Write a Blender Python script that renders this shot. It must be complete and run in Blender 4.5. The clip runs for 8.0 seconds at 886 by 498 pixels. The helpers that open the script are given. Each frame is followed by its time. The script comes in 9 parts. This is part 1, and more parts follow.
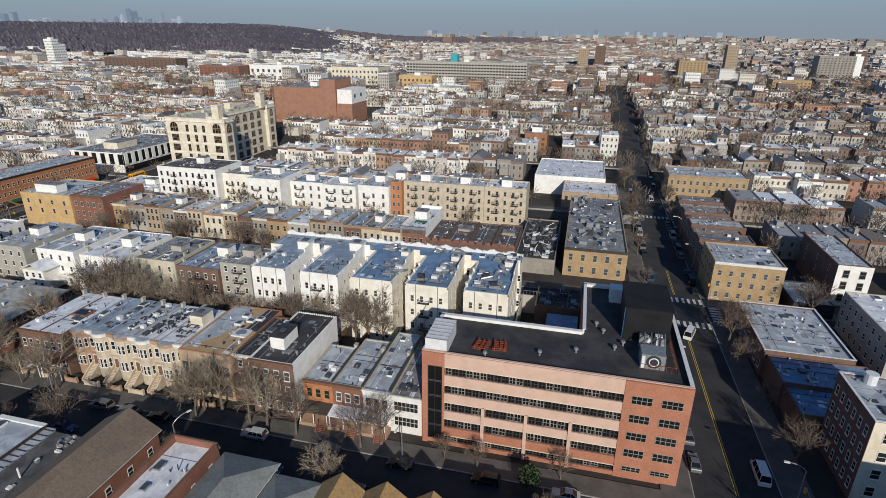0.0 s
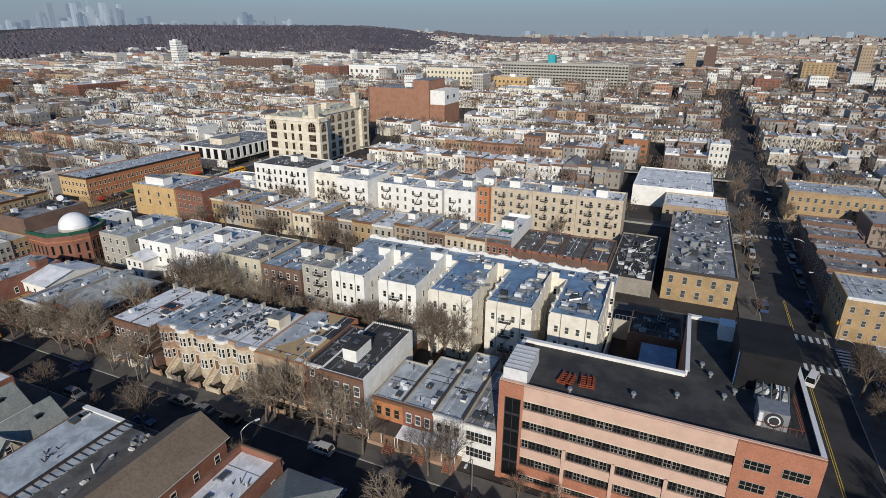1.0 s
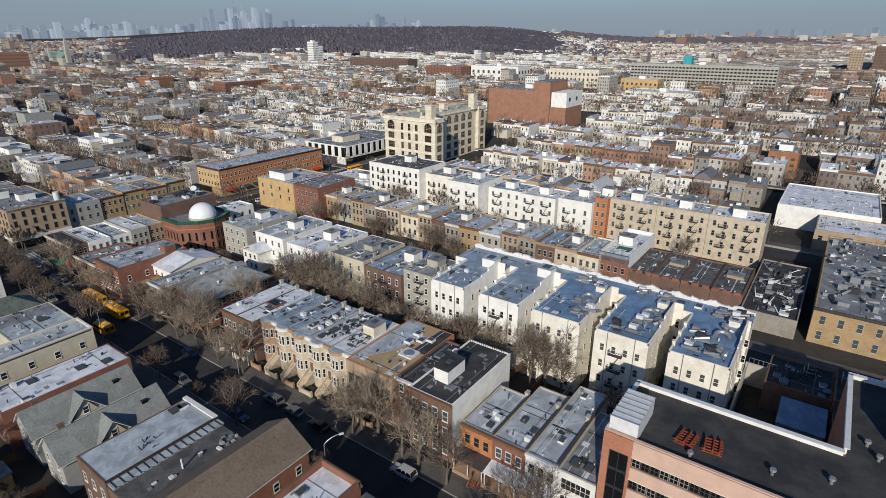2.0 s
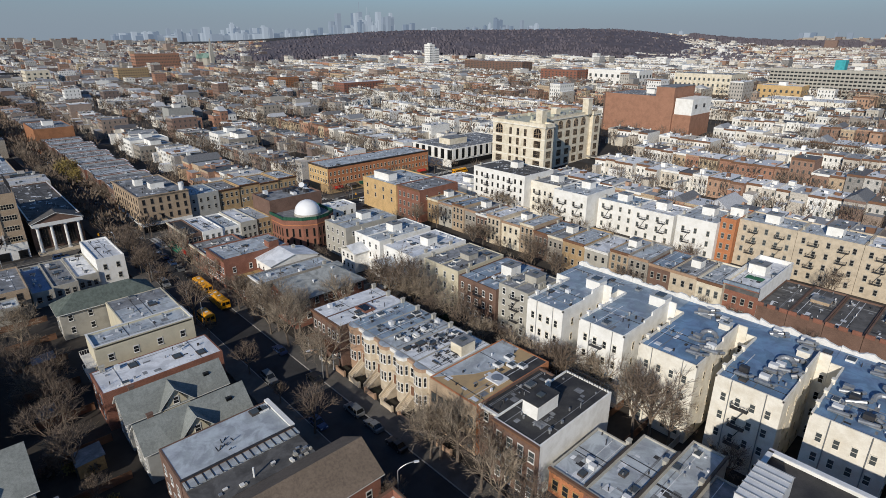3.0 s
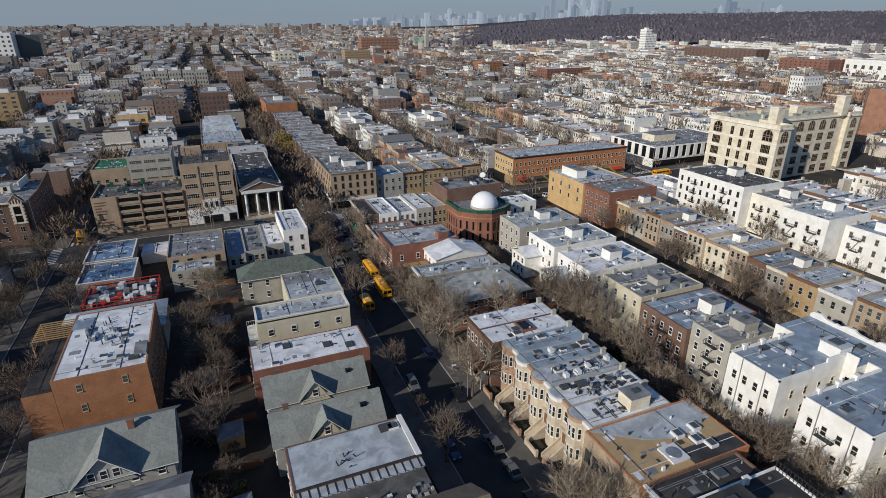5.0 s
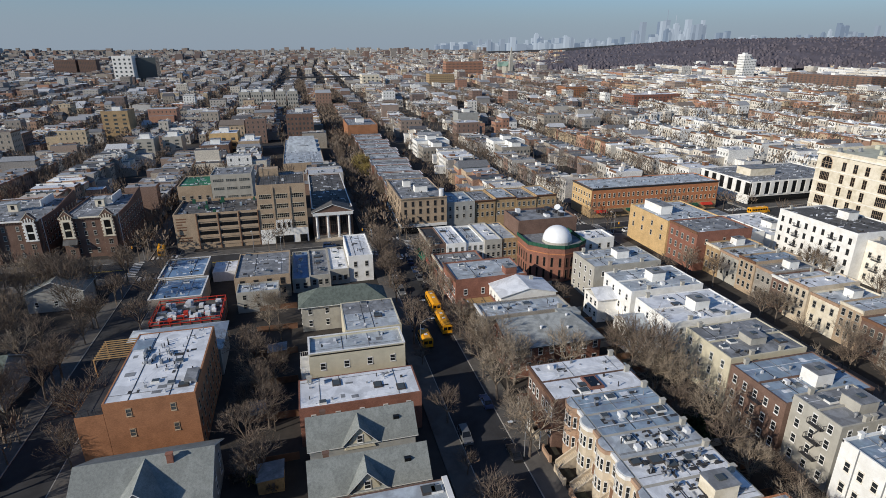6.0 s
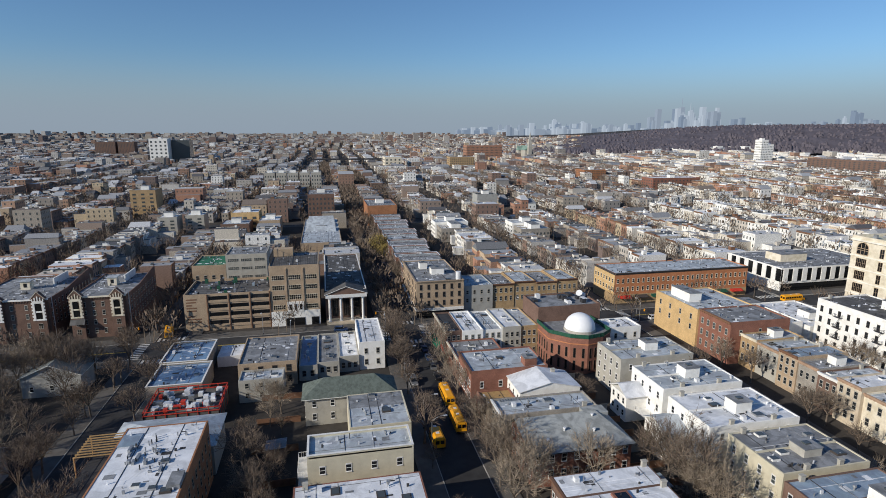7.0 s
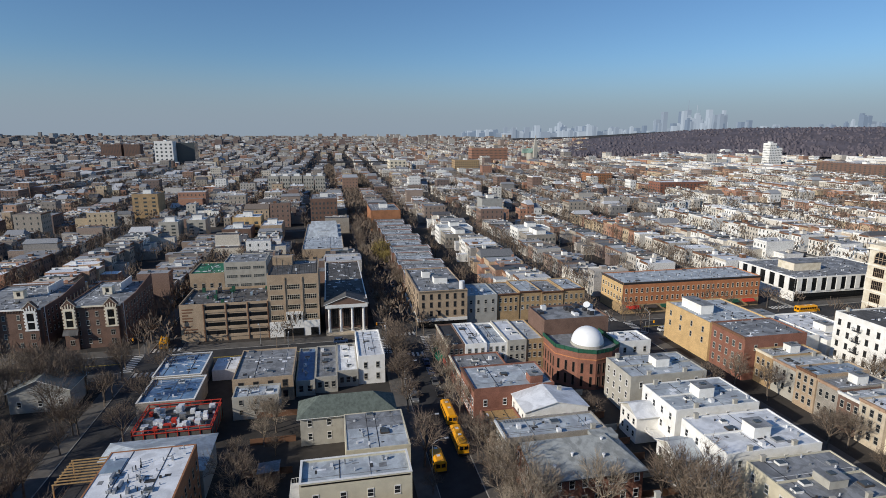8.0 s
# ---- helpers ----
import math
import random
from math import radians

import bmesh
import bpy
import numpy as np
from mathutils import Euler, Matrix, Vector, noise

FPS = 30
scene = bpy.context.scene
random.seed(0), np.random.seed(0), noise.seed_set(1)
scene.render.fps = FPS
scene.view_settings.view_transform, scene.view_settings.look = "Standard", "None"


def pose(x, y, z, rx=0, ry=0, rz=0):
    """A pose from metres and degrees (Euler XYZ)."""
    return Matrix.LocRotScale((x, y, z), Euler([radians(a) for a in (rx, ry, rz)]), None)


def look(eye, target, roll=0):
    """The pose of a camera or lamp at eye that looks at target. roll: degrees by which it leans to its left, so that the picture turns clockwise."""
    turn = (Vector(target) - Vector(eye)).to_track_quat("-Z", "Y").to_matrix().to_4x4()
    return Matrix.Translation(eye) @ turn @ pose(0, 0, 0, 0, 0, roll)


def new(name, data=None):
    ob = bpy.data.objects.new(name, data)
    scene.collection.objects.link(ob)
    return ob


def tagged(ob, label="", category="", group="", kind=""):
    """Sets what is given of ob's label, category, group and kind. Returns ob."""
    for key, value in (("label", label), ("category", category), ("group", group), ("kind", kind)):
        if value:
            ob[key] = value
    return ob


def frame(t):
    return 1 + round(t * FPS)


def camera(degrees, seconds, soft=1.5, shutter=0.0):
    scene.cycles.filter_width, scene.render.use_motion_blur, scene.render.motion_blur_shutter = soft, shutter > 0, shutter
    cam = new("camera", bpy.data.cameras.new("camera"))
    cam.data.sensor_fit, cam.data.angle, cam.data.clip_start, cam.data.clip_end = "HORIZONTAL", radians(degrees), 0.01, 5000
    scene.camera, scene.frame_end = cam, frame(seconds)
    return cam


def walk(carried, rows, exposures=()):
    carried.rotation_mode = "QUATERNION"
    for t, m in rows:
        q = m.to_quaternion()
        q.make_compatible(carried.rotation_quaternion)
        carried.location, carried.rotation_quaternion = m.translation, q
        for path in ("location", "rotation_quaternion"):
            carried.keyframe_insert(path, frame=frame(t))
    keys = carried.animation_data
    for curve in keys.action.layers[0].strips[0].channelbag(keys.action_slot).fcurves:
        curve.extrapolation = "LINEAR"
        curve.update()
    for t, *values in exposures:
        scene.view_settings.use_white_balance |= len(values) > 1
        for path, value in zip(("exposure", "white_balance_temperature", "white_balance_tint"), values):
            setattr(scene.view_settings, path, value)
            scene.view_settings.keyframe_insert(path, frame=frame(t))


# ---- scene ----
cam = camera(77.6, 8.0, soft=0.5)
# seconds, x, y, z, heading to the left of +y, tilt, roll
PATH = [
    (0, -0.00, -0.00, 69.30, 14.00, -21.28, 0.52),
    (0.25, -0.48, 1.97, 69.26, 15.53, -21.31, 0.44),
    (0.5, -0.99, 3.95, 69.21, 17.62, -21.33, 0.38),
    (0.75, -1.58, 5.95, 69.17, 20.42, -21.30, 0.33),
    (1, -2.21, 7.97, 69.12, 23.51, -21.27, 0.28),
    (1.25, -2.87, 10.04, 69.05, 26.46, -21.26, 0.21),
    (1.5, -3.58, 12.10, 68.97, 29.45, -21.26, 0.12),
    (1.75, -4.35, 14.10, 68.97, 32.59, -21.26, 0.04),
    (2, -5.27, 16.06, 68.89, 35.76, -21.24, -0.05),
    (2.2, -6.22, 17.59, 68.66, 38.24, -21.19, -0.10),
    (2.5, -7.63, 19.80, 68.36, 41.74, -21.10, -0.13),
    (2.75, -8.81, 21.56, 68.15, 44.48, -21.02, -0.11),
    (3, -10.00, 23.27, 67.98, 47.09, -20.94, -0.10),
    (3.3, -11.47, 25.24, 67.84, 50.08, -20.87, -0.16),
    (3.5, -12.47, 26.51, 67.78, 52.00, -20.85, -0.24),
    (3.75, -13.87, 28.03, 67.64, 54.37, -20.85, -0.27),
    (4, -15.34, 29.50, 67.46, 56.77, -20.92, -0.26),
    (4.25, -16.77, 30.95, 67.30, 59.21, -21.04, -0.28),
    (4.5, -18.23, 32.32, 67.14, 61.76, -21.27, -0.29),
    (4.75, -19.79, 33.55, 66.95, 64.56, -21.70, -0.25),
    (5, -21.44, 34.68, 66.78, 67.44, -22.22, -0.21),
    (5.2, -22.84, 35.53, 66.71, 69.68, -22.63, -0.21),
    (5.4, -24.22, 36.48, 66.76, 71.73, -22.72, -0.20),
    (5.6, -25.56, 37.55, 66.94, 73.39, -22.24, -0.18),
    (5.8, -26.90, 38.62, 67.18, 74.72, -21.30, -0.15),
    (6, -28.24, 39.60, 67.41, 75.75, -20.01, -0.12),
    (6.15, -29.26, 40.21, 67.53, 76.34, -18.88, -0.09),
    (6.3, -30.31, 40.66, 67.57, 76.79, -17.65, -0.07),
    (6.4, -31.01, 40.90, 67.57, 77.05, -16.81, -0.05),
    (6.5, -31.72, 41.14, 67.57, 77.16, -15.93, -0.04),
    (6.6, -32.37, 41.37, 67.54, 77.33, -15.03, -0.01),
    (6.7, -33.03, 41.59, 67.51, 77.52, -14.10, 0.02),
    (6.8, -33.68, 41.82, 67.48, 77.62, -12.99, 0.05),
    (6.9, -34.34, 42.04, 67.45, 77.77, -12.01, 0.08),
    (7, -34.99, 42.27, 67.42, 77.83, -11.90, 0.11),
    (7.1, -35.67, 42.49, 67.46, 77.93, -11.91, 0.12),
    (7.25, -36.70, 42.81, 67.52, 78.06, -11.90, 0.12),
    (7.5, -38.39, 43.35, 67.63, 78.34, -11.81, 0.13),
    (7.75, -39.62, 43.80, 68.05, 78.40, -11.74, 0.15),
    (8, -40.68, 44.22, 68.58, 78.37, -11.67, 0.16),
]
walk(cam, [(t, pose(x, y, z, 90 + p, 0, h) @ pose(0, 0, 0, 0, 0, r)) for t, x, y, z, h, p, r in PATH],
     exposures=[(0.0, -0.25), (3.5, -0.26), (5.0, -0.28), (6.5, -0.02), (8.0, -0.08)])

# ---- daylight: low winter sun from the south-east, clear sky ----
SUN_EL, SUN_AZ = 24.5, 158.0
world = bpy.data.worlds.new("sky")
scene.world = world
world.use_nodes = True
wn = world.node_tree.nodes
sky = wn.new("ShaderNodeTexSky")
sky.sky_type, sky.sun_disc = "NISHITA", False
sky.sun_elevation, sky.sun_rotation = radians(SUN_EL), radians(SUN_AZ)
sky.air_density, sky.dust_density, sky.ozone_density, sky.altitude = 1.0, 0.5, 3.0, 100
cool = wn.new("ShaderNodeVectorMath")
cool.operation = "MULTIPLY"
cool.inputs[1].default_value = (0.76, 0.98, 1.20)
world.node_tree.links.new(sky.outputs[0], cool.inputs[0])
# grey-blue winter haze low over the horizon, thinning evenly with height
place = wn.new("ShaderNodeTexCoord")
up = wn.new("ShaderNodeSeparateXYZ")
thin = wn.new("ShaderNodeMapRange")
thin.inputs["From Min"].default_value, thin.inputs["From Max"].default_value = 0.0, 0.15
thin.inputs["To Min"].default_value, thin.inputs["To Max"].default_value = 0.92, 0.0
thin.interpolation_type = "SMOOTHERSTEP"
haze = wn.new("ShaderNodeMix")
haze.data_type = "RGBA"
haze.inputs["B"].default_value = (3.25, 4.0, 4.95, 1)
world.node_tree.links.new(place.outputs["Generated"], up.inputs[0])
world.node_tree.links.new(up.outputs[2], thin.inputs["Value"])
world.node_tree.links.new(thin.outputs[0], haze.inputs["Factor"])
world.node_tree.links.new(cool.outputs[0], haze.inputs["A"])
world.node_tree.links.new(haze.outputs["Result"], wn["Background"].inputs[0])
wn["Background"].inputs[1].default_value = 0.088
sun = new("sun", bpy.data.lights.new("sun", "SUN"))
sun.data.energy, sun.data.angle, sun.data.color = 4.6, radians(0.6), (1.0, 0.925, 0.81)
sun_from = Vector((math.sin(radians(SUN_AZ)) * math.cos(radians(SUN_EL)), math.cos(radians(SUN_AZ)) * math.cos(radians(SUN_EL)), math.sin(radians(SUN_EL))))
sun.matrix_world = look(sun_from * 400, (0, 0, 0))

# ---- materials ----
MATS = {}


def surface(name, base, rough=0.85, vary=0.18, size=2.5, grain=0.08, bump=0.25, other=None, metal=0.0, island=0.0, kind="noise", spec=0.3, stain=0.5, pools=0.0):
    """A weathered surface: two scales of variation, fine relief, optional courses and per-piece tint."""
    m = bpy.data.materials.new(name)
    m.use_nodes = True
    n, ln = m.node_tree.nodes, m.node_tree.links
    b = n["Principled BSDF"]
    b.inputs["Roughness"].default_value, b.inputs["Metallic"].default_value = rough, metal
    b.inputs["Specular IOR Level"].default_value = spec
    tc = n.new("ShaderNodeTexCoord")
    big = n.new("ShaderNodeTexNoise")
    big.inputs["Scale"].default_value, big.inputs["Detail"].default_value, big.inputs["Roughness"].default_value = 1.0 / size, 5.0, 0.62
    fine = n.new("ShaderNodeTexNoise")
    fine.inputs["Scale"].default_value, fine.inputs["Detail"].default_value = 1.0 / grain, 3.0
    info = n.new("ShaderNodeObjectInfo")
    shift = n.new("ShaderNodeVectorMath")
    ln.new(tc.outputs["Object"], shift.inputs[0])
    ln.new(info.outputs["Location"], shift.inputs[1])
    ln.new(shift.outputs[0], big.inputs["Vector"])
    ln.new(shift.outputs[0], fine.inputs["Vector"])
    c = Vector(base)
    o = Vector(other) if other else c * (1 - vary * 1.6)
    ramp = n.new("ShaderNodeValToRGB")
    ramp.color_ramp.elements[0].position, ramp.color_ramp.elements[1].position = 0.34, 0.34 + stain * 0.5
    ramp.color_ramp.elements[0].color = (*o, 1)
    ramp.color_ramp.elements[1].color = (*c, 1)
    ln.new(big.outputs["Fac"], ramp.inputs[0])
    col = ramp.outputs[0]

    def mul(a, fac_socket, lo, hi):
        mr = n.new("ShaderNodeMapRange")
        mr.inputs["To Min"].default_value, mr.inputs["To Max"].default_value = lo, hi
        ln.new(fac_socket, mr.inputs["Value"])
        mx = n.new("ShaderNodeVectorMath")
        mx.operation = "SCALE"
        ln.new(a, mx.inputs[0])
        ln.new(mr.outputs[0], mx.inputs["Scale"])
        return mx.outputs[0]

    col = mul(col, fine.outputs["Fac"], 1 - vary * 0.9, 1 + vary * 0.9)
    height = fine.outputs["Fac"]
    if pools:  # dried puddles and patches with soft rims
        pool = n.new("ShaderNodeTexNoise")
        pool.inputs["Scale"].default_value, pool.inputs["Detail"].default_value, pool.inputs["Roughness"].default_value, pool.inputs["Distortion"].default_value = 0.23, 7.0, 0.6, 1.2
        rim = n.new("ShaderNodeMapRange")
        rim.inputs["From Min"].default_value, rim.inputs["From Max"].default_value = 0.46, 0.56
        ln.new(shift.outputs[0], pool.inputs["Vector"])
        ln.new(pool.outputs["Fac"], rim.inputs["Value"])
        col = mul(col, rim.outputs[0], 1 - pools, 1 + pools * 0.35)
    if kind == "brick":
        mp = n.new("ShaderNodeVectorMath")
        mp.operation = "DOT_PRODUCT"
        mp.inputs[1].default_value = (1, 1, 0)
        sep = n.new("ShaderNodeSeparateXYZ")
        cmb = n.new("ShaderNodeCombineXYZ")
        ln.new(tc.outputs["Object"], mp.inputs[0])
        ln.new(tc.outputs["Object"], sep.inputs[0])
        ln.new(mp.outputs["Value"], cmb.inputs[0])
        ln.new(sep.outputs[2], cmb.inputs[1])
        br = n.new("ShaderNodeTexBrick")
        br.inputs["Scale"].default_value = 1.0
        br.inputs["Brick Width"].default_value, br.inputs["Row Height"].default_value, br.inputs["Mortar Size"].default_value = 0.21, 0.072, 0.006
        br.inputs["Color1"].default_value, br.inputs["Color2"].default_value, br.inputs["Mortar"].default_value = (0.8, 0.8, 0.8, 1), (1.15, 1.15, 1.15, 1), (0.9, 0.9, 0.9, 1)
        ln.new(cmb.outputs[0], br.inputs["Vector"])
        mx = n.new("ShaderNodeVectorMath")
        mx.operation = "MULTIPLY"
        ln.new(col, mx.inputs[0])
        ln.new(br.outputs["Color"], mx.inputs[1])
        col = mx.outputs[0]
    if island:
        geo = n.new("ShaderNodeNewGeometry")
        col = mul(col, geo.outputs["Random Per Island"], 1 - island, 1 + island)
    ln.new(col, b.inputs["Base Color"])
    if bump:
        bp = n.new("ShaderNodeBump")
        bp.inputs["Strength"].default_value, bp.inputs["Distance"].default_value = bump, 0.03
        ln.new(height, bp.inputs["Height"])
        ln.new(bp.outputs[0], b.inputs["Normal"])
    MATS[name] = m
    return m


def palette(name, colours, rough=0.85, grain=0.4):
    """One material whose separate pieces take their own colour out of a list."""
    m = bpy.data.materials.new(name)
    m.use_nodes = True
    n, ln = m.node_tree.nodes, m.node_tree.links
    b = n["Principled BSDF"]
    b.inputs["Roughness"].default_value, b.inputs["Specular IOR Level"].default_value = rough, 0.25
    geo = n.new("ShaderNodeNewGeometry")
    ramp = n.new("ShaderNodeValToRGB")
    ramp.color_ramp.interpolation = "CONSTANT"
    for i, c in enumerate(colours):
        e = ramp.color_ramp.elements[i] if i < 2 else ramp.color_ramp.elements.new(i / len(colours))
        e.position, e.color = i / len(colours), (*c, 1)
    ln.new(geo.outputs["Random Per Island"], ramp.inputs[0])
    tc = n.new("ShaderNodeTexCoord")
    noi = n.new("ShaderNodeTexNoise")
    noi.inputs["Scale"].default_value, noi.inputs["Detail"].default_value = 1 / grain, 6.0
    ln.new(tc.outputs["Object"], noi.inputs["Vector"])
    mr = n.new("ShaderNodeMapRange")
    mr.inputs["From Min"].default_value, mr.inputs["From Max"].default_value = 0.3, 0.7
    mr.inputs["To Min"].default_value, mr.inputs["To Max"].default_value = 0.7, 1.2
    ln.new(noi.outputs["Fac"], mr.inputs["Value"])
    mx = n.new("ShaderNodeVectorMath")
    mx.operation = "SCALE"
    ln.new(ramp.outputs[0], mx.inputs[0])
    ln.new(mr.outputs[0], mx.inputs["Scale"])
    ln.new(mx.outputs[0], b.inputs["Base Color"])
    MATS[name] = m
    return m


def glass(name, tint, rough=0.08):
    m = bpy.data.materials.new(name)
    m.use_nodes = True
    b = m.node_tree.nodes["Principled BSDF"]
    b.inputs["Base Color"].default_value = (*tint, 1)
    b.inputs["Roughness"].default_value = rough
    b.inputs["Specular IOR Level"].default_value = 0.6
    MATS[name] = m
    return m


surface("asphalt", (0.046, 0.046, 0.049), 0.9, 0.25, 6, 0.15, 0.2)
surface("concrete", (0.125, 0.116, 0.106), 0.9, 0.2, 3, 0.1)
surface("kerbstone", (0.33, 0.32, 0.30), 0.85)
surface("soil", (0.045, 0.038, 0.030), 0.95, 0.4, 3, 0.2, 0.5, other=(0.030, 0.032, 0.021))
surface("far_ground", (0.058, 0.051, 0.045), 0.95, 0.35, 25, 1.5, 0.0)
surface("line_white", (0.62, 0.62, 0.60), 0.7, 0.2, 0.6)
surface("line_yellow", (0.55, 0.40, 0.07), 0.7, 0.2, 0.6)
surface("roof_silver", (0.455, 0.50, 0.53), 0.62, 0.12, 2.2, 0.25, 0.15, other=(0.36, 0.385, 0.425), pools=0.2)
surface("roof_white", (0.74, 0.755, 0.78), 0.6, 0.1, 3.0, 0.25, 0.12, other=(0.60, 0.62, 0.65), pools=0.16)
# deep blue: the tenement roofs' own colour, and painted shade on low roofs
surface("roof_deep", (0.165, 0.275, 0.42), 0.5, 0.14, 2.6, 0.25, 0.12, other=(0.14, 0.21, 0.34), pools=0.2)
surface("roof_blue", (0.275, 0.355, 0.43), 0.5, 0.12, 2.6, 0.25, 0.12, other=(0.23, 0.275, 0.355), pools=0.2)
surface("roof_grey", (0.26, 0.27, 0.285), 0.8, 0.2, 2.5, 0.25, 0.2, pools=0.25)
surface("roof_black", (0.034, 0.034, 0.037), 0.8, 0.3, 4.0, 0.2, 0.25, other=(0.068, 0.066, 0.064))
surface("tar_black", (0.013, 0.013, 0.015), 0.85, 0.3, 3.0, 0.2, 0.2)
surface("roof_slate", (0.125, 0.122, 0.12), 0.85, 0.2, 2.5, 0.2, 0.2, pools=0.25)
surface("sheet_grey", (0.36, 0.375, 0.365), 0.8, 0.15, 1.6, 0.15, 0.2, pools=0.2)
surface("roof_gravel", (0.44, 0.31, 0.165), 0.95, 0.2, 1.6, 0.12, 0.5, other=(0.36, 0.26, 0.15))
surface("roof_pale", (0.50, 0.50, 0.40), 0.8, 0.15, 3, 0.2, 0.1)
surface("tile_teal", (0.05, 0.38, 0.42), 0.6)
surface("roof_green", (0.03, 0.16, 0.09), 0.8)
surface("roof_copper", (0.21, 0.31, 0.26), 0.8, 0.2, 4.0)
surface("shingle_grey", (0.25, 0.265, 0.25), 0.9, 0.3, 0.4, 0.1, 0.6, other=(0.19, 0.205, 0.195), pools=0.12)
surface("shingle_brown", (0.20, 0.155, 0.115), 0.9, 0.35, 0.4, 0.1, 0.6, other=(0.15, 0.115, 0.088), pools=0.1)
surface("shingle_green", (0.13, 0.155, 0.135), 0.9, 0.25, 0.9, 0.12, 0.5)
surface("brick_red", (0.27, 0.122, 0.085), 0.9, 0.15, 3, 0.1, 0.3, kind="brick")
surface("brick_brown", (0.185, 0.115, 0.088), 0.9, 0.15, 3, 0.1, 0.3, kind="brick")
surface("brick_orange", (0.50, 0.205, 0.095), 0.9, 0.12, 3, 0.1, 0.3, kind="brick")
surface("brick_rust", (0.36, 0.19, 0.125), 0.9, 0.12, 3, 0.1, 0.3, kind="brick")
surface("brick_burnt", (0.37, 0.17, 0.085), 0.9, 0.15, 3, 0.1, 0.3, kind="brick")
surface("brick_yellow", (0.43, 0.30, 0.165), 0.9, 0.15, 3, 0.1, 0.3, kind="brick")
surface("brick_gold", (0.60, 0.41, 0.20), 0.9, 0.12, 3, 0.1, 0.3, kind="brick")
surface("brick_tan", (0.43, 0.325, 0.225), 0.9, 0.12, 3, 0.1, 0.3, kind="brick")
surface("brick_grey", (0.33, 0.30, 0.26), 0.9, 0.15, 3, 0.1, 0.3, kind="brick")
surface("brick_office", (0.43, 0.185, 0.115), 0.85, 0.1, 3, 0.1, 0.2, kind="brick")
surface("brownstone", (0.42, 0.28, 0.19), 0.9, 0.15, 1.6, 0.1, 0.3)
surface("limestone", (0.56, 0.475, 0.36), 0.9, 0.14, 1.6, 0.1, 0.3)
surface("panel_pink", (0.61, 0.42, 0.33), 0.75, 0.08, 2.0, 0.2, 0.1)
surface("stucco_white", (0.82, 0.81, 0.775), 0.9, 0.1, 2.2, 0.15, 0.2, other=(0.70, 0.685, 0.64))
surface("stucco_cream", (0.72, 0.655, 0.53), 0.9, 0.1, 2.2, 0.15, 0.2, other=(0.56, 0.49, 0.36))
surface("stucco_pale", (0.80, 0.765, 0.68), 0.9, 0.1, 2.2, 0.15, 0.2, other=(0.66, 0.61, 0.51))
surface("stucco_grey", (0.42, 0.40, 0.35), 0.9, 0.12, 2.2, 0.15, 0.2)
surface("siding_cream", (0.58, 0.53, 0.40), 0.8, 0.08, 2.2, 0.15, 0.2)
surface("siding_grey", (0.36, 0.36, 0.34), 0.85, 0.1, 2.2, 0.15, 0.2)
surface("trim_white", (0.74, 0.73, 0.70), 0.6, 0.08, 1.0)
surface("trim_dark", (0.07, 0.06, 0.055), 0.6, 0.1, 1.0)
surface("trim_brown", (0.19, 0.10, 0.06), 0.7, 0.12, 1.0)
surface("trim_green", (0.02, 0.09, 0.055), 0.6, 0.12, 1.0)
surface("metal_grey", (0.42, 0.43, 0.44), 0.45, 0.15, 0.8, metal=0.6)
surface("metal_dark", (0.045, 0.045, 0.05), 0.5, 0.15, 0.8)
surface("metal_white", (0.68, 0.69, 0.70), 0.4, 0.08, 0.8)
surface("rust_red", (0.25, 0.06, 0.028), 0.8, 0.25, 0.5)
surface("scaffold_red", (0.55, 0.05, 0.03), 0.6, 0.2, 0.5)
surface("timber", (0.42, 0.27, 0.12), 0.85, 0.2, 0.6)
surface("cloth_green", (0.01, 0.22, 0.12), 0.8, 0.1, 0.5)
surface("dome_white", (0.80, 0.81, 0.82), 0.45, 0.04, 2.0)
surface("bark", (0.16, 0.13, 0.105), 0.95, 0.25, 0.5, 0.05, 0.5)
surface("twigs", (0.19, 0.145, 0.11), 0.95, 0.25, 1.5, 0.1, 0.0, island=0.25)
surface("twigs_pale", (0.32, 0.26, 0.195), 0.95, 0.25, 1.5, 0.1, 0.0, island=0.25)
surface("leaves_dry", (0.27, 0.21, 0.07), 0.9, 0.25, 1.5, 0.1, 0.0, island=0.35)
surface("leaves_ever", (0.045, 0.075, 0.03), 0.9, 0.25, 1.5, 0.1, 0.0, island=0.35)
# the violet-grey cast in this brown is distance haze painted in
surface("far_woods", (0.118, 0.104, 0.122), 0.95, 0.2, 40, 7, 0.0)
surface("bus_yellow", (0.80, 0.36, 0.012), 0.35, 0.04, 1.5, spec=0.5)
surface("tyre", (0.015, 0.015, 0.016), 0.8)
for _n, _c in dict(silver=(0.42, 0.43, 0.44), black=(0.015, 0.015, 0.017), blue=(0.03, 0.06, 0.14), white=(0.7, 0.7, 0.7), grey=(0.13, 0.135, 0.14), red=(0.22, 0.02, 0.02)).items():
    surface("paint_" + _n, _c, 0.3, 0.04, 1.5, bump=0.0, spec=0.6)
glass("pane", (0.022, 0.025, 0.028), 0.06)
glass("pane_soft", (0.07, 0.08, 0.082), 0.22)
glass("pane_dark", (0.010, 0.011, 0.012), 0.12)
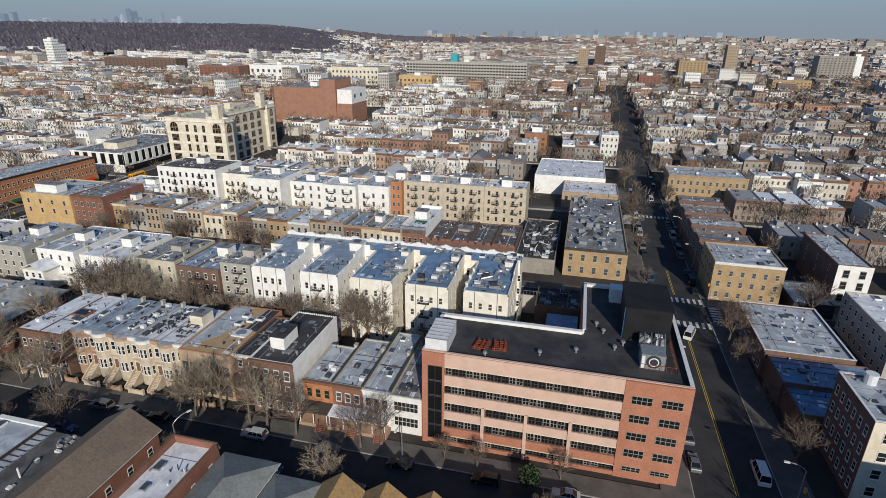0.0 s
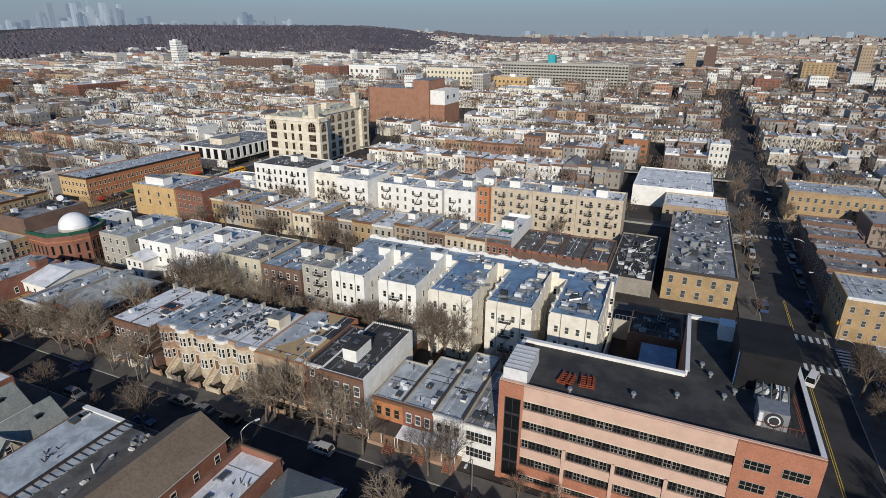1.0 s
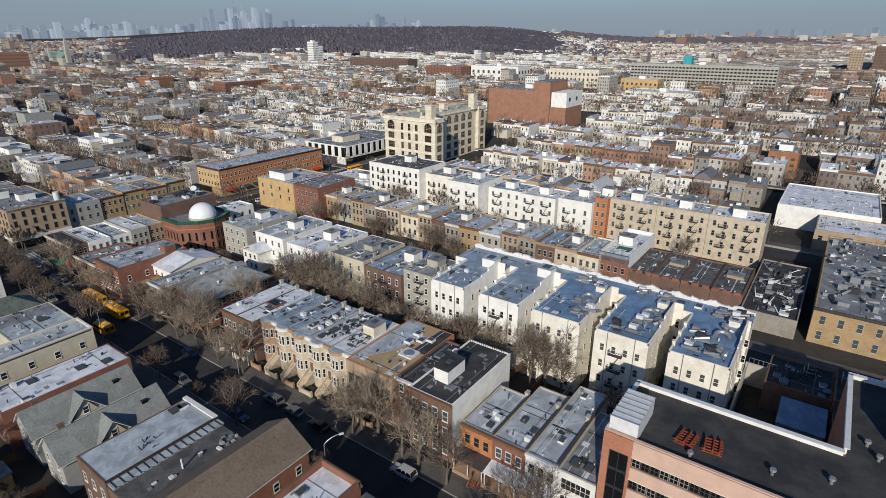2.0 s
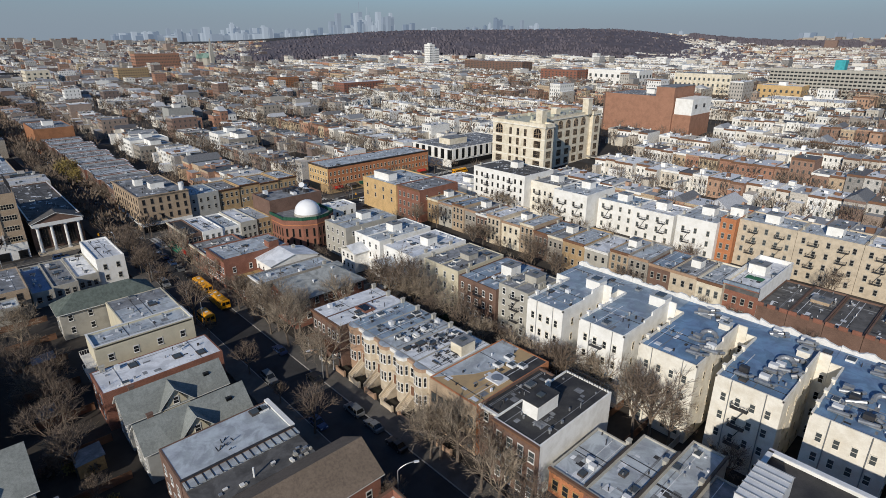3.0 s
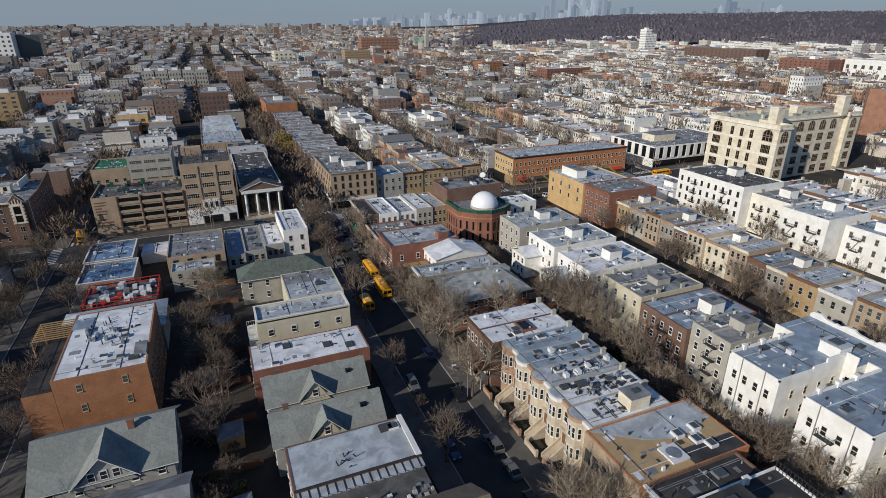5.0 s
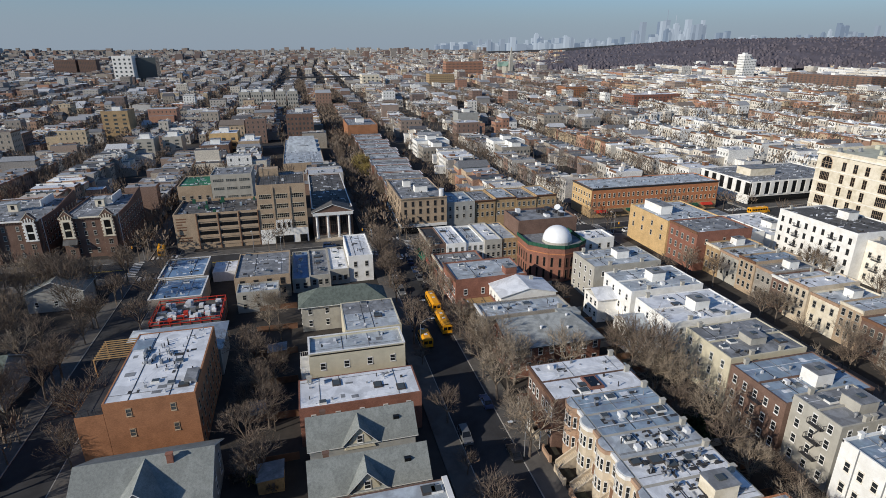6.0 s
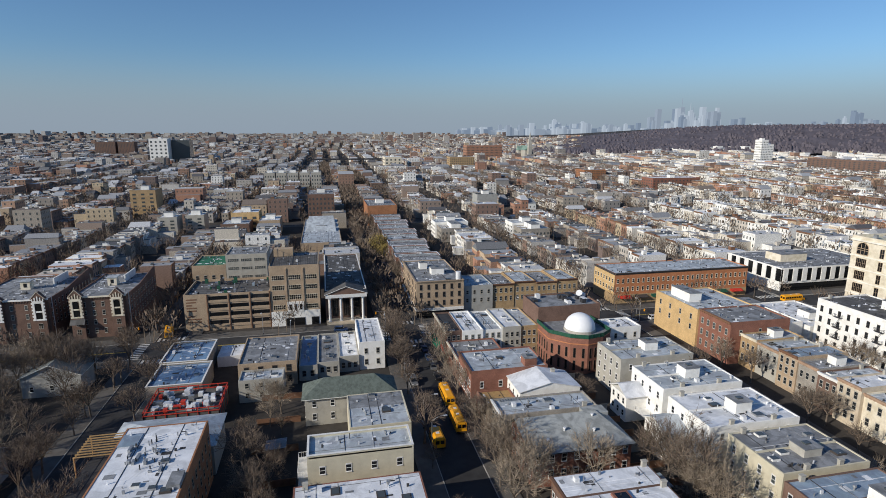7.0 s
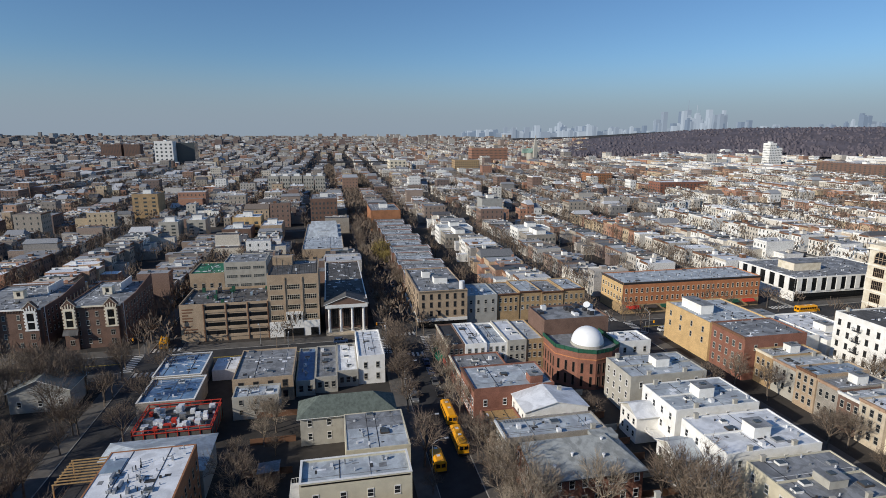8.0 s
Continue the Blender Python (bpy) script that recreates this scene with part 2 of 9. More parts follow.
# far sets kept light, with distance haze put into walls and roofs
palette("far_walls", [(0.31, 0.19, 0.14), (0.44, 0.39, 0.33), (0.68, 0.65, 0.59), (0.25, 0.185, 0.16), (0.40, 0.38, 0.35), (0.78, 0.77, 0.74), (0.46, 0.37, 0.28), (0.60, 0.53, 0.42), (0.54, 0.51, 0.47), (0.36, 0.23, 0.17), (0.66, 0.62, 0.54), (0.74, 0.72, 0.68)])
palette("far_roofs", [(0.58, 0.605, 0.65), (0.76, 0.78, 0.80), (0.40, 0.415, 0.44), (0.66, 0.68, 0.715), (0.52, 0.54, 0.58), (0.80, 0.81, 0.83), (0.30, 0.31, 0.33), (0.62, 0.64, 0.68), (0.72, 0.74, 0.77), (0.14, 0.14, 0.15), (0.52, 0.47, 0.41), (0.78, 0.79, 0.81)])
# darker sets that, by place, stand in for shaded sides and hazy distance
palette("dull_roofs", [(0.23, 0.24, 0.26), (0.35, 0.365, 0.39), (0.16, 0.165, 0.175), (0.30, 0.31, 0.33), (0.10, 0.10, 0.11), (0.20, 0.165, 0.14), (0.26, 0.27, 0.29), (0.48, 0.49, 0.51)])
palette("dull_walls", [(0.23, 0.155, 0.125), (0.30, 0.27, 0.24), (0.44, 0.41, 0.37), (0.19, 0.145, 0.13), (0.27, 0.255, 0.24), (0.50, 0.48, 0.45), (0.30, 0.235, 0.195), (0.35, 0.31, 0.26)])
palette("warm_walls", [(0.40, 0.22, 0.15), (0.47, 0.36, 0.25), (0.36, 0.20, 0.14), (0.52, 0.42, 0.29), (0.42, 0.27, 0.19), (0.30, 0.19, 0.14)])
palette("pale_walls", [(0.66, 0.62, 0.55), (0.76, 0.75, 0.71), (0.58, 0.53, 0.45), (0.70, 0.67, 0.61), (0.52, 0.48, 0.42), (0.78, 0.77, 0.74)])


# ---- mesh building ----
class Soup:
    """A growing mesh: quads and triangles with a material slot each."""

    def __init__(self):
        self.v, self.f, self.m = [], [], []

    def face(self, pts, mat=0):
        i = len(self.v)
        self.v.extend(pts)
        self.f.append(tuple(range(i, i + len(pts))))
        self.m.append(mat)

    def solid(self, lower, upper, mats=(0, 0, 0), bottom=False):
        """A prism between two rings (counter-clockwise from above): side, top and bottom materials."""
        i, n = len(self.v), len(lower)
        self.v.extend(lower)
        self.v.extend(upper)
        for k in range(n):
            j = (k + 1) % n
            self.f.append((i + k, i + j, i + n + j, i + n + k))
            self.m.append(mats[0])
        self.f.append(tuple(range(i + n, i + 2 * n)))
        self.m.append(mats[1])
        if bottom:
            self.f.append(tuple(range(i + n - 1, i - 1, -1)))
            self.m.append(mats[2])
        return self

    def box(self, x0, x1, y0, y1, z0, z1, side=0, top=None, bottom=True):
        ring = [(x0, y0), (x1, y0), (x1, y1), (x0, y1)]
        return self.solid([(x, y, z0) for x, y in ring], [(x, y, z1) for x, y in ring], (side, side if top is None else top, side), bottom)

    def prism(self, ring, z0, z1, side=0, top=None, bottom=True):
        return self.solid([(x, y, z0) for x, y in ring], [(x, y, z1) for x, y in ring], (side, side if top is None else top, side), bottom)

    def tube(self, a, b, r0, r1, n=6, mat=0, caps=True):
        a, b = Vector(a), Vector(b)
        d = (b - a).normalized()
        u = d.orthogonal().normalized()
        w = d.cross(u)
        i = len(self.v)
        for c, r in ((a, r0), (b, r1)):
            for k in range(n):
                t = 2 * math.pi * k / n
                self.v.append(tuple(c + (u * math.cos(t) + w * math.sin(t)) * r))
        for k in range(n):
            j = (k + 1) % n
            self.f.append((i + k, i + j, i + n + j, i + n + k))
            self.m.append(mat)
        if caps:
            self.f.append(tuple(range(i + n, i + 2 * n)))
            self.m.append(mat)
        return self

    def mesh(self, name, mats):
        me = bpy.data.meshes.new(name)
        me.from_pydata(self.v, [], self.f)
        for m in mats:
            me.materials.append(MATS[m])
        me.polygons.foreach_set("material_index", self.m)
        me.update()
        return me


def part(name, soup, mats, parent=None, label="", at=None):
    """Links a soup (or a finished mesh) as one mesh object under a thing or a part."""
    me = soup.mesh(name, mats) if isinstance(soup, Soup) else soup
    ob = new(name, me)
    if parent is not None:
        ob.parent = parent
    if at is not None:
        ob.matrix_basis = at
    if label:
        ob["label"] = label
    return ob


def thing(name, label, category, at=(0, 0, 0), turn=0.0, group="", kind=""):
    ob = new(name)
    ob.matrix_basis = pose(*at, 0, 0, turn)
    ob.empty_display_size = 0.5
    return tagged(ob, label, category, group, kind)


def one(name, soup, mats, label, category="", kind="", group="", at=None):
    return tagged(part(name, soup, mats, None, "", at), label, category, group, kind)


def ground_z(x, y):
    """The lie of the land: level round the houses, rising slowly to the north and to the far horizon."""
    r = math.hypot(x + 60, y - 60)
    s = min(max((r - 700) / 4100, 0), 1)
    n = min(max((y - 215) / 420, 0), 1)
    a = math.degrees(math.atan2(-(x + 30), y - 30))
    hill = min(max((r - 1150) / 850, 0), 1) * min(max((a - 16) / 16, 0), 1) * min(max((71 - a) / 20, 0), 1)
    return 63 * hill * hill * (3 - 2 * hill) + 16 * n * n * (3 - 2 * n) * min(max((2600 - abs(x)) / 1500, 0), 1) * (1 - s) + 50 * s * s * (3 - 2 * s)


# ---- ground, streets, pavements ----
STREETS = [67.5 + 77 * k for k in range(-14, 60)]
AVENUES = [30 - 244 * k for k in range(-9, 20)]
LANE_S, LANE_A = 4.7, 7.0

ticks = sorted({*range(-600, 601, 100), *[s * v for s in (-1, 1) for v in (700, 800, 900, 1000, 1100, 1200, 1300, 1450, 1600, 1800, 2000, 2250, 2500, 2750, 3000, 3300, 3600, 3900, 4200, 4900)]})
g = Soup()
for a, b in zip(ticks, ticks[1:]):
    for c, d in zip(ticks, ticks[1:]):
        g.face([(a, c, ground_z(a, c)), (b, c, ground_z(b, c)), (b, d, ground_z(b, d)), (a, d, ground_z(a, d))])
weld = g.mesh("ground", ["far_ground"])
bm = bmesh.new()
bm.from_mesh(weld)
bmesh.ops.remove_doubles(bm, verts=bm.verts, dist=0.01)
bm.to_mesh(weld)
bm.free()
tagged(new("ground", weld), "dark winter ground of yards and soil", "ground", kind="structure")


def lie(x, y):
    """The height of the ground sheet itself, between its ticks."""
    def cell(v):
        k = max(i for i, t in enumerate(ticks) if t <= v or i == 0)
        k = min(k, len(ticks) - 2)
        return ticks[k], ticks[k + 1]
    (a, b), (c, d) = cell(x), cell(y)
    u, v = (x - a) / (b - a), (y - c) / (d - c)
    return (ground_z(a, c) * (1 - u) * (1 - v) + ground_z(b, c) * u * (1 - v) + ground_z(b, d) * u * v + ground_z(a, d) * (1 - u) * v)


def strip(s, x0, x1, y0, y1, lift, along):
    """A flat ribbon that follows the land."""
    lo, hi = (x0, x1) if along == "x" else (y0, y1)
    n = max(1, int((hi - lo) / 50))
    for k in range(n):
        p, q = lo + (hi - lo) * k / n, lo + (hi - lo) * (k + 1) / n
        a, b, c, d = (p, q, y0, y1) if along == "x" else (x0, x1, p, q)
        s.face([(a, c, lie(a, c) + lift), (b, c, lie(b, c) + lift), (b, d, lie(b, d) + lift), (a, d, lie(a, d) + lift)])


for y in STREETS:
    if -120 < y < 2200:
        s = Soup()
        strip(s, -1150 if abs(y - 67.5) < 1 else -300 if abs(y + 9.5) < 1 else -456, 500, y - LANE_S, y + LANE_S, 0.07, "x")
        one("road", s, ["asphalt"], "worn asphalt side street", "road", "structure")
for x in AVENUES:
    if -1700 < x < 300:
        s = Soup()
        strip(s, x - LANE_A, x + LANE_A, -300, 640, 0.11, "y")
        one("road", s, ["asphalt"], "wide asphalt avenue with painted lines", "road", "structure")

# pavements of the blocks near the camera, with kerbs
for ai in (-214, 30, -458):
    for sy in STREETS:
        if not -180 < sy < 300:
            continue
        x0, x1, y0, y1 = ai + LANE_A, ai + 244 - LANE_A, sy + LANE_S, sy + 77 - LANE_S
        s = Soup()
        for a, b, c, d in ((x0, x1, y0, y0 + 4.2), (x0, x1, y1 - 4.2, y1), (x0, x0 + 5, y0 + 4.2, y1 - 4.2), (x1 - 5, x1, y0 + 4.2, y1 - 4.2)):
            s.box(a, b, c, d, -0.5, 0.2)
        zz = lie((x0 + x1) / 2, (y0 + y1) / 2)
        p = one("pavement", s, ["concrete"], "grey concrete pavement round a block", "pavement", "structure", at=pose(0, 0, zz))
        k = Soup()
        for a, b, c, d in ((x0, x1, y0 - 0.18, y0), (x0, x1, y1, y1 + 0.18), (x0 - 0.18, x0, y0, y1), (x1, x1 + 0.18, y0, y1)):
            k.box(a, b, c, d, -0.5, 0.21)
        part("kerb", k, ["kerbstone"], p)

# paint: crossings, centre lines
paint = Soup()
for ax in (-214, 30):
    for sy in (-9.5, 67.5, 144.5, 221.5):
        for side in (-1, 1):
            for k in range(9):
                yy = sy + side * (LANE_S + 2.4)
                xx = ax - LANE_A + 1.0 + k * 1.5
                paint.box(xx, xx + 0.7, yy - 1.5, yy + 1.5, lie(xx, yy) + 0.1, lie(xx, yy) + 0.135)
            for k in range(6):
                xx = ax + side * (LANE_A + 2.4)
                yy = sy - LANE_S + 0.7 + k * 1.5
                paint.box(xx - 1.5, xx + 1.5, yy, yy + 0.7, lie(xx, yy) + 0.07, lie(xx, yy) + 0.135)
one("crossing", paint, ["line_white"], "worn white zebra crossings painted on asphalt", "road marking", "structure")
paint = Soup()
for ax in (-214, 30):
    for sy in (-86.5, -9.5, 67.5, 144.5, 221.5):
        for dx in (-0.18, 0.18):
            paint.box(ax + dx - 0.07, ax + dx + 0.07, sy + LANE_S + 6, sy + 77 - LANE_S - 6, lie(ax, sy) + 0.1, lie(ax, sy) + 0.133)
one("centre_line", paint, ["line_yellow"], "double yellow centre line on the avenue", "road marking", "structure")

# ---- kinds of things ----
WIN = {}


def window_mesh(w, h, frame, pane, style):
    """A frame with bars as one piece (stepped out at sill and head), and the pane behind it."""
    key = (round(w, 2), round(h, 2), frame, pane, style)
    if key not in WIN:
        t, e = 0.08, 0.0
        sill = style == "sash"
        xs = [-w / 2, -w / 2 + t]
        if style == "grid":
            n = max(2, round(w / 0.75))
            for k in range(1, n):
                x = -w / 2 + w * k / n
                xs += [x - 0.035, x + 0.035]
        xs += [w / 2 - t, w / 2]
        zs, out = ([-0.1, 0.0, t] if sill else [0.0, t]), ([0.14, 0.14, 0.06] if sill else [0.06, 0.06])
        if style != "fixed":
            zs, out = zs + [h * 0.5 - 0.035, h * 0.5 + 0.035], out + [0.06, 0.06]
        zs, out = zs + [h - t, h], out + [0.06, 0.06]
        if sill:
            zs, out = zs + [h + 0.14], out + [0.1]
        nx, nz = len(xs), len(zs)
        s = Soup()
        s.v = [(x, -out[k], z) for k, z in enumerate(zs) for x in xs] + [(x, 0.01, z) for z in zs for x in xs]

        def bar(i, k):
            if not (0 <= i < nx - 1 and 0 <= k < nz - 1):
                return None
            return i % 2 == 0 or (k % 2 == 0 if not sill else k in (0, 1, nz - 2, nz - 3) or k == 3 and style != "fixed")

        for k in range(nz - 1):
            for i in range(nx - 1):
                if not bar(i, k):
                    continue
                a, b, c, d = k * nx + i, k * nx + i + 1, (k + 1) * nx + i + 1, (k + 1) * nx + i
                s.f.append((a, b, c, d))
                s.m.append(0)
                q = nx * nz
                for p, r, o in ((a, b, bar(i, k - 1)), (b, c, bar(i + 1, k)), (c, d, bar(i, k + 1)), (d, a, bar(i - 1, k))):
                    if not o:
                        s.f.append((r, p, p + q, r + q))
                        s.m.append(0)
        p = Soup().box(-w / 2 + t, w / 2 - t, -0.025, 0.0, t, h - t)
        pm = p.mesh("pane", [pane])
        fm = s.mesh("window", [frame, pane])
        s.box(-w / 2 + t, w / 2 - t, -0.025, 0.0, t, h - t, 1)
        WIN[key] = (fm, pm, s.mesh("window", [frame, pane]))
    return WIN[key]


CLOSE = [True]  # close houses get panes of their own


TURN = {"S": 0, "E": 90, "N": 180, "W": -90}


def put_window(parent, side, u, at, z, w, h, frame="trim_white", pane="pane", style="sash", name="window"):
    """A window on the wall plane that faces the given way: u runs along the wall, at is the plane."""
    fm, pm, whole = window_mesh(w, h, frame, pane, style)
    x, y = (u, at) if side in "SN" else (at, u)
    ob = part(name, fm if CLOSE[0] else whole, (), parent, at=pose(x, y, z, 0, 0, TURN[side]))
    if CLOSE[0]:
        part("pane", pm, (), ob)
    return ob


def window_rows(parent, side, a, b, at, levels, count, w=0.95, h=1.6, frame="trim_white", pane="pane", style="sash", skip=()):
    for i, z in enumerate(levels):
        for k in range(count):
            if (i, k) not in skip:
                put_window(parent, side, a + (b - a) * (k + 0.5) / count, at, z, w, h, frame, pane, style)


def door_mesh(mat):
    s = Soup()
    s.box(-0.6, 0.6, -0.08, 0, 0, 2.5, 1).box(-0.48, 0.48, -0.1, 0, 0, 2.1, 0)
    return s.mesh("door", [mat, "trim_white"])


DOORS = {}


def put_door(parent, side, u, at, z, mat="trim_dark"):
    if mat not in DOORS:
        DOORS[mat] = door_mesh(mat)
    x, y = (u, at) if side in "SN" else (at, u)
    return part("door", DOORS[mat], (), parent, at=pose(x, y, z, 0, 0, TURN[side]))


def shell(x0, x1, y0, y1, h, parapet, t=0.3, low=-1.2):
    """Walls with a parapet round a sunken roof, as one closed mesh."""
    s = Soup()
    o, n = [(x0, y0), (x1, y0), (x1, y1), (x0, y1)], [(x0 + t, y0 + t), (x1 - t, y0 + t), (x1 - t, y1 - t), (x0 + t, y1 - t)]
    s.v = [(x, y, low) for x, y in o] + [(x, y, h) for x, y in o] + [(x, y, h) for x, y in n] + [(x, y, h - parapet) for x, y in n]
    for k in range(4):
        j = (k + 1) % 4
        s.f += [(k, j, 4 + j, 4 + k), (4 + k, 4 + j, 8 + j, 8 + k), (8 + k, 8 + j, 12 + j, 12 + k)]
    s.f.append((12, 13, 14, 15))
    s.m = [0] * 13
    return s


def roof_bits(b, rng, x0, x1, y0, y1, z, n=3, bulk=None, wall="stucco_white", top="roof_grey", dark=False):
    """Hatches, skylights, pipes and a stair bulkhead on a flat roof."""
    w, d = x1 - x0, y1 - y0
    if bulk:
        for bx, by, bw, bd, bh in bulk:
            part("bulkhead", Soup().box(bx - bw / 2, bx + bw / 2, by - bd / 2, by + bd / 2, z - 0.1, z + bh, 0), [wall], b)
            part("bulkhead_roof", Soup().box(bx - bw / 2 - 0.15, bx + bw / 2 + 0.15, by - bd / 2 - 0.15, by + bd / 2 + 0.15, z + bh, z + bh + 0.14).box(bx - 0.5, bx + 0.5, by - 0.6, by + 0.6, z + bh + 0.14, z + bh + 0.4, 1), [top, "pane_soft"], b)
    if w > 4 and d > 6:
        q = Soup()
        for k in range(int(w * d / 16)):
            px, py, a, c = rng.uniform(x0 + 0.5, x1 - 2.0), rng.uniform(y0 + 0.5, y1 - 2.4), rng.uniform(0.25, 1.4), rng.uniform(0.3, 1.8)
            q.box(px, px + a, py, py + c, z - 0.05, z + 0.012 + 0.004 * (k % 7), rng.choice([0, 3, 3]) if k % 6 else 1)
        for k in range(int(w * d / 16)):
            px, py, a = rng.uniform(x0 + 0.6, x1 - 0.9), rng.uniform(y0 + 0.6, y1 - 0.9), rng.uniform(0.1, 0.3)
            q.box(px, px + a, py, py + a * rng.uniform(0.8, 2), z - 0.05, z + rng.uniform(0.2, 0.7), rng.choice([1, 2, 3]))
        for k in range(2):
            py = rng.uniform(y0 + 2, y1 - 2)
            q.box(x0 + 0.4, x1 - 0.4, py, py + 0.12, z - 0.05, z + 0.06, rng.choice([0, 1]))
            px = rng.uniform(x0 + 1, x1 - 1)
            q.box(px, px + 0.1, y0 + 0.4, y1 - 0.4, z - 0.05, z + 0.05, rng.choice([0, 3]))
        tagged(part("roof_clutter", q, ["roof_grey", "roof_black", "metal_grey", "roof_grey" if dark else "roof_white"], b, "patches, seams and stubs on the roof"), kind="stuff")
    for k in range(n):
        r = rng.random()
        px, py = rng.uniform(x0 + 0.9, x1 - 0.9), rng.uniform(y0 + 1.5, y1 - 1.5)
        if r < 0.4:
            a = rng.uniform(0.5, 0.8)
            sk = part("skylight", Soup().box(px - a, px + a, py - a * 1.3, py + a * 1.3, z - 0.05, z + 0.35), [rng.choice(["metal_grey", "trim_white", "trim_dark"])], b)
            part("pane", Soup().box(px - a * 0.85, px + a * 0.85, py - a * 1.1, py + a * 1.1, z + 0.35, z + 0.4), ["pane_soft"], sk)
        elif r < 0.75:
            part("vent_pipe", Soup().tube((px, py, z - 0.05), (px, py, z + rng.uniform(0.5, 1.1)), 0.09, 0.09, 7), [rng.choice(["metal_grey", "metal_dark"])], b)
        elif r < 0.9:
            q = Soup().tube((px, py, z - 0.05), (px, py, z + 0.6), 0.16, 0.16, 8).tube((px, py, z + 0.6), (px, py, z + 0.95), 0.32, 0.28, 8)
            part("roof_vent", q, ["metal_grey"], b)
        else:
            part("air_unit", Soup().box(px - 0.5, px + 0.5, py - 0.4, py + 0.4, z - 0.02, z + 0.75), ["metal_white"], b)


def chimney(b, x, y, z, h=1.1, mat="stucco_grey", w=0.55, d=0.9):
    c = part("chimney", Soup().box(x - w / 2, x + w / 2, y - d / 2, y + d / 2, z - 0.6, z + h).box(x - w / 2 - 0.08, x + w / 2 + 0.08, y - d / 2 - 0.08, y + d / 2 + 0.08, z + h, z + h + 0.15), [mat], b)
    return c


def flat_house(name, label, x0, x1, y0, y1, h, wall, roof="roof_silver", front=None, faces=None, cornice="", parapet=0.45, cap="", frame="trim_white",
               bits=3, bulk=None, chims=(), seed=0, group="", category="house", z=0.0, bulk_wall="stucco_white", cap_mat="", low=-1.2, clutter=True, bulk_top="roof_grey"):
    """A flat-roofed house. faces: side -> (columns, levels, width, height)."""
    cx, cy = (x0 + x1) / 2, (y0 + y1) / 2
    b = thing(name, label, category, (cx, cy, z), group=group)
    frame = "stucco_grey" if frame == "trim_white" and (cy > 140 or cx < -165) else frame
    rng = random.Random(seed * 77 + int(x0 * 13) + int(y0 * 7))
    X0, X1, Y0, Y1 = x0 - cx, x1 - cx, y0 - cy, y1 - cy
    part("wall", shell(X0, X1, Y0, Y1, h, parapet, low=low), [wall], b)
    part("roof", Soup().box(X0 + 0.25, X1 - 0.25, Y0 + 0.25, Y1 - 0.25, h - parapet - 0.05, h - parapet + 0.07), [roof], b)
    if cap_mat:
        c, o = Soup(), 0.06
        c.box(X0 - o, X1 + o, Y0 - o, Y0 + 0.36, h, h + 0.09).box(X0 - o, X1 + o, Y1 - 0.36, Y1 + o, h, h + 0.09)
        c.box(X0 - o, X0 + 0.36, Y0 + 0.36, Y1 - 0.36, h, h + 0.09).box(X1 - 0.36, X1 + o, Y0 + 0.36, Y1 - 0.36, h, h + 0.09)
        part("coping", c, [cap_mat], b)
    if front:
        for side, mat in front.items():
            f = {"S": (X0, X1, Y0 - 0.12, Y0 + 0.02), "N": (X0, X1, Y1 - 0.02, Y1 + 0.12), "E": (X1 - 0.02, X1 + 0.12, Y0, Y1), "W": (X0 - 0.12, X0 + 0.02, Y0, Y1)}[side]
            part("facade", Soup().box(*f, -0.8, h - 0.1), [mat], b)
    front = front or {}
    for side, spec in (faces or {}).items():
        n, levels, w, hh = spec[:4]
        o = 0.12 if side in front else 0.0
        at = {"S": Y0 - o, "N": Y1 + o, "E": X1 + o, "W": X0 - o}[side]
        a, c = (X0, X1) if side in "SN" else (Y0, Y1)
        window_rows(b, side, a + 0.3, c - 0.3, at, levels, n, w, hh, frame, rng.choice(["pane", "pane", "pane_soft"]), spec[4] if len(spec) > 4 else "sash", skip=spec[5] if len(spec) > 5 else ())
    if cornice:
        for side in (["S"] if len(cornice.split(":")) == 1 else cornice.split(":")[1]):
            o = 0.12 if side in front else 0.0
            s = Soup()
            for lo, hi, out in ((h - 0.75, h - 0.45, 0.12), (h - 0.45, h - 0.15, 0.3), (h - 0.15, h + 0.1, 0.5)):
                f = {"S": (X0, X1, Y0 - o - out, Y0 - o), "N": (X0, X1, Y1 + o, Y1 + o + out), "E": (X1 + o, X1 + o + out, Y0, Y1), "W": (X0 - o - out, X0 - o, Y0, Y1)}[side]
                s.box(*f, lo, hi)
            n = int((X1 - X0 if side in "SN" else Y1 - Y0) / 0.9)
            for k in range(n):
                if side == "S":
                    u = X0 + (X1 - X0) * (k + 0.5) / n
                    s.box(u - 0.1, u + 0.1, Y0 - o - 0.28, Y0 - o, h - 0.72, h - 0.45)
            part("cornice", s, [cornice.split(":")[0]], b)
    roof_bits(b, rng, X0, X1 if clutter else X0 + 3.9, Y0, Y1, h - parapet + 0.07, bits if not (cx < -225 or cy > 150) else bits // 2, [(bx - cx, by - cy, bw, bd, bh) for bx, by, bw, bd, bh in bulk or ()], wall=bulk_wall, top=bulk_top, dark=roof == "roof_black")
    for x, y in chims if not (cx < -225 or cy > 150) else chims[:1]:
        chimney(b, x - cx, y - cy, h - parapet)
    return b


def rails(s, pts, h=1.0, r=0.03, step=1.2):
    """A thin railing along a line of points."""
    for a, b in zip(pts, pts[1:]):
        a, b = Vector(a), Vector(b)
        s.tube(a + Vector((0, 0, h)), b + Vector((0, 0, h)), r, r, 4)
        n = max(1, int((b - a).length / step))
        for k in range(n + 1):
            p = a + (b - a) * k / n
            s.tube(p, p + Vector((0, 0, h)), r, r, 4)


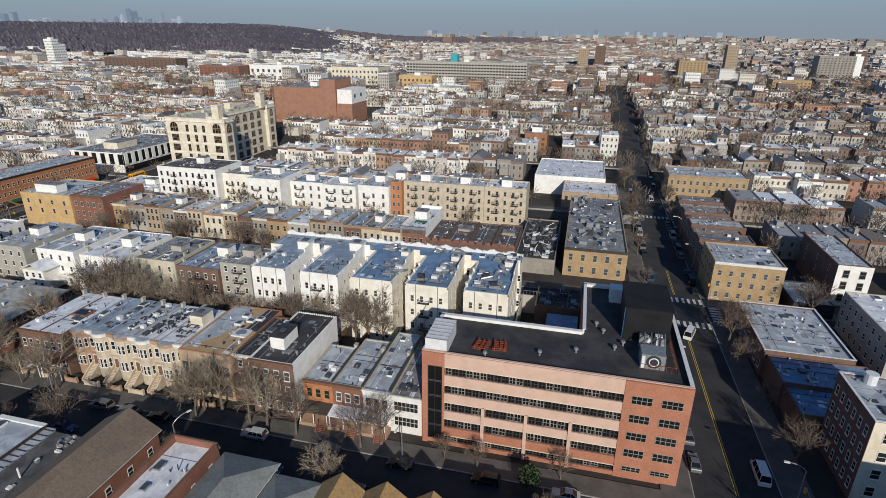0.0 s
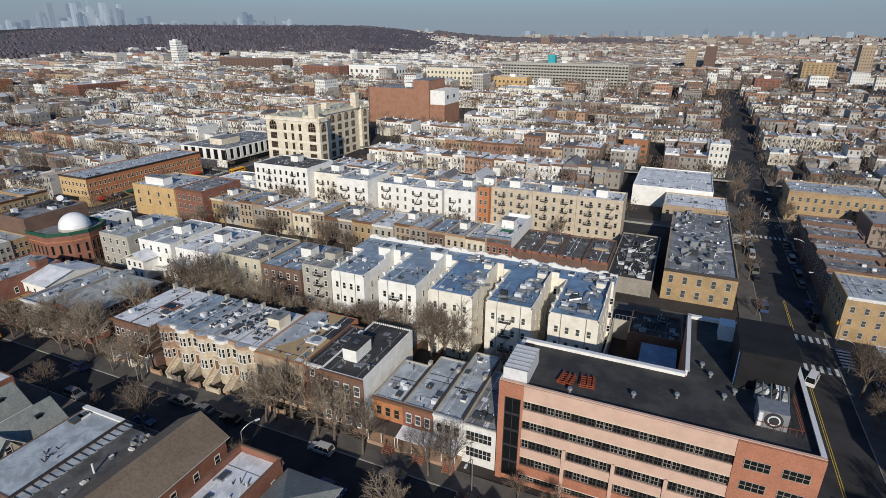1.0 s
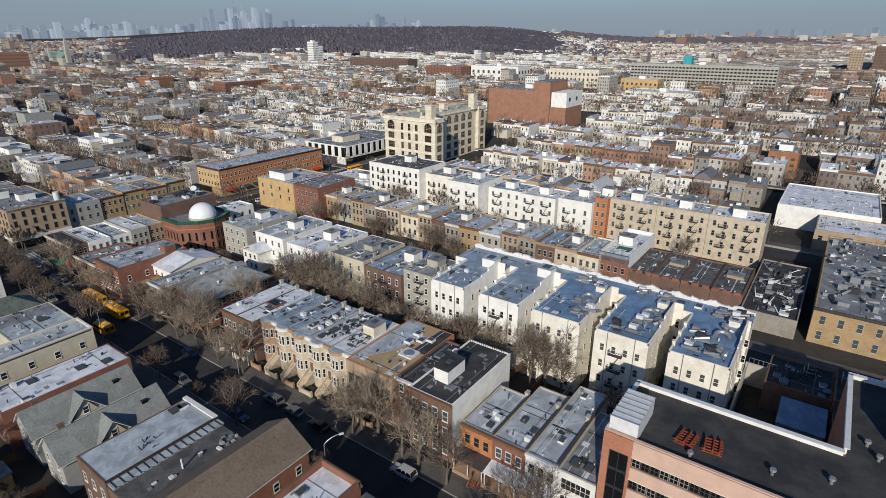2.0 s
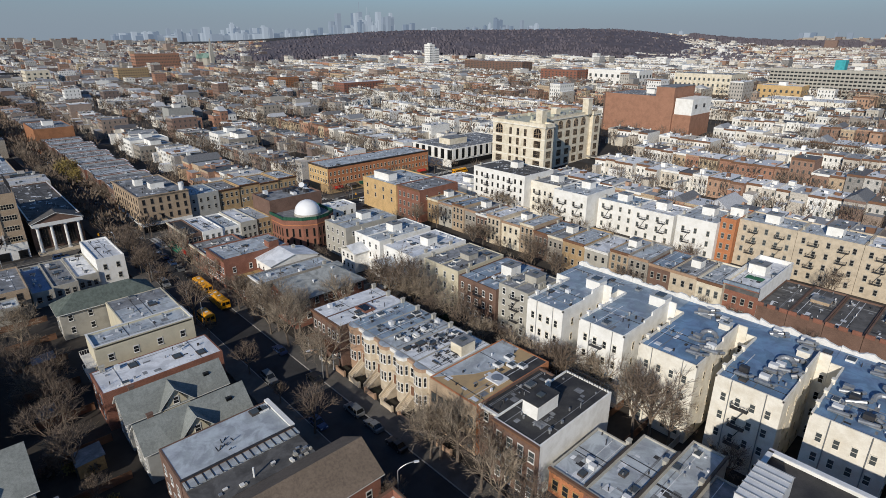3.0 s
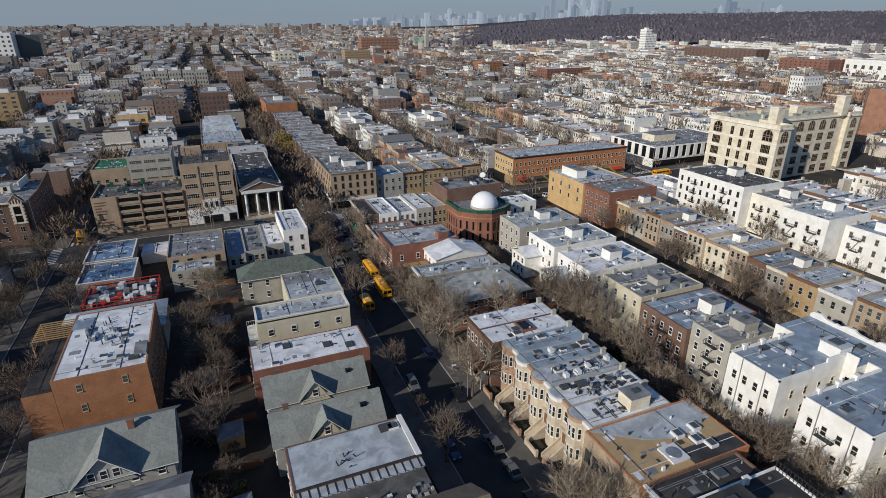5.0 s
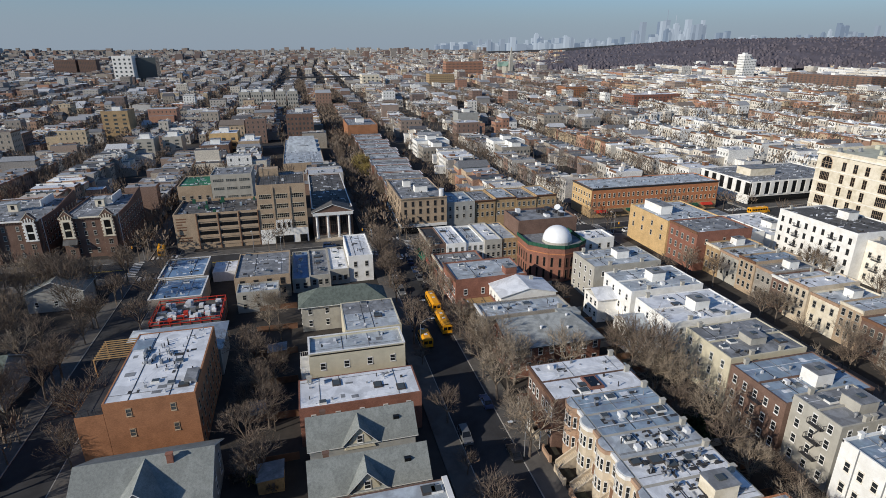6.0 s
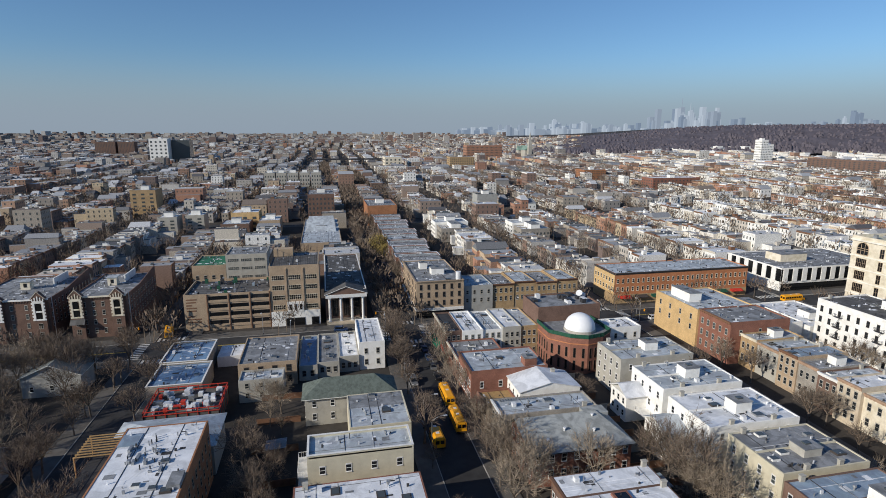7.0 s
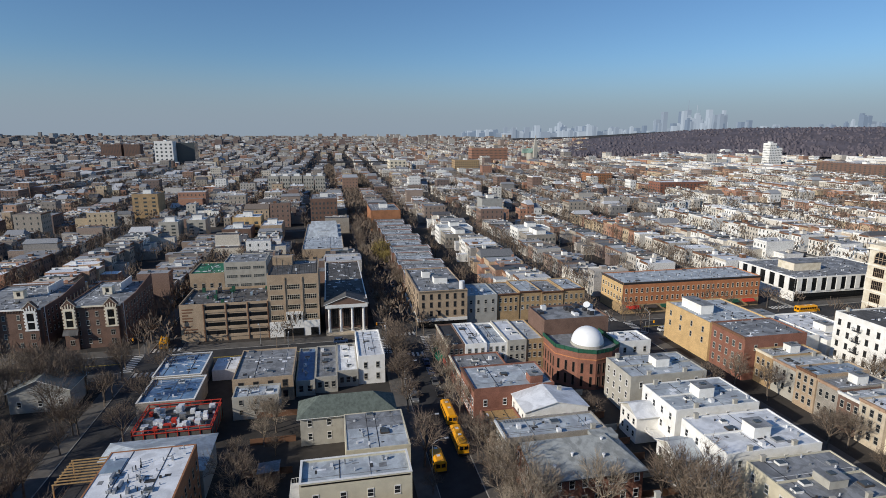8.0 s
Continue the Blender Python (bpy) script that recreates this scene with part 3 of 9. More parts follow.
def fire_escape(b, side, u, at, levels, w=2.6):
    """Dark iron balconies with slanting stairs on a wall."""
    s, d = Soup(), 1.0
    for i, z in enumerate(levels):
        s.box(-w / 2, w / 2, -d, 0, z - 0.06, z)
        rails(s, [(-w / 2, 0, z), (-w / 2, -d, z), (w / 2, -d, z), (w / 2, 0, z)], 0.9, 0.035, 0.5)
        if i:
            a, c = Vector((-w / 2 + 0.4, -d * 0.6, levels[i - 1])), Vector((w / 2 - 0.5, -d * 0.6, z))
            for o in (0, 0.45):
                s.tube(a + Vector((0, o, 0)), c + Vector((0, o, 0)), 0.05, 0.05, 4)
    x, y = (u, at) if side in "SN" else (at, u)
    part("fire_escape", s, ["metal_dark"], b, "black iron fire escape", at=pose(x, y, 0, 0, 0, TURN[side]))


def stoop(b, u, at, h=1.6, w=1.6, mat="brownstone"):
    n = max(2, round(h / 0.18))
    s = Soup()
    side = [(at, -0.3), (at - 0.28 * n, -0.3)]
    for k in range(n):
        side += [(at - 0.28 * (n - k), h * (k + 1) / n), (at - 0.28 * (n - k - 1), h * (k + 1) / n)]
    s.v = [(u - w / 2, y, z) for y, z in side] + [(u + w / 2, y, z) for y, z in side]
    c = len(side)
    s.f = [tuple(range(c)), tuple(range(2 * c - 1, c - 1, -1))] + [(k, c + k, c + (k + 1) % c, (k + 1) % c) for k in range(c)]
    s.m = [0] * len(s.f)
    for e in (-1, 1):
        i = u + e * (w / 2 + 0.12)
        s.solid([(i - 0.12, at - 0.28 * n, -0.3), (i + 0.12, at - 0.28 * n, -0.3), (i + 0.12, at, -0.3), (i - 0.12, at, -0.3)],
                [(i - 0.12, at - 0.28 * n, 0.7), (i + 0.12, at - 0.28 * n, 0.7), (i + 0.12, at, h + 0.8), (i - 0.12, at, h + 0.8)])
    part("stoop", s, [mat], b, "stone steps up to the door")


def pitched(name, label, x0, x1, y0, y1, eave, ridge, axis, wall, roof, faces=None, over=0.4, hip=0.0, category="house", frame="trim_white", chims=(), z=0.0):
    """A house with a pitched roof: ridge along axis; hip shortens the ridge at both ends."""
    cx, cy = (x0 + x1) / 2, (y0 + y1) / 2
    b = thing(name, label, category, (cx, cy, z))
    X, Y = (x1 - x0) / 2, (y1 - y0) / 2
    s = Soup().box(-X, X, -Y, Y, -1.0, eave, bottom=False)
    if not hip:
        if axis == "y":
            for e in (-1, 1):
                s.face([(-X, e * Y, eave), (X, e * Y, eave), (0, e * Y, ridge - 0.05)][::1 if e < 0 else -1])
        else:
            for e in (-1, 1):
                s.face([(e * X, -Y, eave), (e * X, Y, eave), (e * X, 0, ridge - 0.05)][::1 if e > 0 else -1])
    part("wall", s, [wall], b)
    r, A, B = Soup(), X + over, Y + over
    dz = (ridge - eave) / (X if axis == "y" else Y) * over
    lo = eave - dz
    if axis == "y":
        p, q = (0, -B + hip * Y, ridge), (0, B - hip * Y, ridge)
        rings = ([(A, -B, lo), (A, B, lo), q, p], [(-A, B, lo), (-A, -B, lo), p, q])
        ends = ([(-A, -B, lo), (A, -B, lo), p], [(A, B, lo), (-A, B, lo), q])
    else:
        p, q = (-A + hip * X, 0, ridge), (A - hip * X, 0, ridge)
        rings = ([(-A, -B, lo), (A, -B, lo), q, p], [(A, B, lo), (-A, B, lo), p, q])
        ends = ([(A, -B, lo), (A, B, lo), q], [(-A, B, lo), (-A, -B, lo), p])
    for k, ring in enumerate(rings + (ends if hip else ())):
        up = [(x, y, zz + 0.16) for x, y, zz in ring]
        r.solid(ring, up, (1, 0, 1), True)
    part("roof", r, [roof, "trim_white"], b)
    for side, (n, levels, w, h) in (faces or {}).items():
        at = {"S": -Y, "N": Y, "E": X, "W": -X}[side]
        a = X if side in "SN" else Y
        window_rows(b, side, -a, a, at, levels, n, w, h, frame)
    for x, y, zz in chims:
        chimney(b, x - cx, y - cy, zz)
    return b


# ---- the block between the first two streets, street side ----
def office():
    b = thing("office_building", "five-storey orange brick office building with pink bands and ribbon windows", "office building", (-1.25, 85, 0))
    ox, oy = -1.25, 85.0
    x0, x1, y0, y1, y2, xw = -23 - ox, 20.5 - ox, 78 - oy, 92.3 - oy, 113.8 - oy, 3.5 - ox
    H, R = 19.0, 18.2
    ring = [(x0, y0 + 0.3), (x1, y0 + 0.3), (x1, y2), (xw, y2), (xw, y1), (x0, y1)]
    part("wall", Soup().prism(ring, -1, R - 0.02, bottom=False), ["brick_office"], b)
    ins = [(x0 + 0.3, y0 + 0.6), (x1 - 0.3, y0 + 0.6), (x1 - 0.3, y2 - 0.3), (xw + 0.3, y2 - 0.3), (xw + 0.3, y1 - 0.3), (x0 + 0.3, y1 - 0.3)]
    part("roof", Soup().prism(ins, R - 0.1, R + 0.05), ["roof_black"], b)
    for k in range(6):
        (a, c), (d, e) = ring[k], ring[(k + 1) % 6]
        lo = (min(a, d) - (0.0 if k % 2 else 0), min(c, e))
        hi = (max(a, d), max(c, e))
        tx, ty = (0.32, 0) if k % 2 else (0, 0.32)
        s = Soup()
        if k % 2 == 0:
            inn = 1 if k == 0 else -1
            s.box(lo[0], hi[0], min(c, c + inn * 0.32), max(c, c + inn * 0.32), R, H)
        else:
            inn = -1 if k == 1 else 1
            s.box(min(a, a + inn * 0.32), max(a, a + inn * 0.32), lo[1] + 0.33, hi[1] - 0.33, R, H)
        part("parapet", s, ["brick_office" if k in (0, 5) else "stucco_white"], b)
        c2 = Soup()
        if k % 2 == 0:
            inn = 1 if k == 0 else -1
            c2.box(lo[0] - 0.05, hi[0] + 0.05, min(c - 0.05 * inn, c + inn * 0.75), max(c - 0.05 * inn, c + inn * 0.75), H, H + 0.12)
        else:
            inn = -1 if k == 1 else 1
            c2.box(min(a - 0.05 * inn, a + inn * 0.6), max(a - 0.05 * inn, a + inn * 0.6), lo[1] + 0.4, hi[1] - 0.4, H, H + 0.12)
        if k:
            part("coping", c2, ["metal_white"], b, "white metal coping")
        else:
            part("coping", Soup().box(lo[0] - 0.05, hi[0] + 0.05, c - 0.05, c + 0.4, H, H + 0.1), ["panel_pink"], b)
    # street front: piers, pink bands and ribbons of windows
    f0 = y0 + 0.3
    part("pier", Soup().box(x0, x0 + 1.0, y0, f0, -1, H), ["brick_office"], b)
    part("pier", Soup().box(x0 + 3.6, x0 + 4.0, y0, f0, -1, H), ["brick_office"], b)
    part("pier", Soup().box(x0 + 1.0, x0 + 3.6, y0, f0, 16.4, H), ["brick_office"], b)
    for k in range(5):
        g = part("window", Soup().box(x0 + 1.0, x0 + 3.6, y0 + 0.12, f0, 1.0 + k * 3.1, 3.95 + k * 3.1), ["metal_dark"], b)
        part("pane", Soup().box(x0 + 1.12, x0 + 2.25, y0 + 0.08, y0 + 0.12, 1.15 + k * 3.1, 3.8 + k * 3.1).box(x0 + 2.35, x0 + 3.48, y0 + 0.08, y0 + 0.12, 1.15 + k * 3.1, 3.8 + k * 3.1), ["pane_dark"], g)
    a, c = x0 + 4.0, 10.4 - ox
    for k in range(5):
        zt = (16.5, 12.85, 9.3, 5.8, 2.2)[k]
        up = (19.0, 14.75, 11.05, 7.35, 3.9)[k]
        part("band", Soup().box(a, c, y0 - 0.02, f0, zt, up), ["panel_pink" if k < 4 else "brick_office"], b, "pale pink panel band")
        part("band_trim", Soup().box(a, c, y0 - 0.1, f0, zt - 0.1, zt), ["stucco_cream"], b)
        lo = (14.75, 11.05, 7.35, 3.9, 0.8)[k]
        part("ribbon", Soup().box(a, c, f0 - 0.06, f0, lo, zt - 0.1), ["metal_dark"], b, "dark recessed window ribbon")
        n = 24
        for i in range(n):
            u = a + (c - a) * (i + 0.5) / n
            lit = (i * 7 + k * 5 + i // 4) % 9 < 4
            put_window(b, "S", u, f0 - 0.06, lo + 0.15, (c - a) / n - 0.1, zt - lo - 0.4, "brick_grey" if lit else "trim_dark", "pane_dark", "grid")
    part("base", Soup().box(a, c, y0, f0, -1, 0.8), ["brick_office"], b)
    for u in (a + 6.9, a + 14.3, a + 21.7):
        part("column", Soup().box(u - 0.28, u + 0.28, y0 - 0.25, f0, -1, 9.3), ["panel_pink"], b)
    part("pier", Soup().box(c, x1, y0 - 0.15, f0, -1, H), ["brick_office"], b)
    for k in range(5):
        for u in (c + 2.75, c + 7.3):
            put_window(b, "S", u, y0 - 0.15, (14.9, 11.35, 7.9, 4.5, 1.5)[k], 3.2 if k < 4 else 3.0, 1.55 if k < 4 else 1.0, "brick_grey", "pane_dark", "grid")
    for k in range(5):
        for i in range(6):
            put_window(b, "E", y0 + 3.5 + i * 5.6, x1, 15.0 - k * 3.45, 2.4, 1.5, "trim_dark", "pane_dark", "grid")
    # roof plant
    part("stair_house", Soup().box(10.6 - ox, 18.4 - ox, 92.6 - oy, 104 - oy, R, 24.4), ["tar_black"], b, "tall black roof bulkhead")
    part("stair_house_cap", Soup().box(10.4 - ox, 18.6 - ox, 92.4 - oy, 104.2 - oy, 24.4, 24.6), ["tar_black"], b)
    # blue strip added for the bulkhead's thin bluish side face
    part("leader_pipe", Soup().box(10.4 - ox, 10.6 - ox, 93 - oy, 93.5 - oy, R, 24.4), ["roof_deep"], b)
    part("lift_house", Soup().box(8.6 - ox, 11.0 - ox, 107 - oy, 110 - oy, R, 21.2), ["metal_white"], b)
    part("plant_room", Soup().box(-22.7 - ox, -18.9 - ox, 79.0 - oy, 86.4 - oy, R, 21.0), ["metal_white"], b, "white metal roof plant room")
    ribs = Soup()
    for k in range(7):
        ribs.box(-22.8 - ox, -18.8 - ox, 79.0 + k * 1.2 - oy, 79.1 + k * 1.2 - oy, 21.0, 21.12)
    part("plant_room_ribs", ribs, ["metal_grey"], b)
    u = part("cooling_unit", Soup().box(12.9 - ox, 16.7 - ox, 83.4 - oy, 86.8 - oy, R, 20.9), ["metal_grey"], b, "grey metal cooling unit with round fan")
    fan = Soup().tube((14.9 - ox, 83.4 - oy, 19.7), (14.9 - ox, 83.28 - oy, 19.7), 1.15, 1.15, 22).tube((14.9 - ox, 83.28 - oy, 19.7), (14.9 - ox, 83.2 - oy, 19.7), 0.8, 0.8, 18, 1).tube((14.9 - ox, 83.2 - oy, 19.7), (14.9 - ox, 83.14 - oy, 19.7), 0.62, 0.62, 18)
    fan.box(13.0 - ox, 13.5 - ox, 83.3 - oy, 83.4 - oy, R + 0.2, 20.6, 1)
    part("fan", fan, ["metal_dark", "metal_white"], u)
    rng = random.Random(5)
    for k in range(12):
        px, py = rng.uniform(13, 17.6) - ox, rng.uniform(88.6, 92) - oy
        part("air_unit", Soup().box(px, px + rng.uniform(0.4, 1.4), py, py + rng.uniform(0.4, 1.0), R, R + rng.uniform(0.6, 2.6)), [rng.choice(["metal_grey", "metal_dark", "metal_white"])], b)
    for k in range(4):
        px = 13.4 + k * 1.1 - ox
        part("pipe", Soup().tube((px, 85 - oy, 20.6), (px + 0.6, 91 - oy, 20.9), 0.12, 0.12, 6), ["metal_grey"], b)
    ladder = Soup()
    rails(ladder, [(12.8 - ox, 83 - oy, R), (18.6 - ox, 83 - oy, R), (18.6 - ox, 92 - oy, R)], 1.1, 0.04, 0.8)
    part("guard_rail", ladder, ["rust_red"], b)
    for px, py in ((-3.5, 83.0), (2.5, 85.5), (9, 88), (7.2, 93.5), (6.0, 96), (-12.5, 80.3), (10.5, 90)):
        px, py = px - ox, py - oy
        part("roof_vent", Soup().tube((px, py, R), (px, py, R + 0.7), 0.2, 0.2, 8).tube((px, py, R + 0.7), (px, py, R + 1.0), 0.42, 0.36, 8), ["metal_grey"], b)
    return b


office()
for k, (px, py) in enumerate(((-13.6, 83.4), (-10.5, 83.9))):
    rack = thing("steel_rack", "rust-red steel rack lying on the black roof", "steel rack", (px, py, 18.26), -8 + 14 * k, group="racks on the office roof")
    for j in range(2):
        for i in range(5):
            part("bar", Soup().box(-1.25 + i * 0.04, 1.25, -1.4 + i * 0.6, -1.22 + i * 0.6, j * 0.36, 0.14 + j * 0.36), ["rust_red"], rack)
        for i in (-1.0, 0.0, 0.8):
            part("cross_bar", Soup().box(i, i + 0.2, -1.4, 1.3, 0.14 + j * 0.36, 0.36 + j * 0.36), ["rust_red"], rack)


def small_row():
    """Three low two-storey houses and a white-fronted one beside the office."""
    specs = ((-46.8, -40.8, 90.5, 8.5, "roof_silver", "brick_orange", "timber"), (-40.8, -34.8, 94.5, 8.5, "roof_silver", "brick_red", "trim_white"),
             (-34.8, -29.4, 99.0, 8.4, "roof_silver", "stucco_white", "trim_white"))
    for k, (a, c, back, h, roof, wall, frame) in enumerate(specs):
        lab = ("low orange-brick row house with tan shutters and a porch", "low red-brick row house with white window frames", "low white row house with a plain grey roof")[k]
        b = flat_house("row_house", lab, a, c - 0.02, 79.2, back + 1.5, h, "stucco_grey", roof, front={"S": wall}, faces={"S": (3, [4.8], 1.1, 1.9)}, cornice="trim_brown" if k < 2 else "trim_white", bits=5, seed=k,
                       frame=frame, parapet=0.35, group="small row houses", chims=[(c - 0.5, 92)])
        X = (c - a) / 2
        Y = -(back + 1.5 - 79.2) / 2
        part("party_wall", Soup().box(X - 0.34, X + 0.02, Y + 0.2, -Y, 8.2, h + 0.28), ["trim_dark"], b, "tarred party wall")
        part("porch_roof", Soup().solid([(-X, Y - 3.0, 3.2), (X, Y - 3.0, 3.2), (X, Y, 3.2), (-X, Y, 3.2)], [(-X, Y - 3.0, 3.4), (X, Y - 3.0, 3.4), (X, Y, 3.9), (-X, Y, 3.9)], bottom=True), ["trim_dark" if k == 0 else "roof_white"], b)
        for e in (-0.9, 0.0, 0.9):
            part("porch_post", Soup().tube((X * e, Y - 2.8, -0.4), (X * e, Y - 2.8, 3.25), 0.1, 0.1, 7), ["trim_white"], b)
        part("porch_floor", Soup().box(-X, X, Y - 3.0, Y, -0.5, 0.9), ["brownstone"], b)
        stoop(b, 0.6 * X, Y - 3.0, 0.9, 1.4, "brick_red")
        put_door(b, "S", 0.6 * X, Y, 0.9, "trim_brown")
        put_window(b, "S", -0.35 * X, Y, 1.4, 2.6, 1.6, "trim_white", "pane", "grid")
    b = flat_house("row_house", "narrow dark-roofed row house with white bay windows beside the office", -29.4, -23.4, 79.2, 96, 8.0, "stucco_grey", "roof_grey", front={"S": "trim_white"}, bits=3, parapet=0.3,
                   group="small row houses")
    for z in (1.6, 4.9):
        put_window(b, "S", 0, -8.4 - 0.12, z, 4.6, 2.0, "trim_white", "pane", "grid")


small_row()

b = flat_house("black_roof_house", "three-storey brown brick house with black roof and white side wall", -57.2, -48, 78, 97.5, 12, "stucco_white", "roof_black", front={"S": "brick_brown"},
               faces={"S": (4, [1.4, 4.9, 8.2], 1.2, 2.0)}, cornice="trim_brown", parapet=0.3, bits=2, frame="trim_white", bulk=[(-53.6, 85.2, 3.0, 5.4, 2.6)], bulk_top="roof_black")
for z in (1.0, 4.5, 7.8):
    s = Soup().box(-1.8, 2.2, -1.1, 0, z - 0.1, z)
    rails(s, [(-1.8, 0, z), (-1.8, -1.1, z), (2.2, -1.1, z), (2.2, 0, z)], 0.9, 0.03, 0.35)
    part("balcony", s, ["metal_dark"], b, at=pose(0, -9.87, 0))
part("roof_fence", (lambda s: (rails(s, [(-4.3, 9.4, 11.7), (4.3, 9.4, 11.7)], 1.5, 0.05, 0.5), s)[1])(Soup()), ["metal_dark"], b)
chimney(b, -4.0, 3.5, 11.8, 1.0, "stucco_white")
flat_house("side_extension", "dark-roofed brick side extension between two houses", -62.4, -57.25, 80.5, 96.5, 10.6, "brick_brown", "roof_black", faces={"S": (2, [4.6, 7.8], 1.0, 1.7)}, cornice="trim_white", bits=4)

# the tan-gravel roofed building
b = flat_house("tan_roof_building", "two-storey orange brick building with half-gravelled tan roof", -74.2, -62.45, 79.6, 99.5, 10.4, "brick_orange", "roof_gravel", front={"S": "brick_tan"}, parapet=0.12, bits=0,
               faces={"S": (6, [1.0, 5.6], 1.3, 2.0)}, frame="trim_dark", cap_mat="")
z = 10.4 - 0.12 + 0.075
cx, cy = (-74.2 - 62.45) / 2, (79.6 + 99.5) / 2
part("roof_membrane", Soup().solid([(-73.85 - cx, 80.0 - cy, z), (-69.3 - cx, 86.3 - cy, z), (-67.5 - cx, 91.5 - cy, z), (-69.5 - cx, 99.1 - cy, z), (-73.85 - cx, 99.1 - cy, z)],
                                   [(-73.85 - cx, 80.0 - cy, z + 0.03), (-69.3 - cx, 86.3 - cy, z + 0.03), (-67.5 - cx, 91.5 - cy, z + 0.03), (-69.5 - cx, 99.1 - cy, z + 0.03), (-73.85 - cx, 99.1 - cy, z + 0.03)]), ["roof_silver"], b, "grey membrane patch")
dish = Soup().box(-67.0 - cx, -63.8 - cx, 86.6 - cy, 89.6 - cy, z, z + 0.3)
dish.tube((-65.4 - cx, 88.1 - cy, z + 0.3), (-65.4 - cx, 88.1 - cy, z + 0.42), 1.15, 1.05, 18, 1)
part("roof_fan", dish, ["metal_white", "metal_grey"], b, "white square curb with round grey fan")
for px, py in ((-68.2, 91.5), (-66.3, 93.2), (-64.8, 94.5), (-68.5, 95.0)):
    sk = part("skylight", Soup().box(px - cx - 0.8, px - cx + 0.8, py - cy - 0.7, py - cy + 0.7, z, z + 0.5), ["metal_white"], b)
    part("pane", Soup().box(px - cx - 0.6, px - cx + 0.6, py - cy - 0.5, py - cy + 0.5, z + 0.5, z + 0.56), ["pane_soft"], sk)
part("awning", Soup().box(-3.5, 5.2, -12.4, -10.1, 3.2, 3.45), ["trim_dark"], b)
part("roof_strip", Soup().box(2.6, 5.55, 0.0, 9.6, z, z + 0.035), ["roof_black"], b, "black tarred strip of roof")

# brownstones with rounded bays
BRO = [(-74.25, "limestone", "roof_white"), (-79.7, "limestone", "roof_white"), (-85.2, "limestone", "roof_silver"), (-90.6, "limestone", "roof_silver"), (-96.0, "brownstone", "roof_blue"), (-101.3, None, None)]
for k in range(5):
    x1, wall, roof = BRO[k]
    x0 = BRO[k + 1][0]
    b = flat_house("brownstone_house", "two-storey limestone row house with rounded bay and high stoop", x0 + 0.02, x1, 81.0, 96.0, 10.5, "stucco_grey", ("roof_white", "roof_white", "roof_silver", "roof_blue", "roof_blue")[k],
                   front={"S": wall}, parapet=0.06, bits=(8, 16, 14, 6, 4)[k], seed=k + 3, group="row of bay-fronted houses", bulk=[(-76.4, 90.3, 3.0, 3.8, 2.3)] if k == 0 else None, bulk_wall="stucco_cream",
                   chims=[(x0 + 0.4, 95.0)])
    w, Y = (x1 - x0) / 2, -7.5 - 0.12
    junk, pick = Soup(), random.Random(k + 300)
    for i in range((46, 60, 26, 8, 4)[k]):
        px, py, a, c = pick.uniform(-w + 0.4, w - 1.6), pick.uniform(-5.5, 6.0), pick.uniform(0.12, 0.5), pick.uniform(0.15, 1.5)
        a, c = (a, c) if pick.random() < 0.5 else (c, a)
        junk.box(px, px + a, py, py + c, 10.45, 10.56 + pick.uniform(0.02, 0.3), pick.choice([0, 0, 0, 1, 2]))
    tagged(part("roof_debris", junk, ["roof_black", "metal_dark", "roof_grey"], b, "dark scraps and boards lying on the roof"), kind="stuff")
    u = -0.35 * w
    ring = [(u - 1.75, Y), (u - 1.2, Y - 1.0), (u - 0.4, Y - 1.3), (u + 0.4, Y - 1.3), (u + 1.2, Y - 1.0), (u + 1.75, Y)]
    part("bay", Soup().prism(ring, -0.6, 10.3), [wall], b, "rounded two-storey bay")
    part("bay_cornice", Soup().prism([(x * 1.0 + (x - u) * 0.12, Y + (y - Y) * 1.18) for x, y in ring], 9.9, 10.55), ["trim_white" if k % 2 else "brownstone"], b)
    part("bay_roof", Soup().prism([(x, y) for x, y in ring], 10.55, 10.62), ["roof_silver"], b)
    for z in (2.6, 6.6):
        for (a, c), (d, e) in zip(ring, ring[1:]):
            mx, my = (a + d) / 2, (c + e) / 2
            ang = math.degrees(math.atan2(e - c, d - a))
            fm, pm, _ = window_mesh(0.62, 2.1, "trim_white", "pane", "sash")
            wob = part("window", fm, (), b, at=pose(mx, my, z, 0, 0, ang))
            part("pane", pm, (), wob)
    d = 0.62 * w
    put_door(b, "S", d, Y, 2.3, "trim_brown")
    put_window(b, "S", d, Y, 6.6, 1.0, 2.0)
    part("hood", Soup().box(d - 0.9, d + 0.9, Y - 0.5, Y, 4.9, 5.25), [wall], b)
    stoop(b, d, Y, 2.3, 1.5, "limestone")
    s = Soup()
    for lo, hi, out in ((9.5, 9.9, 0.15), (9.9, 10.55, 0.5)):
        s.box(u + 1.75, w, Y - out, Y, lo, hi)
    part("cornice", s, ["brownstone" if k % 2 else "trim_white"], b)

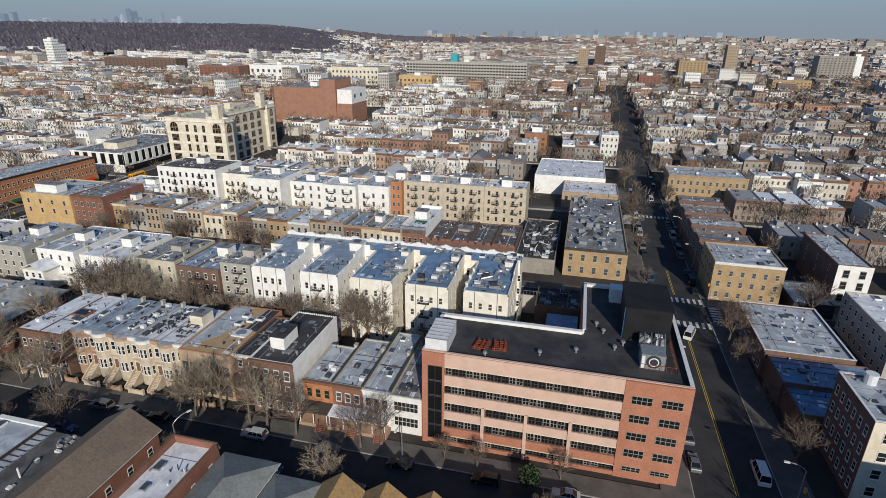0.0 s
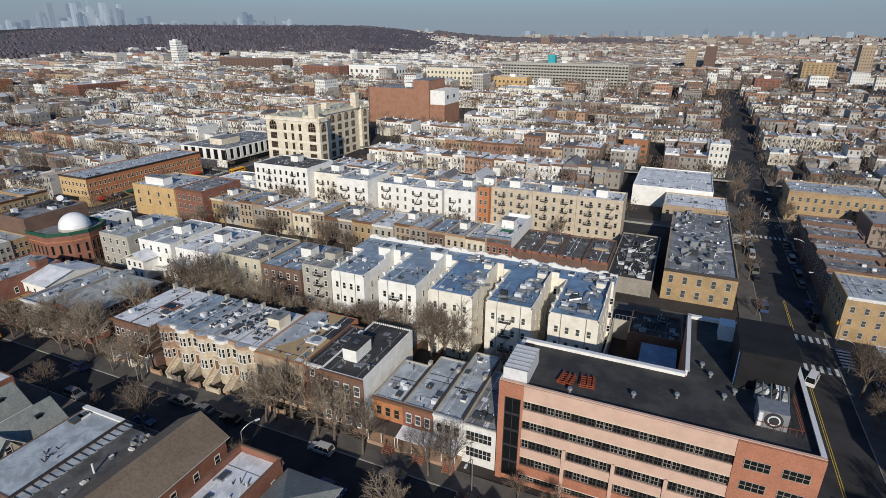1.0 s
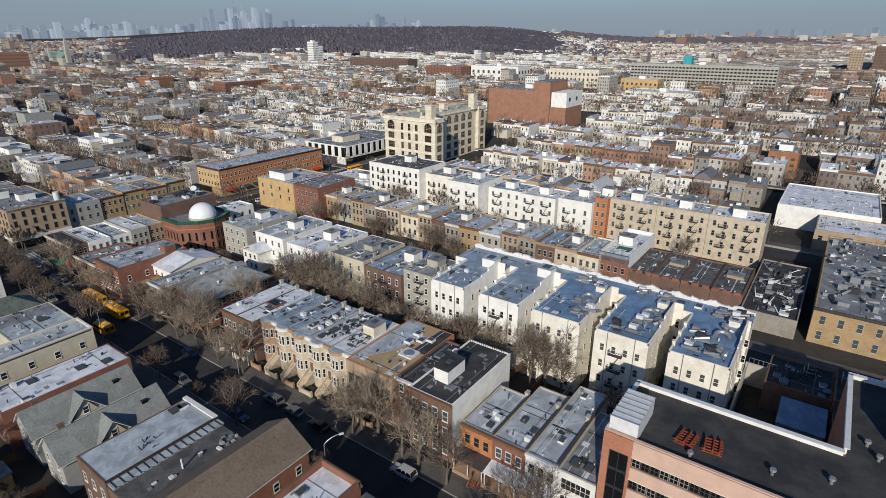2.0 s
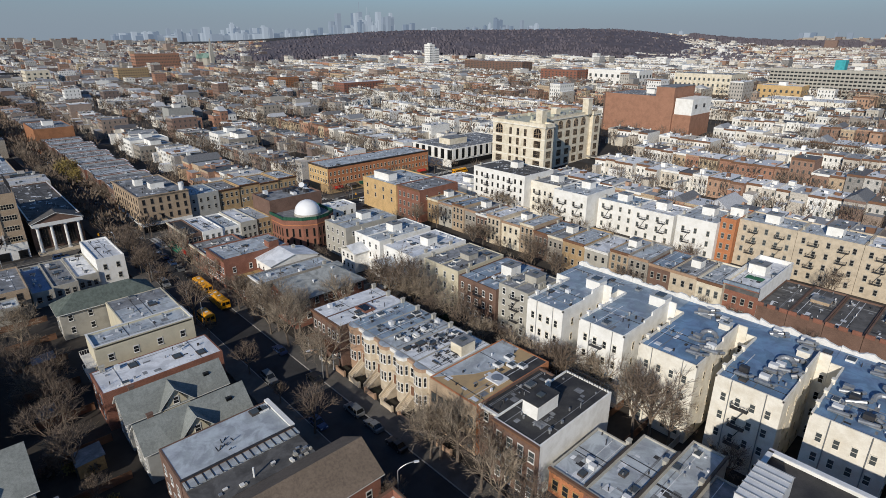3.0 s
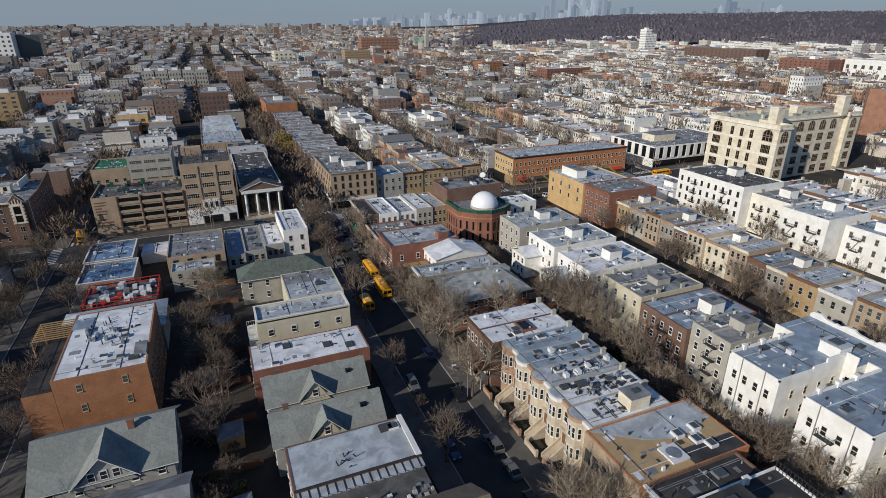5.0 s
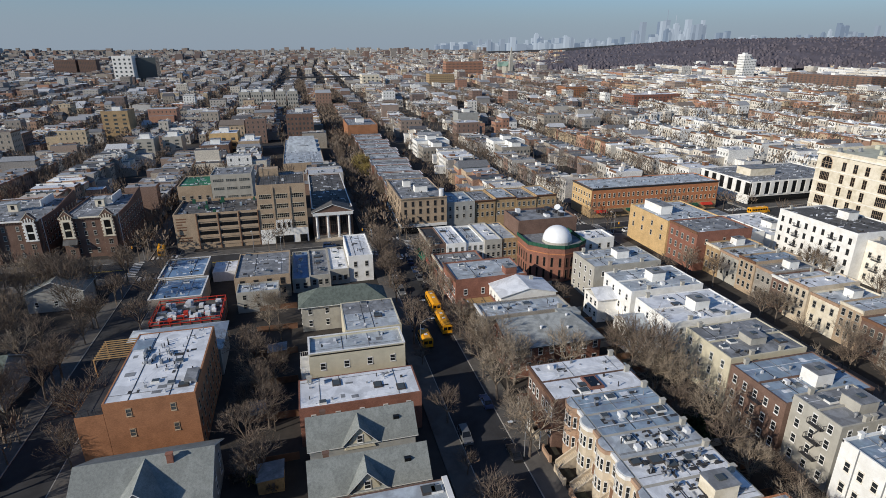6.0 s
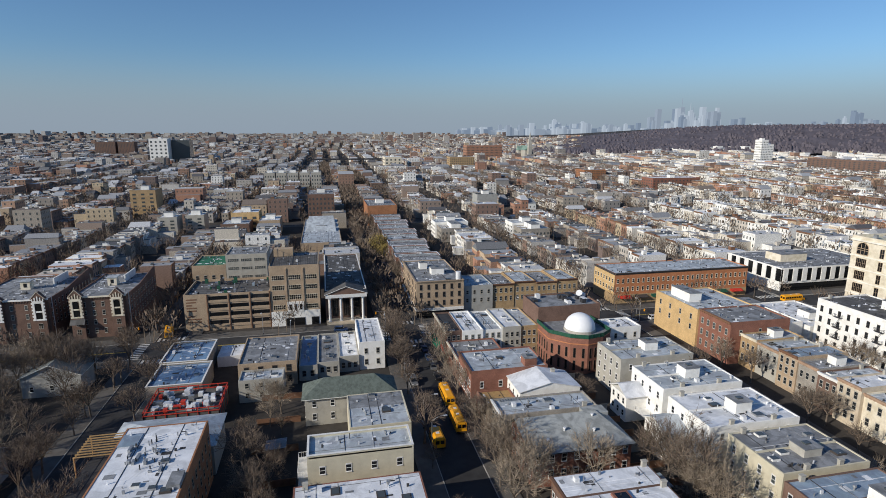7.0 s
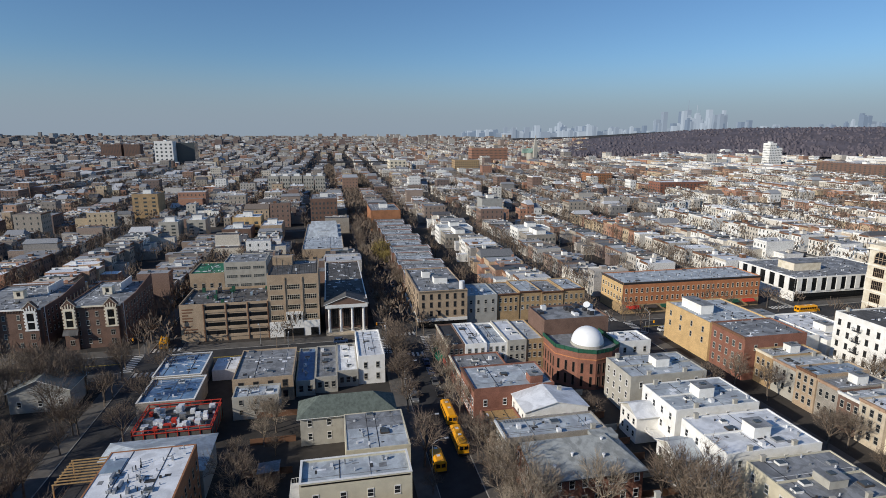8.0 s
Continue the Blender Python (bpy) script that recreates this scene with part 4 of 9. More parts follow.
for k, (a, c) in enumerate(((-107.0, -101.35), (-112.8, -107.05))):
    b = flat_house("brown_cornice_house", "two-storey brick row house with curved brown cornice and white roof", a, c, 78.0, 96.0, 10.3, "brick_brown", "roof_white", parapet=0.06, bits=4, seed=k + 20,
                   faces={"S": (3, [2.2, 6.2], 1.0, 1.9)}, cornice="trim_brown", group="pair of brick row houses", chims=[(a + 0.5, 95)])
    Y = -9.0
    stoop(b, 0.3, Y, 1.8, 1.6, "concrete")
    part("porch_roof", Soup().box(-2.6, 2.6, Y - 2.2, Y, 4.3, 4.5), ["trim_brown"], b)
    for e in (-2.4, 2.4):
        part("porch_post", Soup().tube((e, Y - 2.0, -0.4), (e, Y - 2.0, 4.3), 0.1, 0.1, 7), ["trim_white"], b)
    if k == 0:
        well = Soup().box(-2.2, 1.6, -1.6, 1.2, 10.15, 10.75, 0)
        w2 = part("light_well", well, ["brick_red"], b, "rust-red framed roof light well")
        # dark sheet on the box top imitates the shaded depth of the well
        part("well_floor", Soup().box(-1.8, 1.2, -1.2, 0.8, 10.75, 10.8), ["pane_dark"], w2)

def hip_building():
    """Brick building whose ridge lies near its western side, hipped at the north."""
    b = thing("hip_roof_building", "long brick building with low grey hipped roof", "building", (-130, 89.5, 0))
    X, Y = 6.0, 10.4
    part("wall", Soup().box(-X, X, -Y, Y, -1, 7.5, bottom=False), ["brick_red"], b)
    A, B, lo, top, rx = X + 0.7, Y + 0.7, 7.3, 9.9, -3.0
    p, q = (rx, -B, top), (rx, B - 4.2, top)
    r = Soup()
    for ring in ([(A, -B, lo), (A, B, lo), q, p], [(-A, B, lo), (-A, -B, lo), p, q], [(A, B, lo), (-A, B, lo), q]):
        r.solid(ring, [(x, y, z + 0.18) for x, y, z in ring], (1, 0, 1), True)
    part("roof", r, ["sheet_grey", "trim_dark"], b, "low grey sheet roof")
    part("gable_end", Soup().solid([(-X, -Y, 7.4), (X, -Y, 7.4), (X, -Y + 0.2, 7.4), (-X, -Y + 0.2, 7.4)], [(rx - 0.1, -Y, top - 0.2), (rx + 0.1, -Y, top - 0.2), (rx + 0.1, -Y + 0.2, top - 0.2), (rx - 0.1, -Y + 0.2, top - 0.2)]), ["brick_red"], b)
    window_rows(b, "E", -Y, Y, X, [1.8, 5.2], 8, 1.1, 1.7)
    window_rows(b, "S", -X, X, -Y, [1.8, 5.2], 5, 1.0, 1.7)
    for px, py, pz in ((2.5, 4.0, 8.4), (1.5, -2.0, 8.7), (3.8, -6.5, 8.0), (-1.5, 5.5, 9.3)):
        part("roof_vent", Soup().tube((px, py, pz - 0.3), (px, py, pz + 0.7), 0.2, 0.2, 8).tube((px, py, pz + 0.7), (px, py, pz + 0.9), 0.36, 0.3, 8), ["metal_white"], b)
    part("raised_panel", Soup().box(-5.6, -2.6, 4.6, 9.8, 8.8, 9.6), ["sheet_grey"], b, "raised grey roof panel")


hip_building()
b = flat_house("flat_brick_house", "two-storey brick house with pale flat roof and stepped edge", -143.6, -136.2, 77.0, 98.8, 9.2, "brick_grey", "roof_silver", faces={"S": (4, [1.8, 5.6], 1.0, 1.7), "E": (5, [5.6], 0.9, 1.5)}, bits=6, cornice="trim_white", chims=[(-137, 96)])
s = Soup()
for k in range(14):
    s.box(-3.4 + k * 0.03, -2.6, -9.6 + k * 0.62, -9.3 + k * 0.62, 9.0, 9.16)
part("roof_ladder", s, ["metal_grey"], b, "ribbed metal roof edge")
b = pitched("white_gabled_house", "white clapboard house with pale gabled roof", -157.6, -148.4, 85.4, 100.6, 7.6, 9.4, "x", "stucco_white", "roof_white", {"E": (4, [1.5, 4.9], 1.0, 1.6), "S": (3, [4.9], 0.9, 1.5)}, 0.3, chims=[(-155.5, 96.5, 8.4)])
flat_house("red_brick_building", "red brick three-storey building with white-grey flat roof", -171, -157.8, 76.0, 96.2, 9.6, "brick_red", "roof_silver", faces={"S": (7, [1.8, 5.0], 1.0, 1.7), "E": (4, [1.6, 5.0], 1.0, 1.6)}, cornice="trim_brown:S", bits=8, frame="trim_white", bulk=[(-160.5, 92, 3, 3.2, 2)], bulk_wall="brick_red")
flat_house("timber_roof_annex", "small brick annex with timber roof deck", -156, -147, 77, 85.2, 5.2, "brick_red", "timber", bits=1, faces={"S": (3, [1.2], 1.0, 1.6)})

# corner shops on the far avenue, seen from behind
for k, (y0, y1, h, wall, roof) in enumerate(((75.6, 80.5, 10.0, "brick_brown", "roof_black"), (80.55, 87.0, 10.0, "stucco_white", "roof_white"), (87.05, 93.2, 9.6, "stucco_white", "roof_silver"), (93.25, 99.0, 10.2, "stucco_grey", "roof_white"), (99.05, 104.5, 10.0, "brick_yellow", "roof_silver"))):
    b = flat_house("corner_shop_house", "three-storey shop house with pale rear wall", -203.3, -185.5 + 0.4 * (k % 2), y0, y1, h, wall, roof, front={"W": "brick_brown"}, faces={"E": (3, [1.4, 4.4, 7.0], 0.95, 1.5), "S": (6, [4.4, 7.2], 0.9, 1.6) if k == 0 else (0, [], 1, 1)},
                   bits=4, seed=k, cornice="stucco_cream:S" if k == 0 else "", group="shop houses on the corner")
    if k == 0:
        s = Soup()
        s.solid([(-7.5, -4.2, 2.4), (2.5, -4.2, 2.4), (2.5, -2.45, 3.6), (-7.5, -2.45, 3.6)], [(-7.5, -4.2, 2.5), (2.5, -4.2, 2.5), (2.5, -2.45, 3.7), (-7.5, -2.45, 3.7)], bottom=True)
        part("awning", s, ["cloth_green"], b, "green fabric shop awning")
        part("shop_front", Soup().box(-8.6, 8.6, -2.6, -2.44, 0, 2.4), ["pane_soft"], b)
        part("sign", Soup().box(3.0, 8.6, -2.75, -2.45, 2.6, 3.7), ["scaffold_red"], b, "red shop sign board")
flat_house("corner_shop_house", "low brick shop house with timber and red shop fronts", -185.0, -171.2, 76.0, 90.0, 7.2, "brick_red", "roof_grey", faces={"S": (7, [4.0], 1.0, 1.6), "E": (3, [3.6], 0.9, 1.4)}, cornice="stucco_cream", bits=5, group="shop houses on the corner")


def domed_hall():
    b = thing("domed_hall", "red brick hall with green railing and smooth white dome", "domed building", (-178, 113.5, 0))
    part("tower_block", shell(-22, -8.5, -8.6, 12, 15.2, 0.6), ["brick_brown"], b, "plain red-brown brick block")
    part("tower_roof", Soup().box(-21.7, -8.8, -8.3, 11.7, 14.55, 14.68), ["roof_grey"], b)
    ring = [(-8.4, -9), (1, -9), (6, -4.5), (8, 0), (6.8, 5.2), (4.2, 8.8), (-8.4, 8.8)]
    part("hall", Soup().prism(ring, -1, 10.4, bottom=False), ["brick_red"], b)
    part("hall_roof", Soup().prism([(x * 0.97 - 0.1, y * 0.97) for x, y in ring], 10.4, 10.5), ["roof_grey"], b)
    s = Soup()
    for (a, c), (d, e) in zip(ring[:6], ring[1:]):
        L = math.hypot(d - a, e - c)
        n = max(1, int(L / 1.2))
        for k in range(n + 1):
            s.tube((a + (d - a) * k / n, c + (e - c) * k / n, 10.4), (a + (d - a) * k / n, c + (e - c) * k / n, 11.7), 0.06, 0.06, 5)
        ux, uy = (d - a) / L, (e - c) / L
        s.solid([(a, c, 10.5), (d, e, 10.5), (d - uy * 0.06, e + ux * 0.06, 10.5), (a - uy * 0.06, c + ux * 0.06, 10.5)], [(a, c, 11.6), (d, e, 11.6), (d - uy * 0.06, e + ux * 0.06, 11.6), (a - uy * 0.06, c + ux * 0.06, 11.6)])
    part("railing", s, ["trim_green"], b, "dark green roof railing")
    part("string_course", Soup().prism([(x * 1.012, y * 1.012) for x, y in ring], 8.6, 8.9), ["brick_orange"], b)
    for (a, c), (d, e) in zip(ring[:5], ring[1:]):
        L = math.hypot(d - a, e - c)
        n = max(2, int(L / 1.7))
        ang = math.degrees(math.atan2(e - c, d - a))
        for k in range(n):
            t = (k + 0.5) / n
            fm, pm, _ = window_mesh(0.8, 3.0, "brick_brown", "pane_dark", "fixed")
            for z in (4.6, 0.8):
                w = part("window", fm, (), b, at=pose(a + (d - a) * t, c + (e - c) * t, z, 0, 0, ang))
                part("pane", pm, (), w)
    dome, n, m, r = Soup(), 28, 9, 4.5
    prof = [(r * math.cos(math.pi / 2 * k / m), 0.98 * r * math.sin(math.pi / 2 * k / m)) for k in range(m)] + [(0.02, 0.98 * r)]
    for (r0, z0), (r1, z1) in zip(prof, prof[1:]):
        for k in range(n):
            t0, t1 = 2 * math.pi * k / n, 2 * math.pi * (k + 1) / n
            dome.face([(r0 * math.cos(t0), r0 * math.sin(t0), z0), (r0 * math.cos(t1), r0 * math.sin(t1), z0), (r1 * math.cos(t1), r1 * math.sin(t1), z1), (r1 * math.cos(t0), r1 * math.sin(t0), z1)])
    me = dome.mesh("dome", ["dome_white"])
    bm = bmesh.new()
    bm.from_mesh(me)
    bmesh.ops.remove_doubles(bm, verts=bm.verts, dist=0.001)
    for f in bm.faces:
        f.smooth = True
    bm.to_mesh(me)
    bm.free()
    part("dome", me, (), b, "smooth white dome", at=pose(0.2, 1.0, 11.2))
    part("drum", Soup().tube((0.2, 1.0, 10.4), (0.2, 1.0, 11.25), 4.7, 4.6, 28), ["stucco_grey"], b)
    rng = random.Random(3)
    for k in range(11):
        x, y = rng.uniform(-20.5, -10), rng.uniform(-7, 10.5)
        w = rng.uniform(0.6, 1.4)
        part("air_unit", Soup().box(x - w, x + w, y - 0.7, y + 0.7, 14.68, 14.68 + rng.uniform(0.7, 1.4)), [rng.choice(["metal_grey", "metal_white", "metal_dark"])], b)
    part("roof_dish", Soup().tube((-17, 9, 14.6), (-17, 9, 16.0), 0.1, 0.1, 6).tube((-17, 9, 16.0), (-16.6, 8.6, 16.5), 0.9, 1.1, 12), ["metal_white"], b, "white dish aerial")
    return b


domed_hall()
flat_house("white_corner_house", "plain white house behind the domed hall", -184, -176, 123.5, 133.5, 11, "stucco_white", "roof_white", faces={"S": (2, [4.5, 7.6], 0.9, 1.5), "E": (3, [4.5, 7.6], 0.9, 1.5)}, bits=3)


# ---- the same block, the row that turns its back ----
def tenements():
    wings = ((-75.6, -66.5, "stucco_white"), (-62.6, -52.8, "stucco_white"), (-49.8, -39.2, "stucco_pale"), (-36.1, -25.9, "stucco_pale"), (-22.4, -12.3, "stucco_pale"))
    for k, (a, c, wall) in enumerate(wings):
        lo = -79.0 if k == 0 else (wings[k - 1][1] + a) / 2
        hi = -11.8 if k == 4 else (c + wings[k + 1][0]) / 2 - 0.04
        ox, oy = (a + c) / 2, 121.0
        b = thing("tenement", ("white", "white", "cream", "cream", "cream")[k] + " rendered four-storey tenement with a blue-grey flat roof", "apartment building", (ox, oy, 0), group="row of tenements")
        A, C, L, R = a - ox, c - ox, lo - ox, hi - ox
        H, P = 16.2, 0.4
        D = 3.0 if k == 0 else 5.5
        ring = [(A, -12), (C, -12), (C, D), (R, D), (R, 12.3), (L, 12.3), (L, D), (A, D)]
        part("wall", Soup().prism(ring, -1, H - P, bottom=False), [wall], b)
        ins = [(A + 0.25, -11.75), (C - 0.25, -11.75), (C - 0.25, D + 0.25), (R, D + 0.25), (R, 12.0), (L, 12.0), (L, D + 0.25), (A + 0.25, D + 0.25)]
        part("roof", Soup().prism(ins, H - P, H - P + 0.06), ["roof_blue" if k < 2 else "roof_deep"], b)
        for (p, q), (u, v) in list(zip(ring, ring[1:] + ring[:1])):
            if abs(q - v) > 5 and abs(p) > abs(A) + 0.5:
                continue
            t = 0.24
            s = Soup().box(min(p, u) - (0 if p != u else t * (p == u and p > 0)), max(p, u) + (0 if p != u else t * (p == u and p < 0)), min(q, v), max(q, v) + (t if q == v and q < 7 else 0), H - P, H + (0.1 if q != v else 0))
            part("parapet", s, [wall], b)
        crown, n = Soup().box(L, R, 12.05, 12.7, H - 0.9, H + 0.1), 24
        for i in range(n):
            u0, u1 = L + (R - L) * i / n, L + (R - L) * (i + 1) / n
            z0, z1 = (H + 0.3 + 0.55 * max(0, math.sin(t * math.pi * 5 + 0.6 * k)) ** 0.6 + 0.1 * math.sin(t * 61 + k) for t in (i / n, (i + 1) / n))
            crown.solid([(u0, 12.1, H + 0.1), (u1, 12.1, H + 0.1), (u1, 12.6, H + 0.1), (u0, 12.6, H + 0.1)], [(u0, 12.1, z0), (u1, 12.1, z1), (u1, 12.6, z1), (u0, 12.6, z0)])
        part("cornice", crown, ["trim_white"], b, "white wavy street parapet")
        rng = random.Random(k + 40)
        lev = [1.2, 4.9, 8.4, 11.9]
        window_rows(b, "S", A + 0.6, C - 0.6, -12, lev, 4, 0.9, 1.6, "stucco_pale", "pane" if k < 2 else "pane_soft")
        window_rows(b, "E", -10, D - 0.4, C, lev, 4, 0.75, 1.5, "stucco_cream", "pane_dark")
        window_rows(b, "S", C + 0.3, R, D, lev, 1, 0.8, 1.6, "trim_white", "pane_dark")
        part("court_wall", Soup().box(C - 0.26, C + 0.02, -1.5, D + 0.3, H - P, H + 1.3).box(C + 0.02, R, D - 0.02, D + 0.26, H - P, H + 1.3).box(C - 0.26, C + 0.02, -4.5, -1.5, H - P, H + 0.5), [wall], b, "raised rendered wall round the light court")
        if k in (1, 3):
            fire_escape(b, "S", A * 0.1, -12, lev[1:])
        for u in (A + 2.6, C - 2.4):
            part("drain_pipe", Soup().tube((u, -12.1, 0), (u, -12.1, H), 0.08, 0.08, 6), ["metal_grey"], b)
        z = H - P + 0.06
        bx = C - 2.2
        bw, bd, bz = (1.7, 3.0, 2.1) if k < 2 else (1.0, 1.6, 1.2)
        part("bulkhead", Soup().box(bx - bw, bx + bw, D - 1.0, D - 1.0 + bd, z, z + bz), [wall], b)
        bh = part("bulkhead_roof", Soup().box(bx - bw - 0.15, bx + bw + 0.15, D - 1.15, D - 0.85 + bd, z + bz, z + bz + 0.12), ["roof_silver"], b)
        part("skylight", Soup().box(bx - bw * 0.5, bx + bw * 0.5, D - 0.5, D - 1.5 + bd, z + bz + 0.12, z + bz + 0.35), ["pane_soft"], bh)
        for i in range(3):
            chimney(b, A + 0.15, -9 + i * 4.2, H - P, 0.9, wall, 0.5, 0.7)
        if k > 1:
            for i in range(5 + k):
                x, y = rng.uniform(A + 1, C - 1.5), rng.uniform(-10.5, 1) if i % 2 else rng.uniform(D + 1, 10)
                part("duct", Soup().box(x, x + rng.uniform(1, 3.2), y, y + 0.5, z + 0.2, z + 0.75), ["metal_grey"], b, "grey metal roof duct")
                part("air_unit", Soup().box(x + 0.2, x + 1.6, y + 1.0, y + 2.0, z, z + rng.uniform(0.8, 1.5)), [rng.choice(["metal_grey", "metal_dark", "metal_white"])], b)
                e, w, d = Vector((x, y, z + 0.5)), rng.uniform(1.5, 3), rng.uniform(-1, 1)
                part("duct", Soup().tube(e, e + Vector((w, d, 0.5)), 0.3, 0.3, 8).tube(e + Vector((w, d, 0.5)), e + Vector((w + 0.4, d + 1.4, 0.1)), 0.3, 0.3, 8), ["metal_grey"], b)
        for i in range(3 if k > 1 else 0):
            p, u = Vector((C - rng.uniform(1.5, 3.5), rng.uniform(-8, 3), z + 0.3)), rng.uniform(0, 6.28)
            q = Soup()
            for j in range(5):
                t0, t1 = u + j * 0.6, u + (j + 1) * 0.6
                q.tube(p + Vector((1.3 * math.cos(t0), 1.3 * math.sin(t0), 0.5 * math.sin(j * 0.63))), p + Vector((1.3 * math.cos(t1), 1.3 * math.sin(t1), 0.5 * math.sin((j + 1) * 0.63))), 0.42, 0.42, 9)
            part("curved_duct", q, ["metal_grey"], b, "fat curved grey exhaust duct")
        roof_bits(b, rng, A, C, -11.5, 0, z, 4)
        roof_bits(b, rng, L, R, D + 0.8, 11.5, z, 3)


tenements()
CLOSE[0] = False
REAR = [(-90.0, -81.0, 116.2, 128.6, 12.6, "stucco_grey", "roof_grey", 3, "weathered grey rendered tenement end with a fire escape"),
        (-103.0, -90.05, 115.2, 134.2, 10.8, "brick_brown", "roof_blue", 5, "brown brick row house with a blue-grey roof"),
        (-118.0, -104.6, 116.6, 134.6, 10.8, "siding_cream", "roof_grey", 4, "cream-sided house with a dark grey roof and raised skylight"),
        (-134.2, -120.4, 114.6, 135.4, 10.8, "stucco_white", "roof_white", 4, "white rendered house with a white roof and a square bulkhead"),
        (-150.4, -137.2, 115.4, 136.0, 10.8, "stucco_white", "roof_silver", 4, "white clapboard house with a rear porch wing"),
        (-167.0, -154.4, 114.7, 135.6, 10.8, "stucco_grey", "roof_silver", 4, "pale grey rendered house with a small bulkhead")]
for k, (a, c, y0, y1, h, wall, roof, n, lab) in enumerate(REAR):
    levels = [1.2, 4.5, 7.7] if h < 12 else [1.2, 4.3, 7.3, 10.2]
    mid, Y, X = (a + c) / 2, (y0 - y1) / 2, (c - a) / 2
    b = flat_house("row_house", lab, a, c, y0, y1, h, wall, roof, faces={"S": (n, levels, 0.95, 1.6), "E": (4, levels[-1:], 0.9, 1.5)}, bits=7, seed=k + 60, group="row houses with back gardens", parapet=0.25,
                   bulk=[(mid + (0.8, 2.0, 1.5, 1.2, 0.6, 0.2)[k], 126 - (2.5, 0, 0, 0.6, 0.2, 0)[k], 3.4, 3.8, (2.0, 2.6, 1.6, 2.4, 2.4, 2.2)[k])], bulk_wall="stucco_grey" if k in (0, 2) else "stucco_white", chims=[(a + 0.4, y0 + 3), (c - 0.4, y1 - 6), (c - 0.4, y0 + 5)])
    part("party_wall", Soup().box(-0.14, 0.14, Y + 0.3, -Y - 0.3, h - 0.3, h + 0.12), [wall], b)
    if k in (0, 1):
        fire_escape(b, "S", 0.8, Y, levels[1:])
    if k in (3, 4):
        part("rear_wing", Soup().box(-X + 0.1, 0.6, Y - 5.4, Y, -1, 6.4), [wall], b, "lower white rear wing")
        r = Soup()
        for e in (-1, 1):
            m = (-X + 0.7) / 2
            ring = [(m, Y - 5.8, 8.2), (m, Y, 8.2), (m + e * (X * 0.5 + 0.8), Y, 6.3), (m + e * (X * 0.5 + 0.8), Y - 5.8, 6.3)]
            ring = ring if e < 0 else ring[::-1]
            r.solid(ring, [(x, y, z + 0.16) for x, y, z in ring], (1, 0, 1), True)
        part("wing_roof", r, ["roof_white" if k == 4 else "roof_silver", "trim_white"], b)
        window_rows(b, "S", -X + 0.3, 0.5, Y - 5.4, [1.2, 4.2], 3, 1.0, 1.5)
        s = Soup().box(0.7, X - 0.4, Y - 3.2, Y, 3.0, 3.2)
        rails(s, [(0.7, Y - 3.1, 3.2), (X - 0.5, Y - 3.1, 3.2), (X - 0.5, Y, 3.2)], 0.9, 0.04, 0.5)
        part("deck", s, ["trim_white"], b, "white railed timber deck")


# ---- the near side of the first street ----
CLOSE[0] = True
def cross_gable(label, x0, x1, y0, y1, roof, seed):
    """A narrow house whose grey shingle roof has a side gable."""
    b = pitched("gabled_house", label, x0, x1, y0, y1, 6.2, 9.6, "y", "siding_grey", roof, {"S": (2, [1.3, 4.0], 0.9, 1.5), "E": (3, [2.0], 0.9, 1.5)}, 0.45)
    X, Y = (x1 - x0) / 2, (y1 - y0) / 2
    r = Soup()
    yc, hw, top = -0.6, 3.0, 9.3
    for e in (-1, 1):
        ring = [(0.2, yc, top), (X + 0.7, yc, top), (X + 0.7, yc + e * hw, 6.0), (0.2, yc + e * hw, 6.0)]
        if e > 0:
            ring = ring[::-1]
        r.solid(ring, [(x, y, z + 0.16) for x, y, z in ring], (1, 0, 1), True)
    part("gable_roof", r, [roof, "trim_white"], b)
    w = Soup()
    w.solid([(X - 0.2, yc - hw + 0.4, 5.0), (X + 0.25, yc - hw + 0.4, 5.0), (X + 0.25, yc + hw - 0.4, 5.0), (X - 0.2, yc + hw - 0.4, 5.0)], [(X - 0.2, yc - 0.1, top - 0.2), (X + 0.25, yc - 0.1, top - 0.2), (X + 0.25, yc + 0.1, top - 0.2), (X - 0.2, yc + 0.1, top - 0.2)])
    part("gable_wall", w, ["siding_cream"], b)
    put_window(b, "E", yc, X + 0.27, 6.2, 1.0, 1.4)
    chimney(b, -0.8, -Y + 2.5, 8.6, 1.4, "brick_brown")
    part("skylight", Soup().box(1.2, 1.9, Y - 3.4, Y - 2.4, 7.6, 8.6), ["pane_dark"], b)
    return b


b = flat_house("cream_sided_house", "three-storey cream-sided house with pale roof and rear balconies", -134.4, -127.2, 37.2, 56.6, 10.5, "siding_cream", "roof_silver", faces={"E": (4, [6.6], 1.1, 1.5, "sash"), "N": (2, [1.5, 5, 8], 1, 1.6)}, parapet=0.5, cap_mat="trim_white", bits=3, frame="trim_white")
Y = -9.7
for z in (3.2, 6.4):
    s = Soup().box(-3.2, 3.4, Y - 1.8, Y, z - 0.15, z)
    rails(s, [(-3.2, Y, z), (-3.2, Y - 1.8, z), (3.4, Y - 1.8, z), (3.4, Y, z)], 1.0, 0.04, 0.4)
    part("balcony", s, ["trim_white"], b, "white railed rear balcony")
part("gutter_strip", Soup().box(3.35, 3.6, -9.4, 9.4, 9.9, 10.2), ["trim_white"], b)
